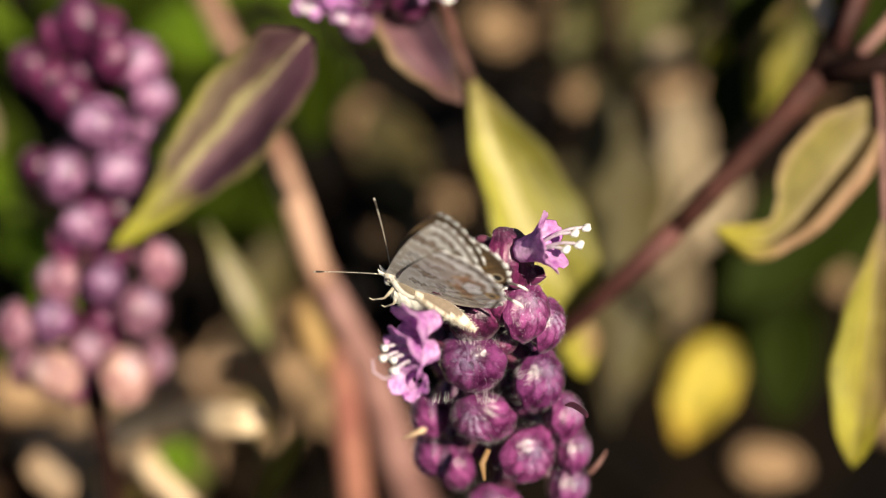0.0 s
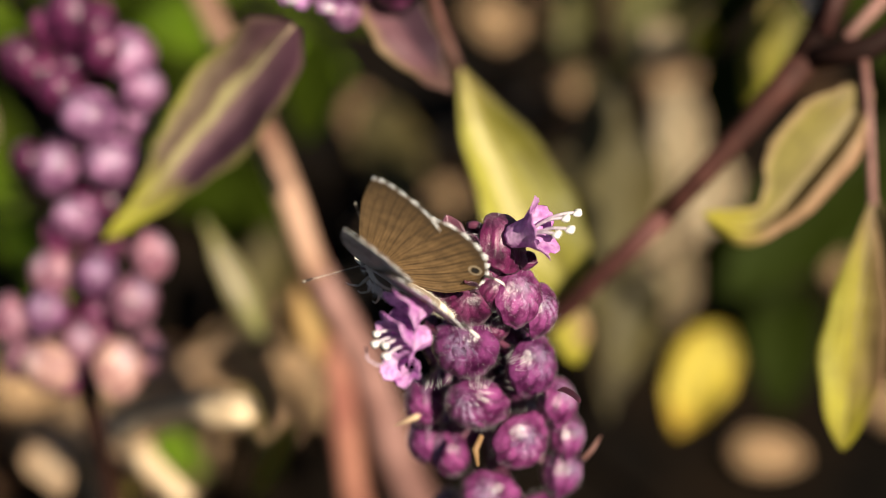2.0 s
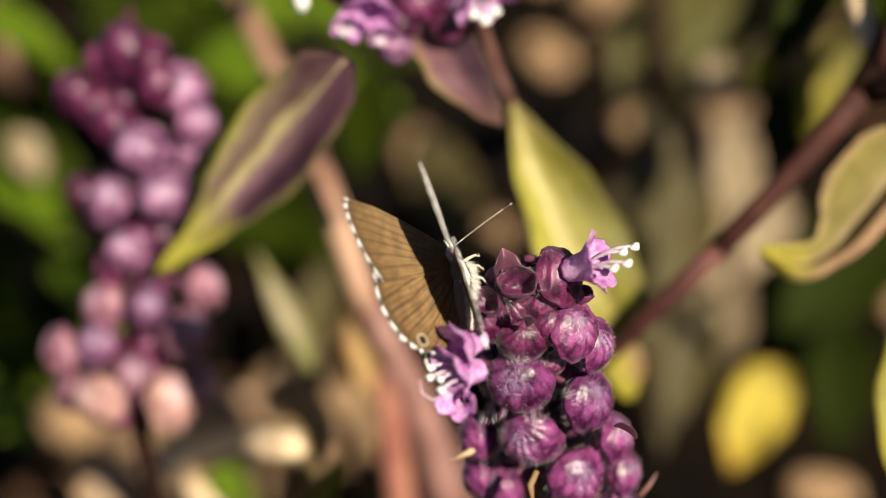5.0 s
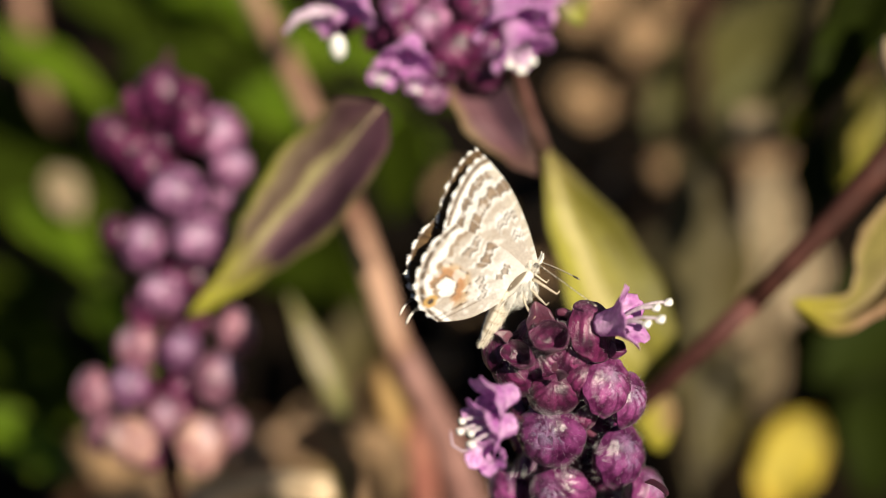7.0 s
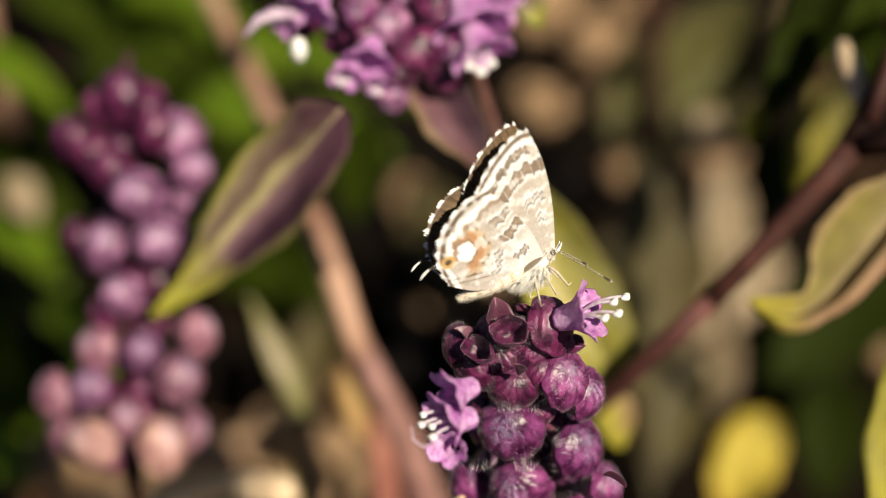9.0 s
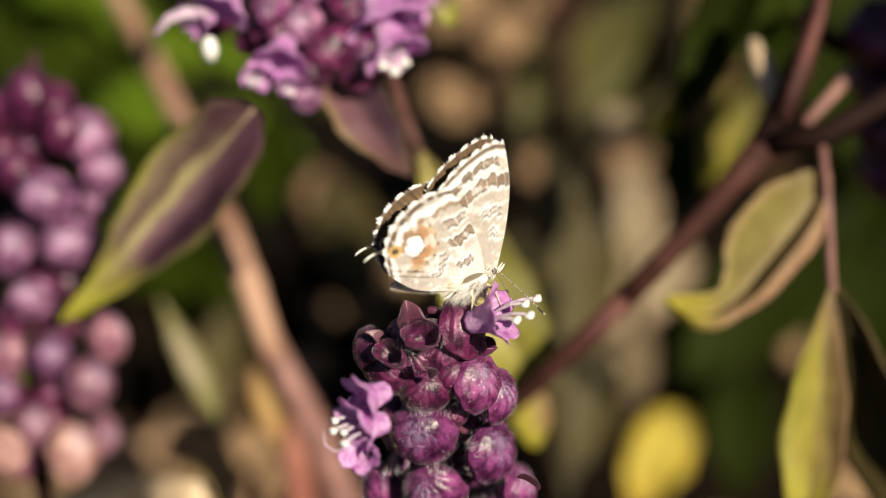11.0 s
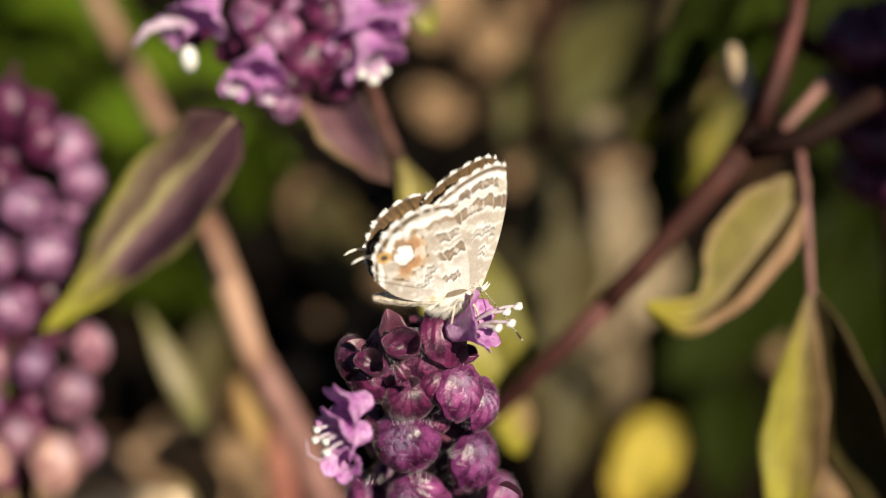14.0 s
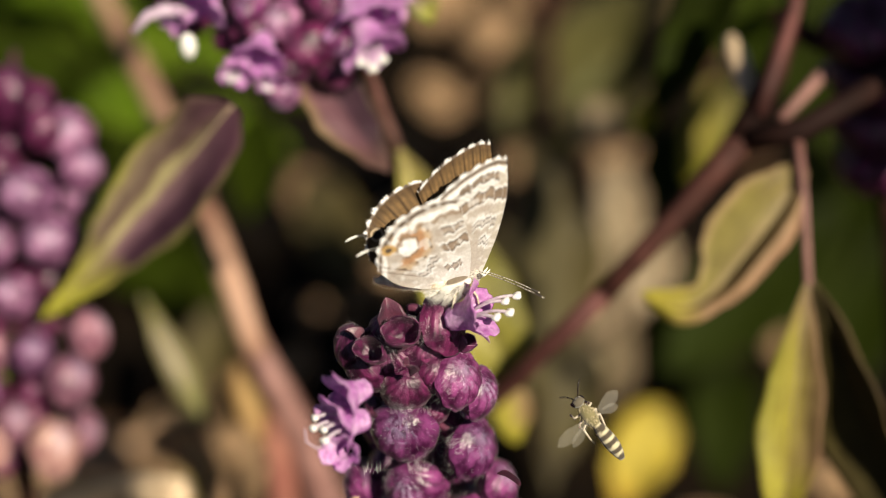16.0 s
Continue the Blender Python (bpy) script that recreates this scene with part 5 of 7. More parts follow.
leaf_on(old_plant, (0.03538, 0.11114, 0.06035), (0.02871, 0.09919, 0.05201), 0.00777, (0.10000, -0.36853, 0.86844), PALE_LEAF, "pale dry leaf", fold=0.25)
leaf_on(old_plant, (0.02163, 0.15198, 0.07509), (0.01110, 0.14100, 0.05942), 0.01148, (-0.50000, -0.65532, 0.45886), DIM_OLIVE_LEAF, "dull olive leaf", fold=0.25)
leaf_on(old_plant, (0.02264, 0.08894, 0.05480), (0.01655, 0.07490, 0.04347), 0.00731, (0.00000, -0.56516, 0.76196), DULL_LEAF, "withered leaf", fold=0.25)

green_plant = thing("green_plant", (0, 0, 0), "leafy green plant growing low over the soil", "plant", "", Matrix.Translation((-0.12111, 0.22075, 0.00000)))
add_stem(green_plant, [(-0.12111, 0.22075, -0.00400), (-0.10089, 0.16162, 0.05400), (-0.09991, 0.16076, 0.08764)], [0.002, 0.0018, 0.0012], BROWN_STEM)
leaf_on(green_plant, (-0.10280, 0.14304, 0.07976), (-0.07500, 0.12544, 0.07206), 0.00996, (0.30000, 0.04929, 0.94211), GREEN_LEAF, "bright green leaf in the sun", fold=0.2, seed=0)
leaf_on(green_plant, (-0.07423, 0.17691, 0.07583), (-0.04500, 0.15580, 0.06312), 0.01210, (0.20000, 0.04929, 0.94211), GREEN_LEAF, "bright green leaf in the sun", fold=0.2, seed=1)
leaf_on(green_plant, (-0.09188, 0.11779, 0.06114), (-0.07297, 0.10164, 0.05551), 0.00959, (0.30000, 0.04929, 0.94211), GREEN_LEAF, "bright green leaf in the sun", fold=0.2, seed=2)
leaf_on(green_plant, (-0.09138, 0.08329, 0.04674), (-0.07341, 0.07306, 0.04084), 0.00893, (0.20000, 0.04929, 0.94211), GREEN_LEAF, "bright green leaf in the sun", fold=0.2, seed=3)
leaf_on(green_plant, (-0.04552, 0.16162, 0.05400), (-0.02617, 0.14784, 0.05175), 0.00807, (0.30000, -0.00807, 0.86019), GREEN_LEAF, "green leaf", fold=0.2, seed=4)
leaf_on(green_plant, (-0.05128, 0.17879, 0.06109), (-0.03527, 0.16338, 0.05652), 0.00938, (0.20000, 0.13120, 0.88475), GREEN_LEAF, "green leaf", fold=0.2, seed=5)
# the darker leaves from here on carry painted shade in their green
leaf_on(green_plant, (-0.12345, 0.16162, 0.05400), (-0.08365, 0.14045, 0.04120), 0.02621, (-0.60000, -0.71268, 0.37695), HALF_SHADED_GREEN_LEAF, "broad green leaf, shade put into its colour", fold=0.2, seed=6)
leaf_on(green_plant, (-0.11330, 0.12673, 0.03903), (-0.07788, 0.10493, 0.02534), 0.02444, (-0.60000, -0.71268, 0.37695), HALF_SHADED_GREEN_LEAF, "broad green leaf, shade put into its colour", fold=0.2, seed=7)
leaf_on(green_plant, (-0.09970, 0.21090, 0.07207), (-0.05840, 0.18773, 0.05642), 0.02666, (-0.60000, -0.77004, 0.29503), HALF_SHADED_GREEN_LEAF, "broad green leaf, shade put into its colour", fold=0.2, seed=8)
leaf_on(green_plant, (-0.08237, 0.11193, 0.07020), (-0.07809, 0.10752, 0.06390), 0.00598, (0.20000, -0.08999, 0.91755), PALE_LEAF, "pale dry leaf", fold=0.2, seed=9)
leaf_on(green_plant, (-0.07151, 0.17920, 0.02680), (-0.03981, 0.15637, 0.01162), 0.02666, (-0.60000, -0.77004, 0.29503), HALF_SHADED_GREEN_LEAF, "broad green leaf, shade put into its colour", fold=0.2, seed=10)
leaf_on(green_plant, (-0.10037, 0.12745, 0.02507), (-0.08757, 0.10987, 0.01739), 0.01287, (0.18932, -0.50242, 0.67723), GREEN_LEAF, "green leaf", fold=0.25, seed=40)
leaf_on(green_plant, (-0.09047, 0.15608, 0.08572), (-0.07433, 0.13958, 0.07958), 0.00941, (0.29194, -0.62855, 0.49710), HALF_SHADED_GREEN_LEAF, "green leaf, shade put into its colour", fold=0.25, seed=41)
leaf_on(green_plant, (-0.09555, 0.19432, 0.05434), (-0.07243, 0.17861, 0.04934), 0.01194, (-0.24378, -0.63913, 0.48199), HALF_SHADED_GREEN_LEAF, "green leaf, shade put into its colour", fold=0.25, seed=42)
leaf_on(green_plant, (-0.09044, 0.16554, 0.08592), (-0.07729, 0.14375, 0.07223), 0.00987, (-0.47812, -0.66444, 0.44584), HALF_SHADED_GREEN_LEAF, "green leaf, shade put into its colour", fold=0.25, seed=43)
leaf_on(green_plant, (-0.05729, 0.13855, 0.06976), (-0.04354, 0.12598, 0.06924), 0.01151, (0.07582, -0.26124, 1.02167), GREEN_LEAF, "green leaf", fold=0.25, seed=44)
leaf_on(green_plant, (-0.11743, 0.17889, -0.00563), (-0.10582, 0.16216, -0.01209), 0.01442, (0.38332, -0.56409, 0.58915), HALF_SHADED_GREEN_LEAF, "green leaf, shade put into its colour", fold=0.25, seed=45)
leaf_on(green_plant, (-0.06037, 0.20568, 0.04827), (-0.04255, 0.19309, 0.04772), 0.01098, (-0.39969, -0.64034, 0.48026), HALF_SHADED_GREEN_LEAF, "green leaf, shade put into its colour", fold=0.25, seed=46)
leaf_on(green_plant, (-0.04619, 0.20621, 0.04184), (-0.02292, 0.19038, 0.03667), 0.01699, (0.33401, -0.29892, 0.96785), HALF_SHADED_GREEN_LEAF, "green leaf, shade put into its colour", fold=0.25, seed=47)
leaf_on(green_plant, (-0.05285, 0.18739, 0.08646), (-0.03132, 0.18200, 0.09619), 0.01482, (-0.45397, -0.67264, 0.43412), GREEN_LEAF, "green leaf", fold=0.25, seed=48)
leaf_on(green_plant, (-0.10471, 0.21124, 0.05240), (-0.07702, 0.19985, 0.05357), 0.01433, (0.02515, -0.28515, 0.98752), HALF_SHADED_GREEN_LEAF, "green leaf, shade put into its colour", fold=0.25, seed=49)
leaf_on(green_plant, (-0.04864, 0.22775, 0.06839), (-0.02896, 0.21671, 0.07004), 0.01361, (-0.04068, -0.27390, 1.00359), HALF_SHADED_GREEN_LEAF, "green leaf, shade put into its colour", fold=0.25, seed=50)
leaf_on(green_plant, (-0.10589, 0.23246, 0.07257), (-0.08006, 0.22589, 0.08062), 0.01749, (-0.03674, -0.53949, 0.62429), HALF_SHADED_GREEN_LEAF, "green leaf, shade put into its colour", fold=0.25, seed=51)
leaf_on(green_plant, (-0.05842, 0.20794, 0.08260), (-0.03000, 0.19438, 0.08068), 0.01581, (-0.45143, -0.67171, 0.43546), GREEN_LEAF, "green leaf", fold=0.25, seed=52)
leaf_on(green_plant, (-0.08445, 0.16525, 0.05938), (-0.05712, 0.15396, 0.06069), 0.01580, (-0.13308, -0.30618, 0.95749), HALF_SHADED_GREEN_LEAF, "green leaf, shade put into its colour", fold=0.25, seed=53)
leaf_on(green_plant, (-0.10052, 0.19950, 0.07775), (-0.07670, 0.18098, 0.06873), 0.01682, (0.19294, -0.37818, 0.85467), HALF_SHADED_GREEN_LEAF, "green leaf, shade put into its colour", fold=0.25, seed=54)
leaf_on(green_plant, (-0.07040, 0.19973, 0.04032), (-0.05972, 0.17964, 0.02907), 0.01094, (-0.28432, -0.65570, 0.45832), HALF_SHADED_GREEN_LEAF, "green leaf, shade put into its colour", fold=0.25, seed=55)
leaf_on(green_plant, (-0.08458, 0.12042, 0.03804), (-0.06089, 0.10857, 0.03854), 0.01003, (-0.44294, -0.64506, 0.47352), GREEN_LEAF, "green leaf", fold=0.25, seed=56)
leaf_on(green_plant, (-0.11044, 0.12844, 0.03220), (-0.08411, 0.12162, 0.03990), 0.01406, (0.03044, -0.29783, 0.96941), HALF_SHADED_GREEN_LEAF, "green leaf, shade put into its colour", fold=0.25, seed=57)
leaf_on(green_plant, (-0.12673, 0.14710, -0.00403), (-0.09725, 0.13823, 0.00073), 0.01472, (0.38785, -0.71455, 0.37428), HALF_SHADED_GREEN_LEAF, "green leaf, shade put into its colour", fold=0.25, seed=58)
leaf_on(green_plant, (-0.08044, 0.19873, 0.05695), (-0.06128, 0.18982, 0.06166), 0.01417, (-0.17176, -0.30940, 0.95289), HALF_SHADED_GREEN_LEAF, "green leaf, shade put into its colour", fold=0.25, seed=59)
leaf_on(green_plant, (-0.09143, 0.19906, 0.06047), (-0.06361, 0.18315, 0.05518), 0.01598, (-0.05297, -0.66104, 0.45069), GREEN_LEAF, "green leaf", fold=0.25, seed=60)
leaf_on(green_plant, (-0.08048, 0.19710, 0.03837), (-0.07084, 0.17798, 0.02849), 0.01363, (-0.11854, -0.60555, 0.52995), HALF_SHADED_GREEN_LEAF, "green leaf, shade put into its colour", fold=0.25, seed=61)
leaf_on(green_plant, (-0.09774, 0.17585, 0.04157), (-0.07729, 0.16701, 0.04637), 0.01192, (-0.37717, -0.60603, 0.52925), HALF_SHADED_GREEN_LEAF, "green leaf, shade put into its colour", fold=0.25, seed=62)
leaf_on(green_plant, (-0.07789, 0.22180, 0.03577), (-0.05363, 0.20602, 0.03067), 0.01636, (0.15411, -0.45214, 0.74903), HALF_SHADED_GREEN_LEAF, "green leaf, shade put into its colour", fold=0.25, seed=63)
leaf_on(green_plant, (-0.02516, 0.10285, 0.08695), (-0.02919, 0.10659, 0.06558), 0.00779, (0.20000, -0.55000, 0.78000), HALF_SHADED_GREEN_LEAF, "green leaf, shade put into its colour", fold=0.25, seed=66)
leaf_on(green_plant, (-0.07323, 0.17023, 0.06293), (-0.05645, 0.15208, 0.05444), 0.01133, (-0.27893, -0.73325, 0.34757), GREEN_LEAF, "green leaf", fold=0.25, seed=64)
leaf_on(green_plant, (-0.08880, 0.17295, 0.09649), (-0.06949, 0.16634, 0.10448), 0.01094, (0.03210, -0.36996, 0.86640), HALF_SHADED_GREEN_LEAF, "green leaf, shade put into its colour", fold=0.25, seed=65)

# the deep shade over this plant is put into its leaf colour
low_plant = thing("green_plant", (0, 0, 0), "green leafy plant, deep shade put into its leaf colour", "plant", "", Matrix.Translation((0.08149, 0.16411, 0.00000)))
add_stem(low_plant, [(0.08149, 0.16411, -0.00400), (0.06852, 0.13057, 0.04452), (0.06792, 0.13563, 0.06918)], [0.002, 0.0018, 0.0012], SHADE_DARK_STEM)
leaf_on(low_plant, (0.06607, 0.12610, 0.05557), (0.03519, 0.10250, 0.03930), 0.01811, (-0.60000, -0.77004, 0.29503), SHADED_GREEN_LEAF, "broad green leaf, shade put into its colour", fold=0.2, seed=20)
leaf_on(low_plant, (0.07426, 0.13880, 0.05628), (0.04762, 0.11869, 0.04499), 0.01880, (-0.60000, -0.77004, 0.29503), SHADED_GREEN_LEAF, "broad green leaf, shade put into its colour", fold=0.2, seed=21)
leaf_on(low_plant, (0.07809, 0.13222, 0.04687), (0.05869, 0.10599, 0.02685), 0.01880, (-0.50000, -0.77004, 0.29503), SHADED_GREEN_LEAF, "broad green leaf, shade put into its colour", fold=0.2, seed=22)
leaf_on(low_plant, (0.07251, 0.14022, 0.09317), (0.04836, 0.12173, 0.08420), 0.01133, (-0.60000, -0.77004, 0.29503), SHADED_GREEN_LEAF, "green leaf, shade put into its colour", fold=0.2, seed=23)
leaf_on(low_plant, (0.08453, 0.14621, 0.08430), (0.06185, 0.12493, 0.07133), 0.01359, (-0.60000, -0.68812, 0.23767), SHADED_GREEN_LEAF, "broad green leaf, shade put into its colour", fold=0.2, seed=24)
leaf_on(low_plant, (0.08264, 0.19275, 0.06096), (0.06241, 0.17636, 0.05500), 0.01391, (-0.34337, -0.76951, 0.29579), SHADED_GREEN_LEAF, "green leaf, shade put into its colour", fold=0.25, seed=80)
leaf_on(low_plant, (0.08112, 0.13573, -0.00325), (0.07926, 0.11858, -0.01031), 0.01528, (-0.06293, -0.56957, 0.58133), SHADED_GREEN_LEAF, "green leaf, shade put into its colour", fold=0.25, seed=81)
leaf_on(low_plant, (0.08929, 0.18781, 0.06532), (0.08688, 0.16874, 0.05553), 0.01212, (-0.69973, -0.53641, 0.62868), SHADED_GREEN_LEAF, "green leaf, shade put into its colour", fold=0.25, seed=82)
leaf_on(low_plant, (0.04946, 0.13822, 0.02645), (0.02981, 0.12385, 0.02336), 0.01472, (-0.43416, -0.65635, 0.45739), SHADED_GREEN_LEAF, "green leaf, shade put into its colour", fold=0.25, seed=83)
leaf_on(low_plant, (0.05515, 0.12002, 0.03985), (0.04054, 0.10807, 0.04022), 0.00958, (-0.39328, -0.78402, 0.27507), SHADED_GREEN_LEAF, "green leaf, shade put into its colour", fold=0.25, seed=84)
leaf_on(low_plant, (0.04893, 0.11946, 0.02902), (0.04667, 0.09883, 0.01698), 0.01169, (-0.25640, -0.52147, 0.65002), SHADED_GREEN_LEAF, "green leaf, shade put into its colour", fold=0.25, seed=85)
leaf_on(low_plant, (0.06882, 0.12380, 0.08580), (0.05521, 0.10618, 0.07807), 0.01162, (-0.56654, -0.60913, 0.52483), SHADED_GREEN_LEAF, "green leaf, shade put into its colour", fold=0.25, seed=86)
leaf_on(low_plant, (0.08699, 0.14419, 0.07548), (0.07643, 0.12517, 0.06576), 0.01370, (-0.28826, -0.52183, 0.64951), SHADED_GREEN_LEAF, "green leaf, shade put into its colour", fold=0.25, seed=87)
leaf_on(low_plant, (0.07223, 0.13415, 0.05931), (0.06413, 0.11388, 0.04780), 0.00927, (-0.60345, -0.75408, 0.31783), SHADED_GREEN_LEAF, "green leaf, shade put into its colour", fold=0.25, seed=88)
leaf_on(low_plant, (0.07080, 0.13247, 0.07073), (0.06504, 0.11601, 0.06467), 0.01039, (-0.13215, -0.67398, 0.43222), SHADED_GREEN_LEAF, "green leaf, shade put into its colour", fold=0.25, seed=89)
leaf_on(low_plant, (0.06059, 0.15493, 0.09270), (0.06161, 0.13786, 0.08576), 0.01296, (-0.19998, -0.54160, 0.62127), SHADED_GREEN_LEAF, "green leaf, shade put into its colour", fold=0.25, seed=90)
leaf_on(low_plant, (0.05209, 0.18179, 0.04260), (0.03975, 0.15894, 0.02740), 0.01605, (-0.69537, -0.67840, 0.42590), SHADED_GREEN_LEAF, "green leaf, shade put into its colour", fold=0.25, seed=91)
vs, fs = tube(arc((-0.09131, 0.11835, 0.00400), (-0.04642, 0.12275, 0.00600), (0, 0, 0.002), 10, 0.0012), 0.0016, 8)
tagged(new("twig", mesh_of("twig", vs, fs, TWIG)), "dry tan twig lying on the mulch", "twig", "dry twigs")
vs, fs = tube(arc((-0.07970, 0.10307, 0.00400), (-0.05922, 0.11981, 0.00600), (0, 0, 0.002), 10, 0.0012), 0.0016, 8)
tagged(new("twig", mesh_of("twig", vs, fs, TWIG)), "dry tan twig lying on the mulch", "twig", "dry twigs")
vs, fs = tube(arc((-0.06374, 0.10043, 0.00400), (-0.05293, 0.11835, 0.00600), (0, 0, 0.002), 10, 0.0012), 0.0016, 8)
tagged(new("twig", mesh_of("twig", vs, fs, TWIG)), "dry tan twig lying on the mulch", "twig", "dry twigs")
vs, fs = tube(arc((-0.07545, 0.11981, 0.00400), (-0.06949, 0.10043, 0.00600), (0, 0, 0.002), 10, 0.0012), 0.0016, 8)
tagged(new("twig", mesh_of("twig", vs, fs, TWIG)), "dry tan twig lying on the mulch", "twig", "dry twigs")
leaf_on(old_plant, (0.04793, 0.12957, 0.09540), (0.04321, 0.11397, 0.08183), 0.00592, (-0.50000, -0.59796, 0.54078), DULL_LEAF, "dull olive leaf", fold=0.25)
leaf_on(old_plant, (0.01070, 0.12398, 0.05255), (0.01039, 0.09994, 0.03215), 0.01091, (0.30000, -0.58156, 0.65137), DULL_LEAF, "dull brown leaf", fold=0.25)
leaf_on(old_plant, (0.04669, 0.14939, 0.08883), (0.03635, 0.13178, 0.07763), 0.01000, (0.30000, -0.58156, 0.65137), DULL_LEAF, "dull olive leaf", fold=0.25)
leaf_on(green_plant, (-0.05759, 0.08400, 0.03031), (-0.04388, 0.07507, 0.02627), 0.00677, (0.30000, -0.36853, 0.86844), GREEN_LEAF, "bright green leaf in the sun", fold=0.25)
leaf_on(green_plant, (-0.03879, 0.08743, 0.03521), (-0.03257, 0.07507, 0.02627), 0.00406, (0.30000, -0.42589, 0.78652), OLIVE_LEAF, "narrow yellow-green leaf", fold=0.25)
leaf_on(green_plant, (-0.07500, 0.10556, 0.04367), (-0.06310, 0.09364, 0.03537), 0.00616, (0.30000, -0.36853, 0.86844), GREEN_LEAF, "green leaf", fold=0.25)
leaf_on(green_plant, (-0.02297, 0.15398, 0.04308), (-0.01427, 0.13249, 0.02983), 0.01210, (0.20000, -0.56516, 0.76196), DULL_LEAF, "dull brown leaf", fold=0.25)
leaf_on(green_plant, (-0.03675, 0.12453, 0.03590), (-0.04189, 0.10599, 0.02685), 0.00752, (0.20000, -0.56516, 0.76196), DULL_LEAF, "dull brown leaf", fold=0.25)
# bleached twig and curled dry leaves in the sun
DRY = thing("dry_litter", (0, 0, 0), "bleached twig with curled tan dead leaves", "litter", "", Matrix.Translation((-0.04630, 0.06681, 0.00000)))
add_stem(DRY, [(-0.06283, 0.08009, 0.00000), (-0.05147, 0.05436, 0.05269), (-0.04425, 0.04464, 0.06529), (-0.03833, 0.03946, 0.07283), (-0.03085, 0.02855, 0.08438), (-0.02565, 0.02183, 0.09055)], [0.0019, 0.0022, 0.0024, 0.0018, 0.0018, 0.0015], BLEACHED, "twig", 12, "bleached twig")
add_stem(DRY, [(-0.04493, 0.04526, 0.06372), (-0.04060, 0.03790, 0.06589), (-0.03647, 0.03629, 0.06190)], [0.0019, 0.0014, 0.0011], BLEACHED, "side_twig", 10)
leaf_on(DRY, (-0.03052, 0.03146, 0.08859), (-0.02293, 0.02084, 0.08901), 0.00315, (0.20000, -0.55000, 0.80000), TAN_LEAF, "curled tan dead leaf", fold=0.5, lobe=0.5, sag=(0.00145, 0.00131, 0.00194), thick=0.0006)
leaf_on(DRY, (-0.05316, 0.05277, 0.05881), (-0.04164, 0.04011, 0.06599), 0.00570, (0.10000, -0.50000, 0.85000), BLEACHED_LEAF, "bleached dead leaf", fold=0.5, lobe=0.5, thick=0.0006)
leaf_on(DRY, (-0.05650, 0.04487, 0.06255), (-0.05077, 0.03468, 0.06488), 0.00557, (0.30000, -0.50000, 0.80000), BLEACHED_LEAF, "pale pinkish dead leaf", fold=0.5, lobe=0.5, thick=0.0006)
leaf_on(DRY, (-0.05139, 0.05304, 0.05143), (-0.04291, 0.03581, 0.06329), 0.00406, (0.20000, -0.50000, 0.80000), OLIVE_LEAF, "dry olive leaf", fold=0.4)
leaf_on(DRY, (-0.02071, 0.02147, 0.08922), (-0.02896, 0.03721, 0.06100), 0.00272, (0.20000, -0.50000, 0.80000), LIME_LEAF, "narrow yellow-green leaf", fold=0.4)
# pale leaves of the withered plant
leaf_on(old_plant, (0.02797, 0.13074, 0.08114), (0.01936, 0.13155, 0.06914), 0.00340, (0.20000, -0.50000, 0.80000), SAGE_LEAF, "pale grey-green leaf", fold=0.3, lobe=0.5)
leaf_on(old_plant, (0.01437, 0.16315, 0.05881), (0.00939, 0.16731, 0.04565), 0.00540, (0.20000, -0.50000, 0.80000), SAGE_LEAF, "small pale green leaf", fold=0.3, lobe=0.5)
leaf_on(old_plant, (0.02308, 0.16629, 0.06576), (0.01894, 0.17220, 0.05500), 0.00480, (0.20000, -0.50000, 0.80000), SAGE_LEAF, "small pale green leaf", fold=0.3, lobe=0.5)
leaf_on(old_plant, (0.02792, 0.09319, 0.05716), (0.02272, 0.09726, 0.03433), 0.00854, (0.20000, -0.60000, 0.72000), PALE_LEAF, "large pale dry leaf", fold=0.25, lobe=0.5)
leaf_on(old_plant, (0.03194, 0.14629, 0.08426), (0.01854, 0.14328, 0.05575), 0.01914, (0.30000, -0.50000, 0.80000), DIM_OLIVE_LEAF, "broad dull olive leaf", fold=0.2, lobe=0.5, seed=7)
leaf_on(old_plant, (0.02592, 0.11641, 0.08041), (0.02049, 0.11357, 0.07471), 0.00530, (0.20000, -0.50000, 0.80000), PALE_LEAF, "small pale dry leaf", fold=0.3, lobe=0.5)
leaf_on(old_plant, (0.02576, 0.11626, 0.07953), (0.01889, 0.12017, 0.07313), 0.00400, (0.20000, -0.50000, 0.80000), PALE_LEAF, "small pale dry leaf", fold=0.3, lobe=0.5)


# ---- butterfly ----
MM = 0.001


def smooth(x, lo, hi):
    t = np.clip((x - lo) / (hi - lo), 0, 1)
    return t * t * (3 - 2 * t)


def stripe(x, c, w, soft=0.35):
    return 1 - smooth(np.abs(x - c), w * (1 - soft) / 2, w * (1 + soft) / 2)


def lay(base, colour, amount):
    return base * (1 - amount[:, None]) + np.array(colour) * amount[:, None]


def curve(points, s):
    """A smooth curve through points at s in 0..1."""
    p = np.array(points, float)
    n = len(p) - 1
    x = np.clip(np.asarray(s) * n, 0, n - 1e-9)
    i = x.astype(int)
    f = (x - i)[:, None]
    g = lambda k: p[np.clip(k, 0, n)]
    a, b, c, d = g(i - 1), g(i), g(i + 1), g(i + 2)
    return 0.5 * (2 * b + (c - a) * f + (2 * a - 5 * b + 4 * c - d) * f ** 2 + (3 * b - a - 3 * c + d) * f ** 3)


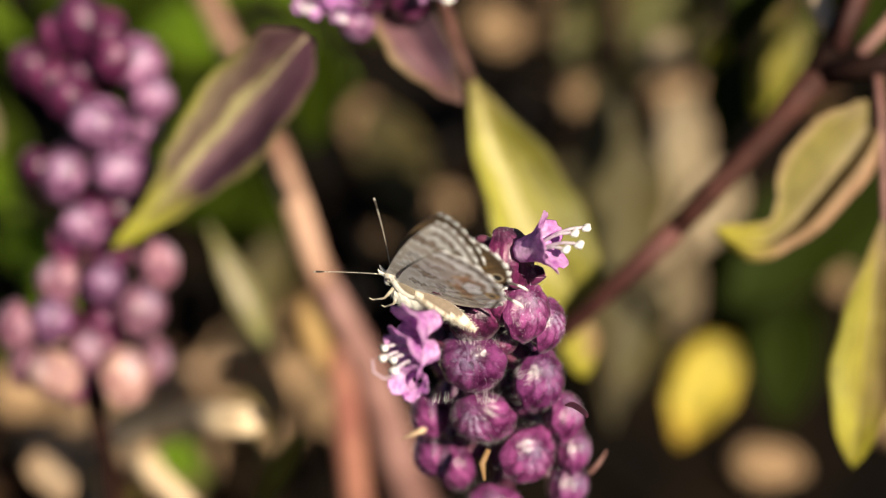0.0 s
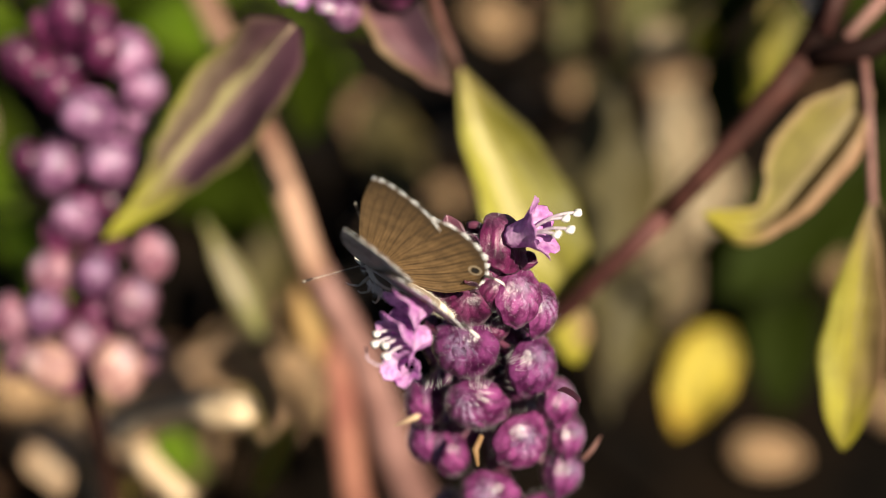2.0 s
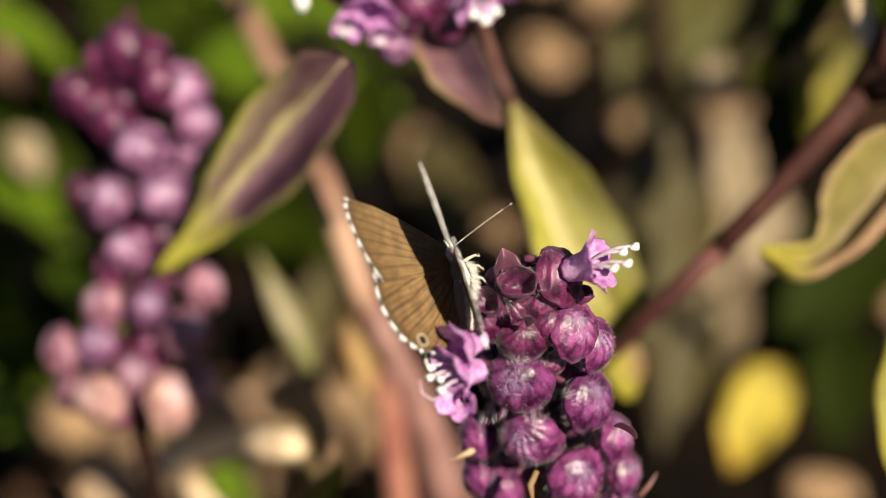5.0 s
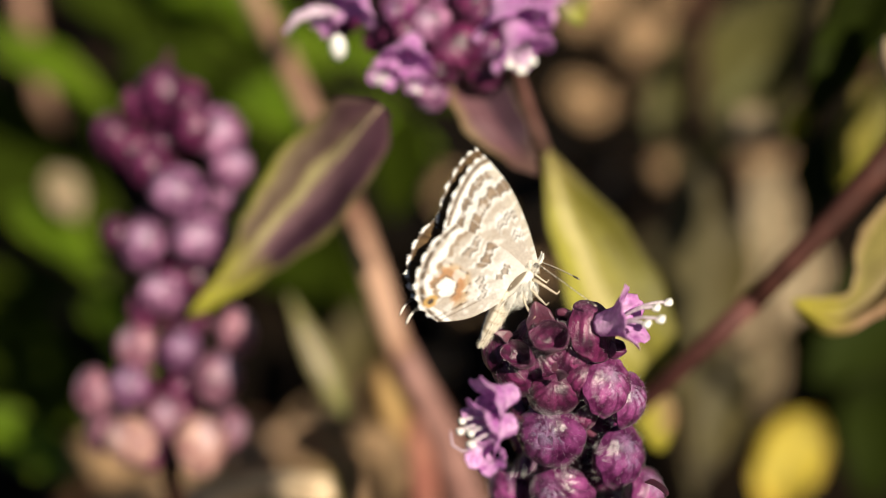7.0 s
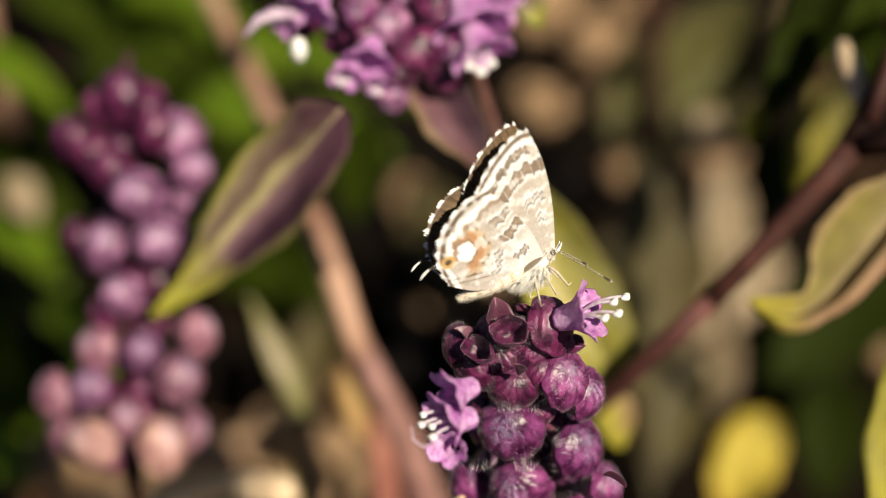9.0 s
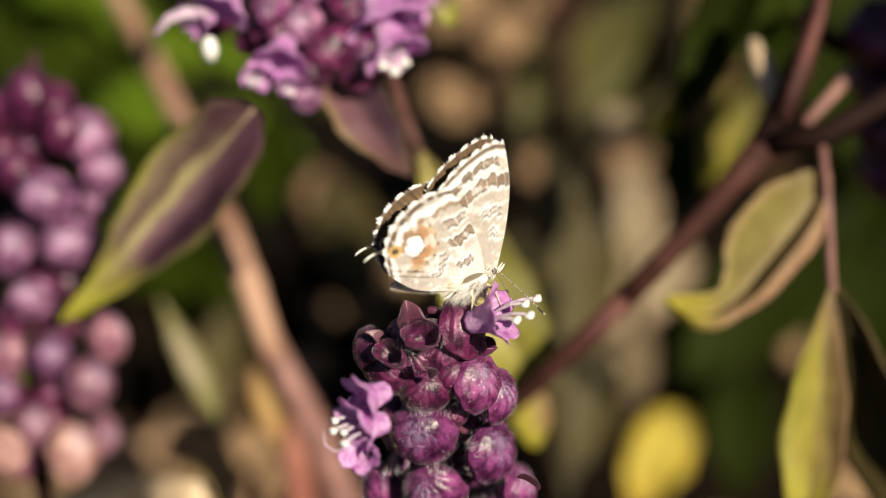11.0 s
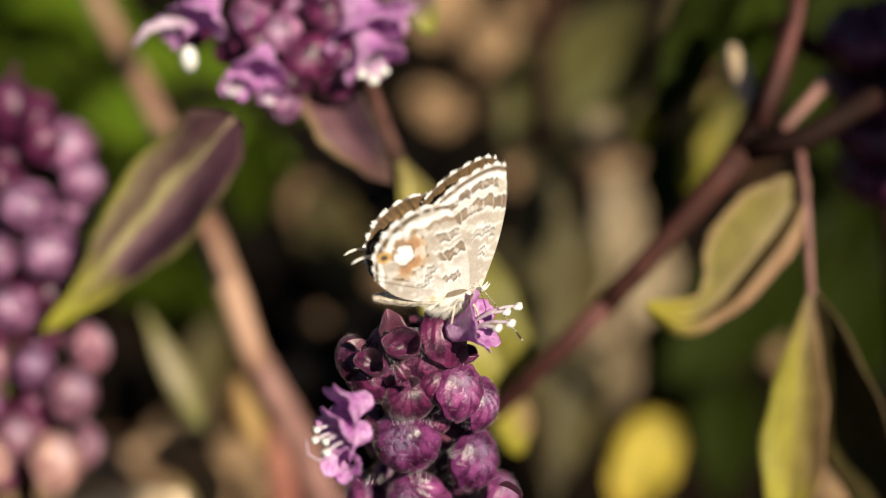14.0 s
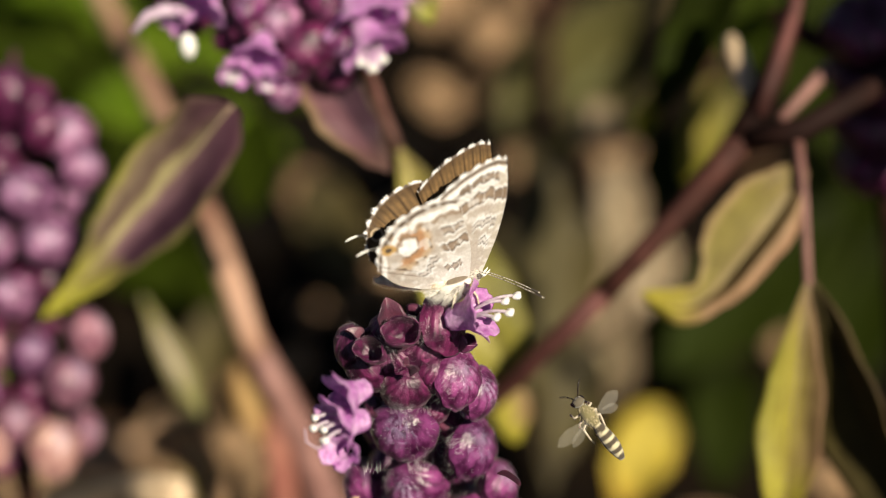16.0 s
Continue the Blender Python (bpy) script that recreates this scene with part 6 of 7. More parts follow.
FORE = dict(costa=[(1.1, -0.4), (2.3, 3.0), (3.05, 6.4), (3.08, 9.35)], inner=[(-0.3, 0), (-1.3, 2.4), (-2.1, 4.7), (-2.7, 6.85)],
            margin=[(3.08, 9.35), (2.1, 9.55), (0.5, 9.05), (-1.25, 8.1), (-2.7, 6.85)])
HIND = dict(costa=[(0.3, -0.3), (-0.1, 2.4), (-1.0, 5.0), (-2.2, 7.15)], inner=[(-0.3, -0.7), (-2.6, -0.7), (-5.2, 0.0), (-7.15, 1.6)],
            margin=[(-2.2, 7.15), (-4.2, 6.95), (-6.0, 5.95), (-7.0, 4.7), (-7.4, 3.3), (-7.15, 1.6)])
CREAM, WHITE, TAN, BROWN, ORANGE, DARK = (0.45, 0.395, 0.355), (0.84, 0.83, 0.84), (0.25, 0.175, 0.12), (0.095, 0.057, 0.036), (0.40, 0.175, 0.068), (0.036, 0.025, 0.02)


def patches(s, n, shift, seed):
    """Uneven cells between the veins: a number of their own for each, and a soft break at each vein."""
    k = np.floor(s * n + shift)
    val = np.abs(np.sin(k * 12.9898 + seed * 4.1) * 43758.5) % 1.0
    gap = np.abs(s * n + shift - np.round(s * n + shift))
    return val, 0.35 + 0.65 * smooth(gap, 0.0, 0.06)


def bar(c, w, s, gap, at, wide, lo, hi, tone, much):
    """A band of dull cells with a fine dark edge, lined with white on both sides."""
    reg = smooth(s, lo - 0.02, lo + 0.03) * (1 - smooth(s, hi - 0.03, hi + 0.02))
    c = lay(c, WHITE, 0.8 * stripe(w, at, wide + 0.05, 0.3) * reg)
    c = lay(c, tone, much * stripe(w, at, wide, 0.3) * reg * gap)
    for edge in (-0.45, 0.45):
        c = lay(c, DARK, 0.65 * stripe(w, at + edge * wide, 0.018, 0.8) * reg * gap)
    return c


def under_fore(r, s, a, b):
    cell, gap = patches(s, 7, 0.3, 1)
    w = r + 0.05 * (cell - 0.5) + 0.005 * np.cos(s * 2 * np.pi * 7 + 1.9) + 0.008 * np.sin(s * 31 + r * 20) + 0.004 * np.sin(s * 83 + r * 31)
    c = np.tile(np.array(CREAM), (len(r), 1))
    c = lay(c, (0.50, 0.45, 0.38), 0.6 * smooth(0.3 - s, 0, 0.25))
    c = bar(c, w, s, gap, 0.31, 0.05, 0.18, 0.42, TAN, 0.35)
    c = bar(c, w, s, gap, 0.47, 0.05, 0.14, 0.55, TAN, 0.45)
    c = bar(c, w, s, gap, 0.69, 0.085, 0.0, 1.0, TAN, 0.95)
    c = lay(c, BROWN, 0.5 * stripe(w, 0.69, 0.05, 0.6) * gap * smooth(cell, 0.3, 0.6))
    c = bar(c, w, s, gap, 0.825, 0.055, 0.16, 1.0, TAN, 0.9)
    c = lay(c, BROWN, 0.6 * stripe(w, 0.82, 0.03) * gap * smooth(s, 0.25, 0.6))
    c = lay(c, WHITE, 0.85 * stripe(w, 0.89, 0.05))
    c = lay(c, TAN, 0.7 * stripe(r, 0.92, 0.02))
    c = lay(c, BROWN, 0.9 * stripe(r, 0.94, 0.03, 0.5))
    return lay(c, DARK, 0.6 * stripe(r, 0.95, 0.018))


def under_hind(r, s, a, b):
    cell, gap = patches(s, 7, 0.1, 5)
    w = r + 0.055 * (cell - 0.5) + 0.006 * np.cos(s * 2 * np.pi * 7 + 0.6) + 0.010 * np.sin(s * 27 + r * 17) + 0.005 * np.sin(s * 71 + r * 37)
    c = np.tile(np.array(CREAM), (len(r), 1))
    c = lay(c, WHITE, 0.45 * (1 - smooth(r, 0.25, 0.62)))
    c = bar(c, w, s, gap, 0.30, 0.06, 0.20, 0.52, TAN, 0.75)
    c = bar(c, w, s, gap, 0.47, 0.05, 0.42, 0.80, TAN, 0.5)
    c = bar(c, w, s, gap, 0.52, 0.08, 0.0, 0.34, TAN, 0.95)
    c = bar(c, w, s, gap, 0.68, 0.07, 0.0, 0.24, TAN, 0.8)
    # rusty crescent on the body's side of a white blotch, then the tail spot
    th = np.arctan2(b - 3.4, a + 5.1)
    d = np.hypot(a + 5.1, (b - 3.4) * 0.9) * (1 + 0.05 * np.sin(5 * th) + 0.03 * np.sin(11 * th))
    open_end = smooth(th, -2.0, -1.5) * (1 - smooth(th, 2.4, 3.0))
    c = lay(c, (0.50, 0.36, 0.23), 0.9 * stripe(d, 1.25, 1.15, 0.5) * open_end)
    c = lay(c, ORANGE, 0.75 * stripe(d, 1.08, 0.6, 0.7) * open_end)
    c = lay(c, BROWN, 0.8 * stripe(d, 1.72, 0.18, 0.7) * open_end * smooth(np.sin(7 * th + 1), -0.5, 0.2))
    c = lay(c, BROWN, 0.7 * stripe(d, 0.80, 0.14, 0.7) * open_end)
    c = lay(c, WHITE, 1 - smooth(d, 0.62, 0.76))
    c = lay(c, WHITE, 0.85 * stripe(w, 0.875, 0.06))
    c = lay(c, TAN, 0.8 * stripe(w, 0.82, 0.04) * gap * smooth(0.75 - s, 0, 0.1))
    c = lay(c, BROWN, 0.9 * stripe(r, 0.93, 0.035, 0.5))
    c = lay(c, DARK, 0.6 * stripe(r, 0.945, 0.022))
    d3 = np.hypot((a + 6.55) * 0.8, b - 3.3)
    c = lay(c, (0.50, 0.30, 0.09), 0.95 * (1 - smooth(d3, 0.40, 0.55)))
    c = lay(c, DARK, 1 - smooth(d3, 0.16, 0.26))
    for low in (0.55, 0.95):
        c = lay(c, BROWN, 0.7 * stripe(b + 0.28 * a, low - 1.0, 0.09) * smooth(-a, 3.2, 4.4))
    return c


def upper(r, s, a, b, hind):
    c = np.tile(np.array((0.17, 0.10, 0.042)), (len(r), 1))
    c = lay(c, (0.26, 0.16, 0.075), 0.6 * stripe(r, 0.45, 0.5, 0.9))
    streak = 0.5 + 0.5 * np.sin(s * 120 + 3 * np.sin(r * 9))
    c = c * (0.78 + 0.34 * streak)[:, None]
    vein = np.max([stripe(s + 0.02 * np.sin(r * 5 + k), (k + 0.6) / 8, 0.018, 0.8) for k in range(8)], axis=0)
    c = lay(c, (0.05, 0.028, 0.012), 0.8 * vein * smooth(r, 0.1, 0.4))
    c = lay(c, (0.07, 0.04, 0.02), 0.6 * smooth(r, 0.86, 0.93))
    if hind:
        d = np.hypot(a + 6.5, b - 3.35)
        c = lay(c, (0.45, 0.36, 0.25), 0.9 * stripe(d, 0.42, 0.14))
        c = lay(c, (0.015, 0.012, 0.01), 1 - smooth(d, 0.25, 0.34))
    return c


def wing_mesh(shape, hind, side):
    """A wing in its own plane: x forward, z outward from the hinge, its upper side towards the other wing."""
    nr, ns = 100, 150
    r = np.repeat(np.linspace(0.0, 1.0, nr), ns)
    s = np.tile(np.linspace(0.0, 1.0, ns), nr)
    costa, inner = curve(shape["costa"], r), curve(shape["inner"], r)
    rim = curve(shape["margin"], s)
    p = (1 - s)[:, None] * costa + s[:, None] * inner
    p += r[:, None] ** 1.3 * (rim - ((1 - s)[:, None] * np.array(shape["costa"][-1]) + s[:, None] * np.array(shape["inner"][-1])))
    scallop = np.sin(s * 2 * np.pi * (8 if hind else 7))
    fringe = smooth(r, 0.955, 1.0)
    rough = np.array([noise.noise(Vector((x * 210, 3.0 + hind, 0))) + 0.6 * noise.noise(Vector((x * 75, 8.0 + hind, 0))) for x in s])
    p *= (1 + fringe * (0.008 * scallop + 0.034 * rough))[:, None]
    a, b = p[:, 0], p[:, 1]
    bow = 0.22 * np.sin(np.pi * np.clip(b / 9.5, 0, 1)) + 0.012 * np.cos(s * np.pi * 16) * r
    tuft = smooth(np.sin(s * 2 * np.pi * (8 if hind else 7)) + 0.9 * rough, -0.7, 0.1)
    fr = smooth(r, 0.962, 0.975)
    lo = (under_hind if hind else under_fore)(r, s, a, b)
    lo = lay(lo, WHITE, fr * (0.55 + 0.45 * tuft))
    lo = lay(lo, TAN, 0.45 * fr * (1 - tuft))
    blot = np.array([noise.noise(Vector((x * 0.9, z * 1.3, 5.0 * hind))) + 0.6 * noise.noise(Vector((x * 2.3, z * 2.9, 9.0))) for x, z in zip(a, b)])
    lo = lay(lo, TAN, 0.22 * smooth(blot, 0.12, 0.45) * (1 - fr) * smooth(r, 0.15, 0.4))
    lo = lay(lo, WHITE, 0.4 * smooth(-blot, 0.15, 0.45) * (1 - fr))
    up = upper(r, s, a, b, hind)
    up = up * (1 + 0.35 * np.clip(blot, -0.6, 0.6))[:, None]
    up = lay(up, WHITE, fr * (0.25 + 0.75 * tuft))
    up = lay(up, BROWN, 0.7 * fr * (1 - tuft))
    y = bow * side
    th = 0.03 * side
    verts = np.r_[np.c_[a, y - th, b], np.c_[a, y + th, b]] * MM
    tint = np.r_[up, lo]
    n = nr * ns
    i, j = np.meshgrid(np.arange(nr - 1), np.arange(ns - 1), indexing="ij")
    q = (i * ns + j).ravel()
    quad = np.c_[q, q + 1, q + ns + 1, q + ns]
    if side > 0:
        quad = quad[:, ::-1]
    back_q = quad[:, ::-1] + n
    edge = [(k, k + 1, k + 1 + n, k + n) for k in range((nr - 1) * ns, nr * ns - 1)]
    for k in range(nr - 1):
        edge += [(k * ns, (k + 1) * ns, (k + 1) * ns + n, k * ns + n), (k * ns + ns - 1, (k + 1) * ns + ns - 1, (k + 1) * ns + ns - 1 + n, k * ns + ns - 1 + n)]
    faces = [tuple(f) for f in quad] + [tuple(f) for f in back_q] + edge
    return mesh_of("wing", verts, faces, [WING, WING_LOW], tints=tint, slots=[0] * len(quad) + [1] * (len(back_q) + len(edge)))


def tinted(vf, f):
    vs, fs = vf
    return vs, fs, [f(Vector(v)) for v in vs]


def fur_mesh(points, count, length, width, tint, seed, mat=None):
    """Short lying hairs from points with normals."""
    rng = random.Random(seed)
    vs, fs = [], []
    for i in range(count):
        p, n = points[rng.randrange(len(points))]
        p, n = Vector(p), Vector(n).normalized()
        d = (n + Vector((-1.1, rng.uniform(-.5, .5), rng.uniform(-.5, .5)))).normalized()
        s = d.cross(n + Vector((0.01, 0.02, 0.03))).normalized() * width
        o = len(vs)
        vs += [p + s, p - s, p + n * width, p + d * length * rng.uniform(0.5, 1.2)]
        fs += [(o, o + 1, o + 3), (o + 1, o + 2, o + 3), (o + 2, o, o + 3)]
    return mesh_of("fur", vs, fs, mat or FUR, tints=[tint] * len(vs), smooth=False)


HINGE = (0.0, 0.12 * MM, 0.15 * MM)
butterfly = thing("butterfly", (0, 0, 0), "small tailed butterfly, brown above and cream marbled below", "butterfly")
vs, fs, ts = tinted(ball(1.35 * MM, 0.75 * MM, 0.75 * MM, 24, 16), lambda v: (0.16, 0.125, 0.09) if v.z > 0.4 * MM else (0.72, 0.68, 0.62))
part("thorax", mesh_of("thorax", vs, fs, FUR, tints=ts), butterfly, "", Matrix.Translation((-0.9 * MM, 0, -0.25 * MM)))
spots = []
for i in range(400):
    q = Vector((random.gauss(0, 1), random.gauss(0, 1), random.gauss(0, 1))).normalized()
    spots.append((Vector((q.x * 1.6 - 0.9, q.y * 0.85, q.z * 0.95 - 0.25)) * MM, q))
tagged(part("fur", fur_mesh([p for p in spots if p[1].z < 0.2 and p[0].x < 0.1 * MM], 2600, 0.9 * MM, 0.02 * MM, (0.78, 0.75, 0.70), 1), butterfly, "white silky fur"), kind="stuff")
spine = arc((0.3 * MM, 0, 0), (-5.4 * MM, 0, -0.1 * MM), (0, 0, 0.12 * MM), 30)
vs, fs = tube(spine, [MM * (0.62 * math.sin(math.pi * (0.18 + 0.72 * i / 30)) ** 0.8 + 0.05 + 0.02 * math.sin(i * 1.9)) * (1 - (i / 30) ** 5) ** 0.5 for i in range(31)], 18)
ts = [((0.20, 0.15, 0.11) if v.z > 0.47 * MM else ((0.74, 0.66, 0.55) if math.sin(v.x / MM * 7) > -0.5 else (0.50, 0.41, 0.30))) for v in vs]
abdomen = part("abdomen", mesh_of("abdomen", vs, fs, FUR, tints=ts), butterfly, "banded abdomen, dark above")
shell = [(v, v - spine[min(30, k // 18)]) for k, v in enumerate(vs[:18 * 30])]
tagged(part("fur", fur_mesh([p for p in shell if p[1].z < 0.25 * MM and p[1].length > 0.1 * MM], 1500, 0.32 * MM, 0.016 * MM, (0.72, 0.65, 0.55), 2), abdomen, "short cream fur"), kind="stuff")
head = part("head", mesh_of("head", *ball(0.5 * MM, 0.52 * MM, 0.5 * MM, 18, 12), FUR, tints=[(0.50, 0.45, 0.39)] * (2 + 18 * 11)), butterfly, "", Matrix.Translation((0.75 * MM, 0, -0.05 * MM)))
for sgn in (1, -1):
    part("eye", mesh_of("eye", *ball(0.21 * MM, 0.10 * MM, 0.24 * MM, 14, 10), EYE_GREY), head, "", Matrix.Translation((0.15 * MM, sgn * 0.48 * MM, 0.05 * MM)))
    pv, pf = tube(arc((0.4 * MM, sgn * 0.12 * MM, -0.2 * MM), (1.15 * MM, sgn * 0.2 * MM, 0.15 * MM), (0, 0, -0.1 * MM), 5), [0.13 * MM, 0.13 * MM, 0.12 * MM, 0.1 * MM, 0.07 * MM, 0.03 * MM], 6)
    part("palp", mesh_of("palp", pv, pf, FUR, tints=[(0.75, 0.72, 0.66)] * len(pv)), head)
spots = []
for i in range(200):
    q = Vector((random.gauss(0, 1), random.gauss(0, 1), random.gauss(0, 1))).normalized()
    spots.append((q * 0.5 * MM, q))
tagged(part("fur", fur_mesh([p for p in spots if p[1].x < 0.5 and abs(p[1].y) < 0.9], 700, 0.42 * MM, 0.016 * MM, (0.74, 0.70, 0.64), 6), head, "pale fur"), kind="stuff")
antennae = []
for sgn in (1, -1):
    line = arc((0, 0, 0), (5.6 * MM, 0, 0), (0, 0, 0.15 * MM), 48)
    vs, fs = tube(line, [MM * (0.036 + 0.046 * (i > 41) * math.sin(math.pi * min(1, (i - 41) / 7.5))) for i in range(49)], 7)
    ts = [((0.05, 0.04, 0.035) if (v.x > 4.75 * MM and v.x < 5.45 * MM) or math.sin(v.x / MM * 24) > 0.1 else (0.62, 0.56, 0.48)) for v in vs]
    antennae.append(part("antenna", mesh_of("antenna", vs, fs, FEELER, tints=ts), butterfly, "black and white ringed antenna"))
for sgn in (1, -1):
    for k, (x, fx) in enumerate(((0.0, 0.4), (-0.5, -0.7), (-1.0, -2.1))):
        knee = Vector((x + 0.55 * (fx - x), sgn * 1.35, -1.0)) * MM
        foot = Vector((fx, sgn * 1.1, -2.5)) * MM
        a = Vector((x, sgn * 0.5, -0.6)) * MM
        vs, fs = tube([a, a.lerp(knee, 0.5) + Vector((0, 0, 0.08 * MM)), knee, knee.lerp(foot, 0.6), foot, foot + Vector((0.3 * MM, 0, 0))], [0.14 * MM, 0.13 * MM, 0.09 * MM, 0.08 * MM, 0.06 * MM, 0.04 * MM], 7)
        part("leg", mesh_of("leg", vs, fs, LEG), butterfly)
wings = []
for sgn in (1, -1):
    for hind in (False, True):
        w = part("hindwing" if hind else "forewing", wing_mesh(HIND if hind else FORE, hind, sgn), butterfly,
                 "tailed hindwing, brown above, marbled below" if hind else "forewing with chequered white fringe")
        wings.append((w, sgn, hind))
        if hind:
            vs, fs = tube(arc((-7.3 * MM, 0, 3.35 * MM), (-8.9 * MM, 0.1 * sgn * MM, 3.0 * MM), (0, 0, 0.2 * MM), 10), [MM * q for q in (0.14, 0.13, 0.11, 0.09, 0.08, 0.08, 0.08, 0.09, 0.09, 0.07, 0.02)], 6)
            ts = [(0.03, 0.025, 0.02) if v.x > -8.0 * MM else (0.8, 0.78, 0.74) for v in vs]
            part("tail", mesh_of("tail", vs, fs, FUR, tints=ts), w, "thin black tail with a white tip")

# ---- wild bee ----
BM = 0.8 * MM
bee = thing("bee", (0, 0, 0), "small banded wild bee in flight", "bee")
part("thorax", mesh_of("thorax", *ball(1.25 * BM, 0.68 * BM, 0.66 * BM, 18, 12), FUR, tints=[(0.20, 0.17, 0.08)] * (2 + 18 * 11)), bee)
spots = []
for i in range(200):
    q = Vector((random.gauss(0, 1), random.gauss(0, 1), random.gauss(0, 1))).normalized()
    spots.append((Vector((q.x * 1.25, q.y * 0.68, q.z * 0.66)) * BM, q))
tagged(part("fur", fur_mesh(spots, 380, 0.4 * BM, 0.018 * BM, (0.6, 0.5, 0.32), 5), bee, "yellowish fur"), kind="stuff")
bh = part("head", mesh_of("head", *ball(0.45 * BM, 0.65 * BM, 0.55 * BM, 16, 10), FUR, tints=[(0.12, 0.1, 0.07)] * (2 + 16 * 9)), bee, "", Matrix.Translation((1.6 * BM, 0, 0)))
for sgn in (1, -1):
    part("eye", mesh_of("eye", *ball(0.28 * BM, 0.16 * BM, 0.4 * BM, 12, 8), EYE_BLACK), bh, "", Matrix.Translation((0.1 * BM, sgn * 0.55 * BM, 0)))
    vs, fs = tube(arc((0.3 * BM, sgn * 0.15 * BM, 0.2 * BM), (1.6 * BM, sgn * 1.3 * BM, 0.6 * BM), (0.2 * BM, 0, 0.2 * BM), 8), 0.055 * BM, 6)
    part("antenna", mesh_of("antenna", vs, fs, EYE_BLACK), bh)
spine = arc((-1.0 * BM, 0, 0), (-5.0 * BM, 0, -0.35 * BM), (0, 0, 0.2 * BM), 28)
vs, fs = tube(spine, [BM * (0.66 * math.sin(math.pi * (0.12 + 0.80 * i / 28)) ** 0.7 + 0.03) for i in range(29)], 16)
ts = [(0.55, 0.49, 0.33) if math.sin(-v.x / BM * 7.6) > 0.3 else (0.07, 0.052, 0.035) for v in vs]
part("abdomen", mesh_of("abdomen", vs, fs, FUR, tints=ts), bee, "black abdomen with pale bands")
for sgn in (1, -1):
    for x, fx in ((0.5, 0.9), (0.0, -0.5), (-0.4, -1.9)):
        vs, fs = tube([Vector(q) * BM for q in ((x, sgn * 0.45, -0.45), (x + 0.2 * (fx - x), sgn * 1.05, -0.55), (fx, sgn * 0.95, -1.2), (fx - 0.7, sgn * 0.8, -1.5))], [0.12 * BM, 0.12 * BM, 0.1 * BM, 0.05 * BM], 7)
        part("leg", mesh_of("leg", vs, fs, LEG), bee)
bee_wings = []
for sgn in (1, -1):
    for length, wd, back_by in ((3.6, 1.25, 0.6), (2.5, 0.9, 1.2)):
        vs, fs, us, _s, _l = blade((0, 0, 0), (-back_by * BM, sgn * length * BM, 0), wd * BM, (0, 0, 1), (0, 0, 0.1 * BM), 0.05, 0.01, 0.62, 0, 1, 14, 6, 0.012 * BM)
        w = part("wing", mesh_of("wing", vs, fs, CLEAR_WING, uvs=us), bee, "clear veined wing")
        bee_wings.append((w, sgn, back_by))


# ---- what moves ----
SPIKE_SWAY = [
    (0, -0.162, -0.216),
    (0.5, -0.662, 0.029),
    (1, -0.074, 0.115),
    (1.5, -0.280, 0.038),
    (2, -0.097, 0.009),
    (2.5, -0.234, -0.091),
    (3, -0.099, -0.259),
    (3.5, -0.154, 0.236),
    (5.8, -0.106, 0.135),
    (6, -0.172, 0.208),
    (6.5, -0.104, 0.145),
    (7, 0.010, 0.180),
    (7.5, 0.258, 0.206),
    (8, 0.180, 0.255),
    (8.5, 0.157, 0.079),
    (9, -0.197, 0.124),
    (9.5, -0.074, 0.097),
    (10, -0.392, 0.001),
    (10.2, -0.344, -0.087),
    (12.5, -0.082, -0.051),
    (13, -0.085, -0.029),
    (13.5, -0.189, 0.024),
    (14, -0.079, 0.017),
    (14.5, -0.001, 0.001),
    (15, -0.076, -0.013),
    (15.5, -0.096, -0.000),
    (16, -0.013, 0.069),
]
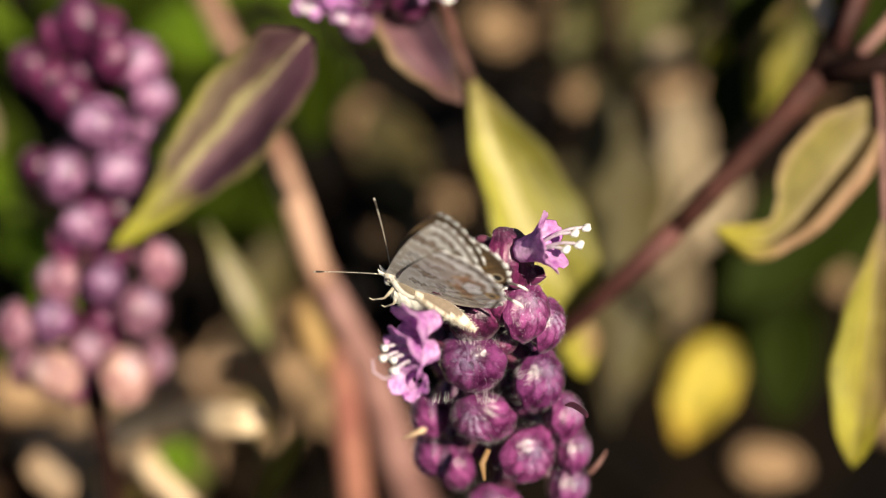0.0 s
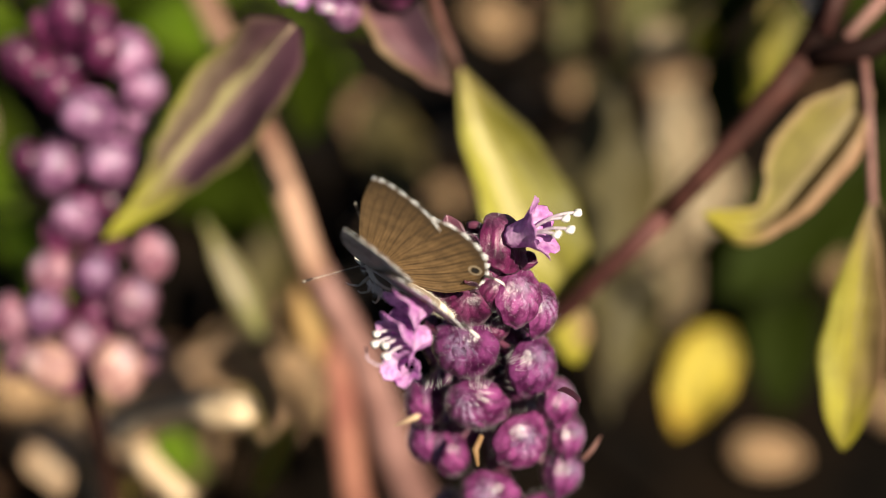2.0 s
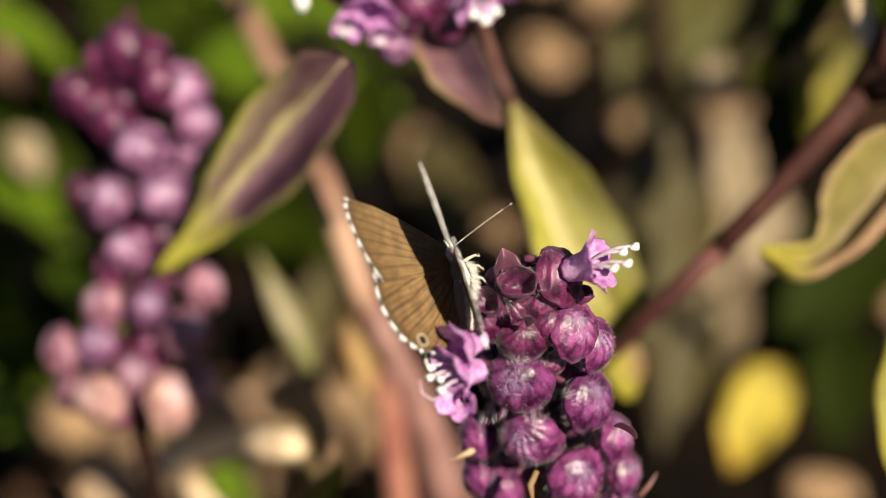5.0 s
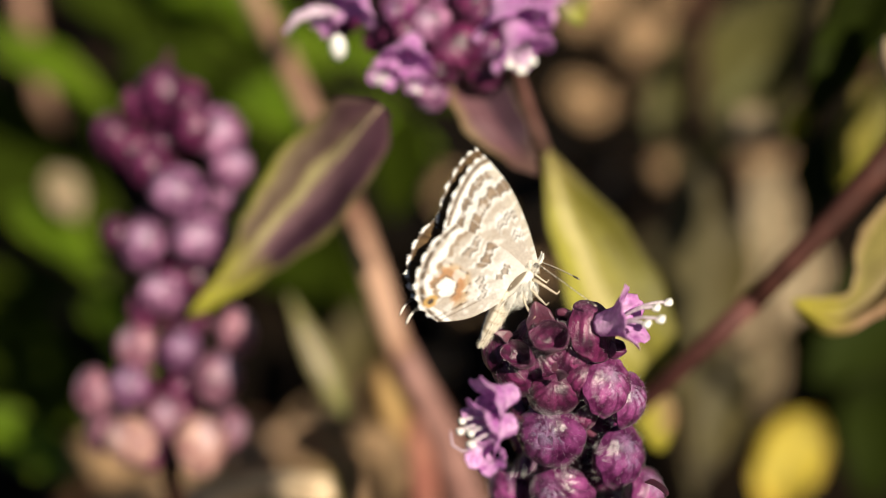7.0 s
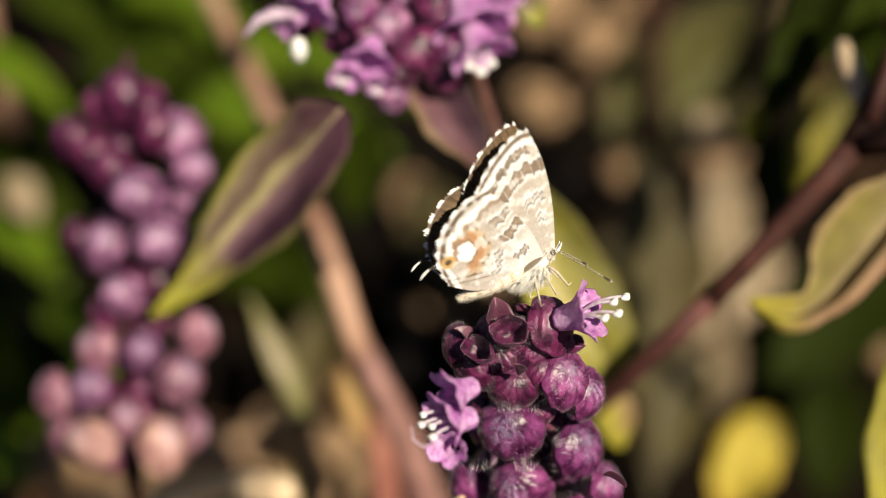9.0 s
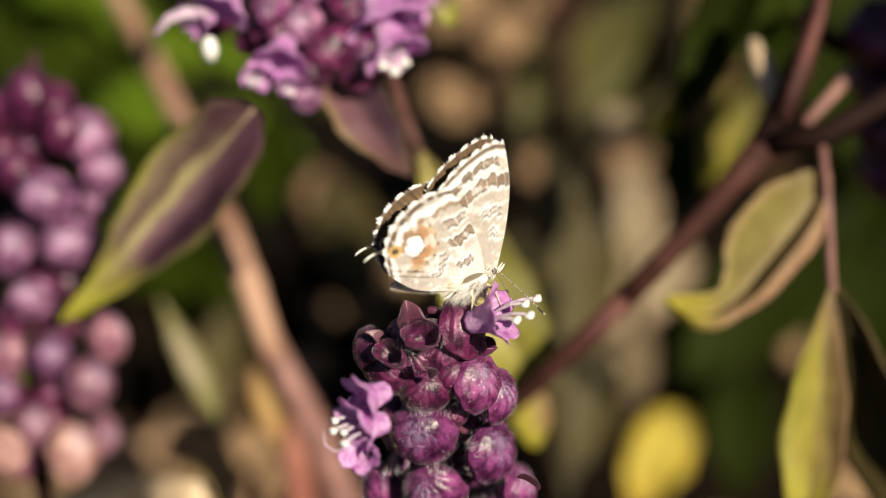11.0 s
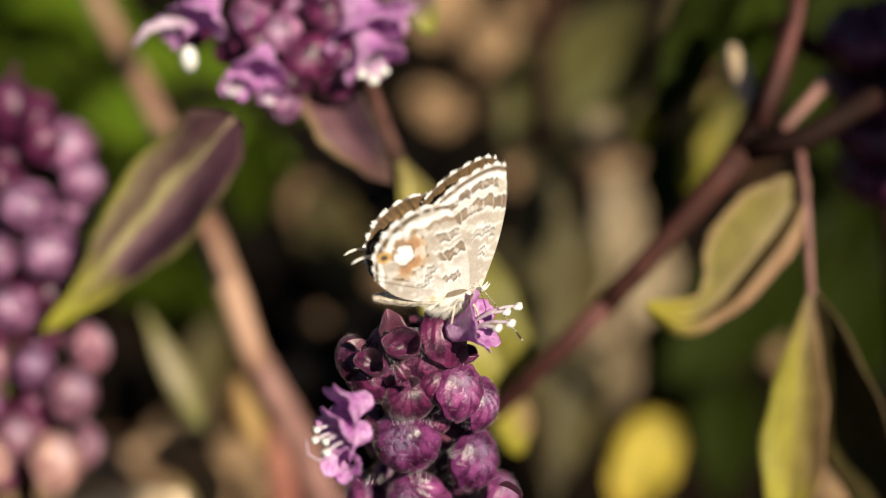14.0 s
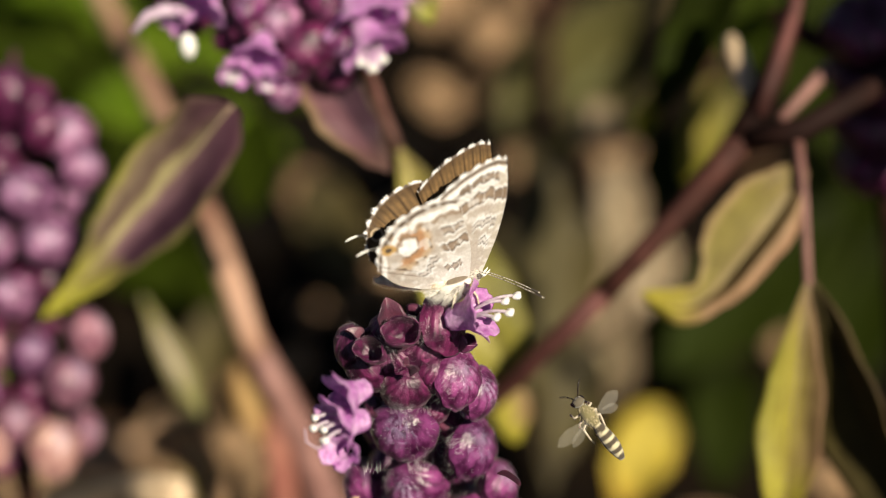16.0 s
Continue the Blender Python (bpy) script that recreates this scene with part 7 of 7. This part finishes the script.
# seconds, place (mm), turn (degrees), opening of the left and the right wings, forward swing of the forewings and of the hindwings (degrees)
BUTTERFLY = [
    (0, -8.30, -5.60, 131.10, -25.4, -37.9, -179.1, 1.0, 1.4, -0.4, 25.3),
    (0.5, -7.70, -5.50, 132.00, -20.1, -29.7, -188.0, 1.2, 1.6, -2.3, 24.0),
    (0.6, -7.70, -5.80, 131.80, -25.9, -33.7, -187.8, 10.0, 11.0, 5.1, 31.0),
    (0.9, -8.44, -5.53, 132.20, -31.8, -43.6, -171.2, 11.6, 12.3, 14.8, 23.6),
    (1, -8.43, -5.65, 131.28, -32.6, -45.6, -177.5, 10.1, 10.1, 14.9, 32.1),
    (1.3, -9.46, -6.16, 131.47, -46.6, -52.3, -164.5, 16.9, 16.8, 25.7, 37.1),
    (1.5, -8.52, -5.91, 131.36, -33.8, -45.0, -179.8, 8.9, 8.6, 16.0, 33.7),
    (2, -8.88, -6.25, 131.22, -31.6, -41.3, -184.0, 15.1, 14.9, 19.9, 23.9),
    (2.5, -8.78, -6.09, 131.59, -31.2, -39.0, -188.1, 13.4, 12.9, 20.5, 22.6),
    (3.5, -7.97, -6.53, 130.66, -23.9, -29.6, -197.2, 14.7, 15.0, 15.1, 20.2),
    (3.7, -7.97, -6.53, 130.66, -23.9, -29.6, -197.2, 14.7, 15.0, 15.1, 20.2),
    (4.2, -7.77, -6.08, 131.18, -26.3, -30.7, -206.7, 15.6, 16.0, 14.6, 19.1),
    (4.7, -7.27, -4.95, 132.48, -32.4, -33.6, -230.4, 17.9, 18.3, 13.3, 16.3),
    (5.2, -6.70, -3.67, 133.95, -39.2, -36.8, -257.4, 20.6, 20.9, 11.9, 13.1),
    (5.5, -6.42, -3.03, 134.69, -42.6, -38.4, -270.8, 21.9, 22.2, 11.2, 11.5),
    (5.8, -6.30, -2.77, 134.99, -44.0, -39.1, -276.4, 22.4, 22.7, 10.9, 10.9),
    (6, -6.17, -3.27, 135.68, -49.2, -41.5, -276.2, 21.6, 21.3, 10.8, 9.8),
    (6.2, -6.13, -2.53, 135.35, -49.5, -43.6, -288.5, 15.4, 15.4, 2.4, 5.2),
    (6.5, -5.08, -3.06, 136.52, -33.8, -46.0, -310.4, 10.2, 9.9, 6.7, 7.1),
    (7, -4.17, -2.28, 135.70, -15.7, -37.7, -328.3, 4.6, 4.5, 6.8, 9.5),
    (7.5, -1.94, -2.55, 135.05, 20.9, -35.7, -346.3, 2.8, 2.5, 11.3, 13.3),
    (8, -1.27, -2.14, 135.62, -28.1, -21.9, -327.0, 8.3, 8.2, 5.8, 13.8),
    (8.5, -0.09, -1.56, 134.75, -22.8, -23.2, -330.0, 6.8, 6.6, 8.9, 14.6),
    (9, -0.25, -1.68, 136.52, -21.3, -25.2, -329.1, 8.0, 7.6, 6.8, 11.7),
    (9.5, 0.88, -1.62, 135.74, -15.1, -22.7, -336.2, 6.2, 8.2, 5.7, 12.6),
    (10, 1.14, -1.10, 135.35, -22.1, -16.4, -331.6, 7.1, 6.5, 7.3, 12.6),
    (12.5, 1.80, -2.30, 134.88, -15.8, -5.0, -336.6, 4.5, 4.8, 8.6, 11.4),
    (14.5, 1.83, -2.23, 134.80, -13.8, -4.2, -339.1, 4.9, 4.9, 6.7, 12.0),
    (15.9, 1.83, -2.23, 134.80, -13.8, -4.2, -339.1, 4.9, 4.9, 6.7, 12.0),
    (16, 2.04, -2.21, 134.92, -9.2, -5.4, -337.9, 8.6, 8.9, 5.0, 13.1),
]
# seconds, pitch and spread of the left and of the right antenna (degrees)
ANTENNAE = [
    (0, 41, 12, -25, -36),
    (0.5, 25, 22, -31, -24),
    (1, -11, 50, -35, -10),
    (1.5, 11, 46, -33, -16),
    (2, -7, 48, -39, -20),
    (2.5, -3, 52, -43, -14),
    (3.5, -13, 48, 19, -44),
    (5.8, 71, 88, 31, -76),
    (6, 61, 52, 79, -88),
    (6.5, 57, 50, 53, -64),
    (7, 67, 58, 49, -78),
    (7.5, 71, 34, -27, -64),
    (8, 47, 32, 45, -66),
    (8.5, 47, 74, 17, -88),
    (9, 51, 54, 33, -70),
    (12.5, 45, 70, 35, -78),
    (14.5, 43, 62, 31, -72),
    (16, 37, -6, 11, -56),
]
# seconds, lift and sideways turn of the abdomen (degrees)
ABDOMEN = [
    (0, 24, -18),
    (0.5, 24, -16),
    (2.5, 18, 1),
    (3.5, 28, -8),
    (5.8, 0, -9),
    (6, 1, -5),
    (6.5, -14, -2),
    (7, -21, -10),
    (7.5, -1, 10),
    (8, 4, -1),
    (8.5, 15, -7),
    (9, 14, -7),
    (9.5, 16, -7),
    (10, 21, -11),
    (12.5, 14, -13),
    (14.5, 12, -13),
    (16, 15, -15),
]
BEE = [
    (0.00, 0.01973, -0.02020, 0.10479, -24.0, -48.0, 155.8),
    (15.40, 0.01973, -0.02020, 0.10479, -24.0, -48.0, 155.8),
    (15.60, 0.01560, -0.01553, 0.11151, -23.9, -47.9, 155.8),
    (15.70, 0.01053, -0.01179, 0.11859, -34.8, -34.7, 169.0),
    (15.80, 0.00609, -0.00911, 0.12588, -15.7, -27.9, 166.2),
    (15.90, 0.00487, -0.00616, 0.12660, -0.3, -61.1, 130.1),
    (16.00, 0.01092, -0.00910, 0.12770, -28.9, -43.2, 150.0),
]


def motions():
    walk(main_spike, [(t, Matrix.Translation(SPIKE_FOOT) @ pose(0, 0, 0, rx, ry, 0) @ SPIKE_LEAN) for t, rx, ry in SPIKE_SWAY])
    walk(butterfly, [(t, pose(x * MM, y * MM, z * MM, rx, ry, rz)) for t, x, y, z, rx, ry, rz, _l, _r, _s, _h in BUTTERFLY])
    for w, sgn, hind in wings:
        rows = []
        for t, _x, _y, _z, _rx, _ry, _rz, left, right, swing, spread in BUTTERFLY:
            turn = (left if sgn > 0 else right) + (2.0 if hind else 0.0)
            rows.append((t, pose(HINGE[0], sgn * (HINGE[1] + (0.12 * MM if hind else 0)), HINGE[2], -sgn * turn) @ pose(0, 0, 0, 0, spread if hind else swing, 0)))
        walk(w, rows)
    for ob, sgn in zip(antennae, (1, -1)):
        walk(ob, [(row[0], pose(1.0 * MM, sgn * 0.2 * MM, 0.25 * MM, 0, *row[1 if sgn > 0 else 3:][:2])) for row in ANTENNAE])
    walk(abdomen, [(t, pose(-1.4 * MM, 0, -0.05 * MM, 0, q, side)) for t, q, side in ABDOMEN])
    walk(bee, [(t, pose(x, y, z, rx, ry, rz)) for t, x, y, z, rx, ry, rz in BEE])
    for w, sgn, back_by in bee_wings:
        at = (0.2 * BM - 0.35 * back_by * BM, sgn * 0.5 * BM, 0.45 * BM)
        rows = [(0.0, pose(*at, 0, 0, 0)), (15.5, pose(*at, 0, 0, 0))]
        rows += [(15.6 + k / 30, pose(*at, sgn * (35 if k % 2 else -22), 0, sgn * (6 if k % 2 else -4))) for k in range(13)]
        walk(w, rows)


motions()
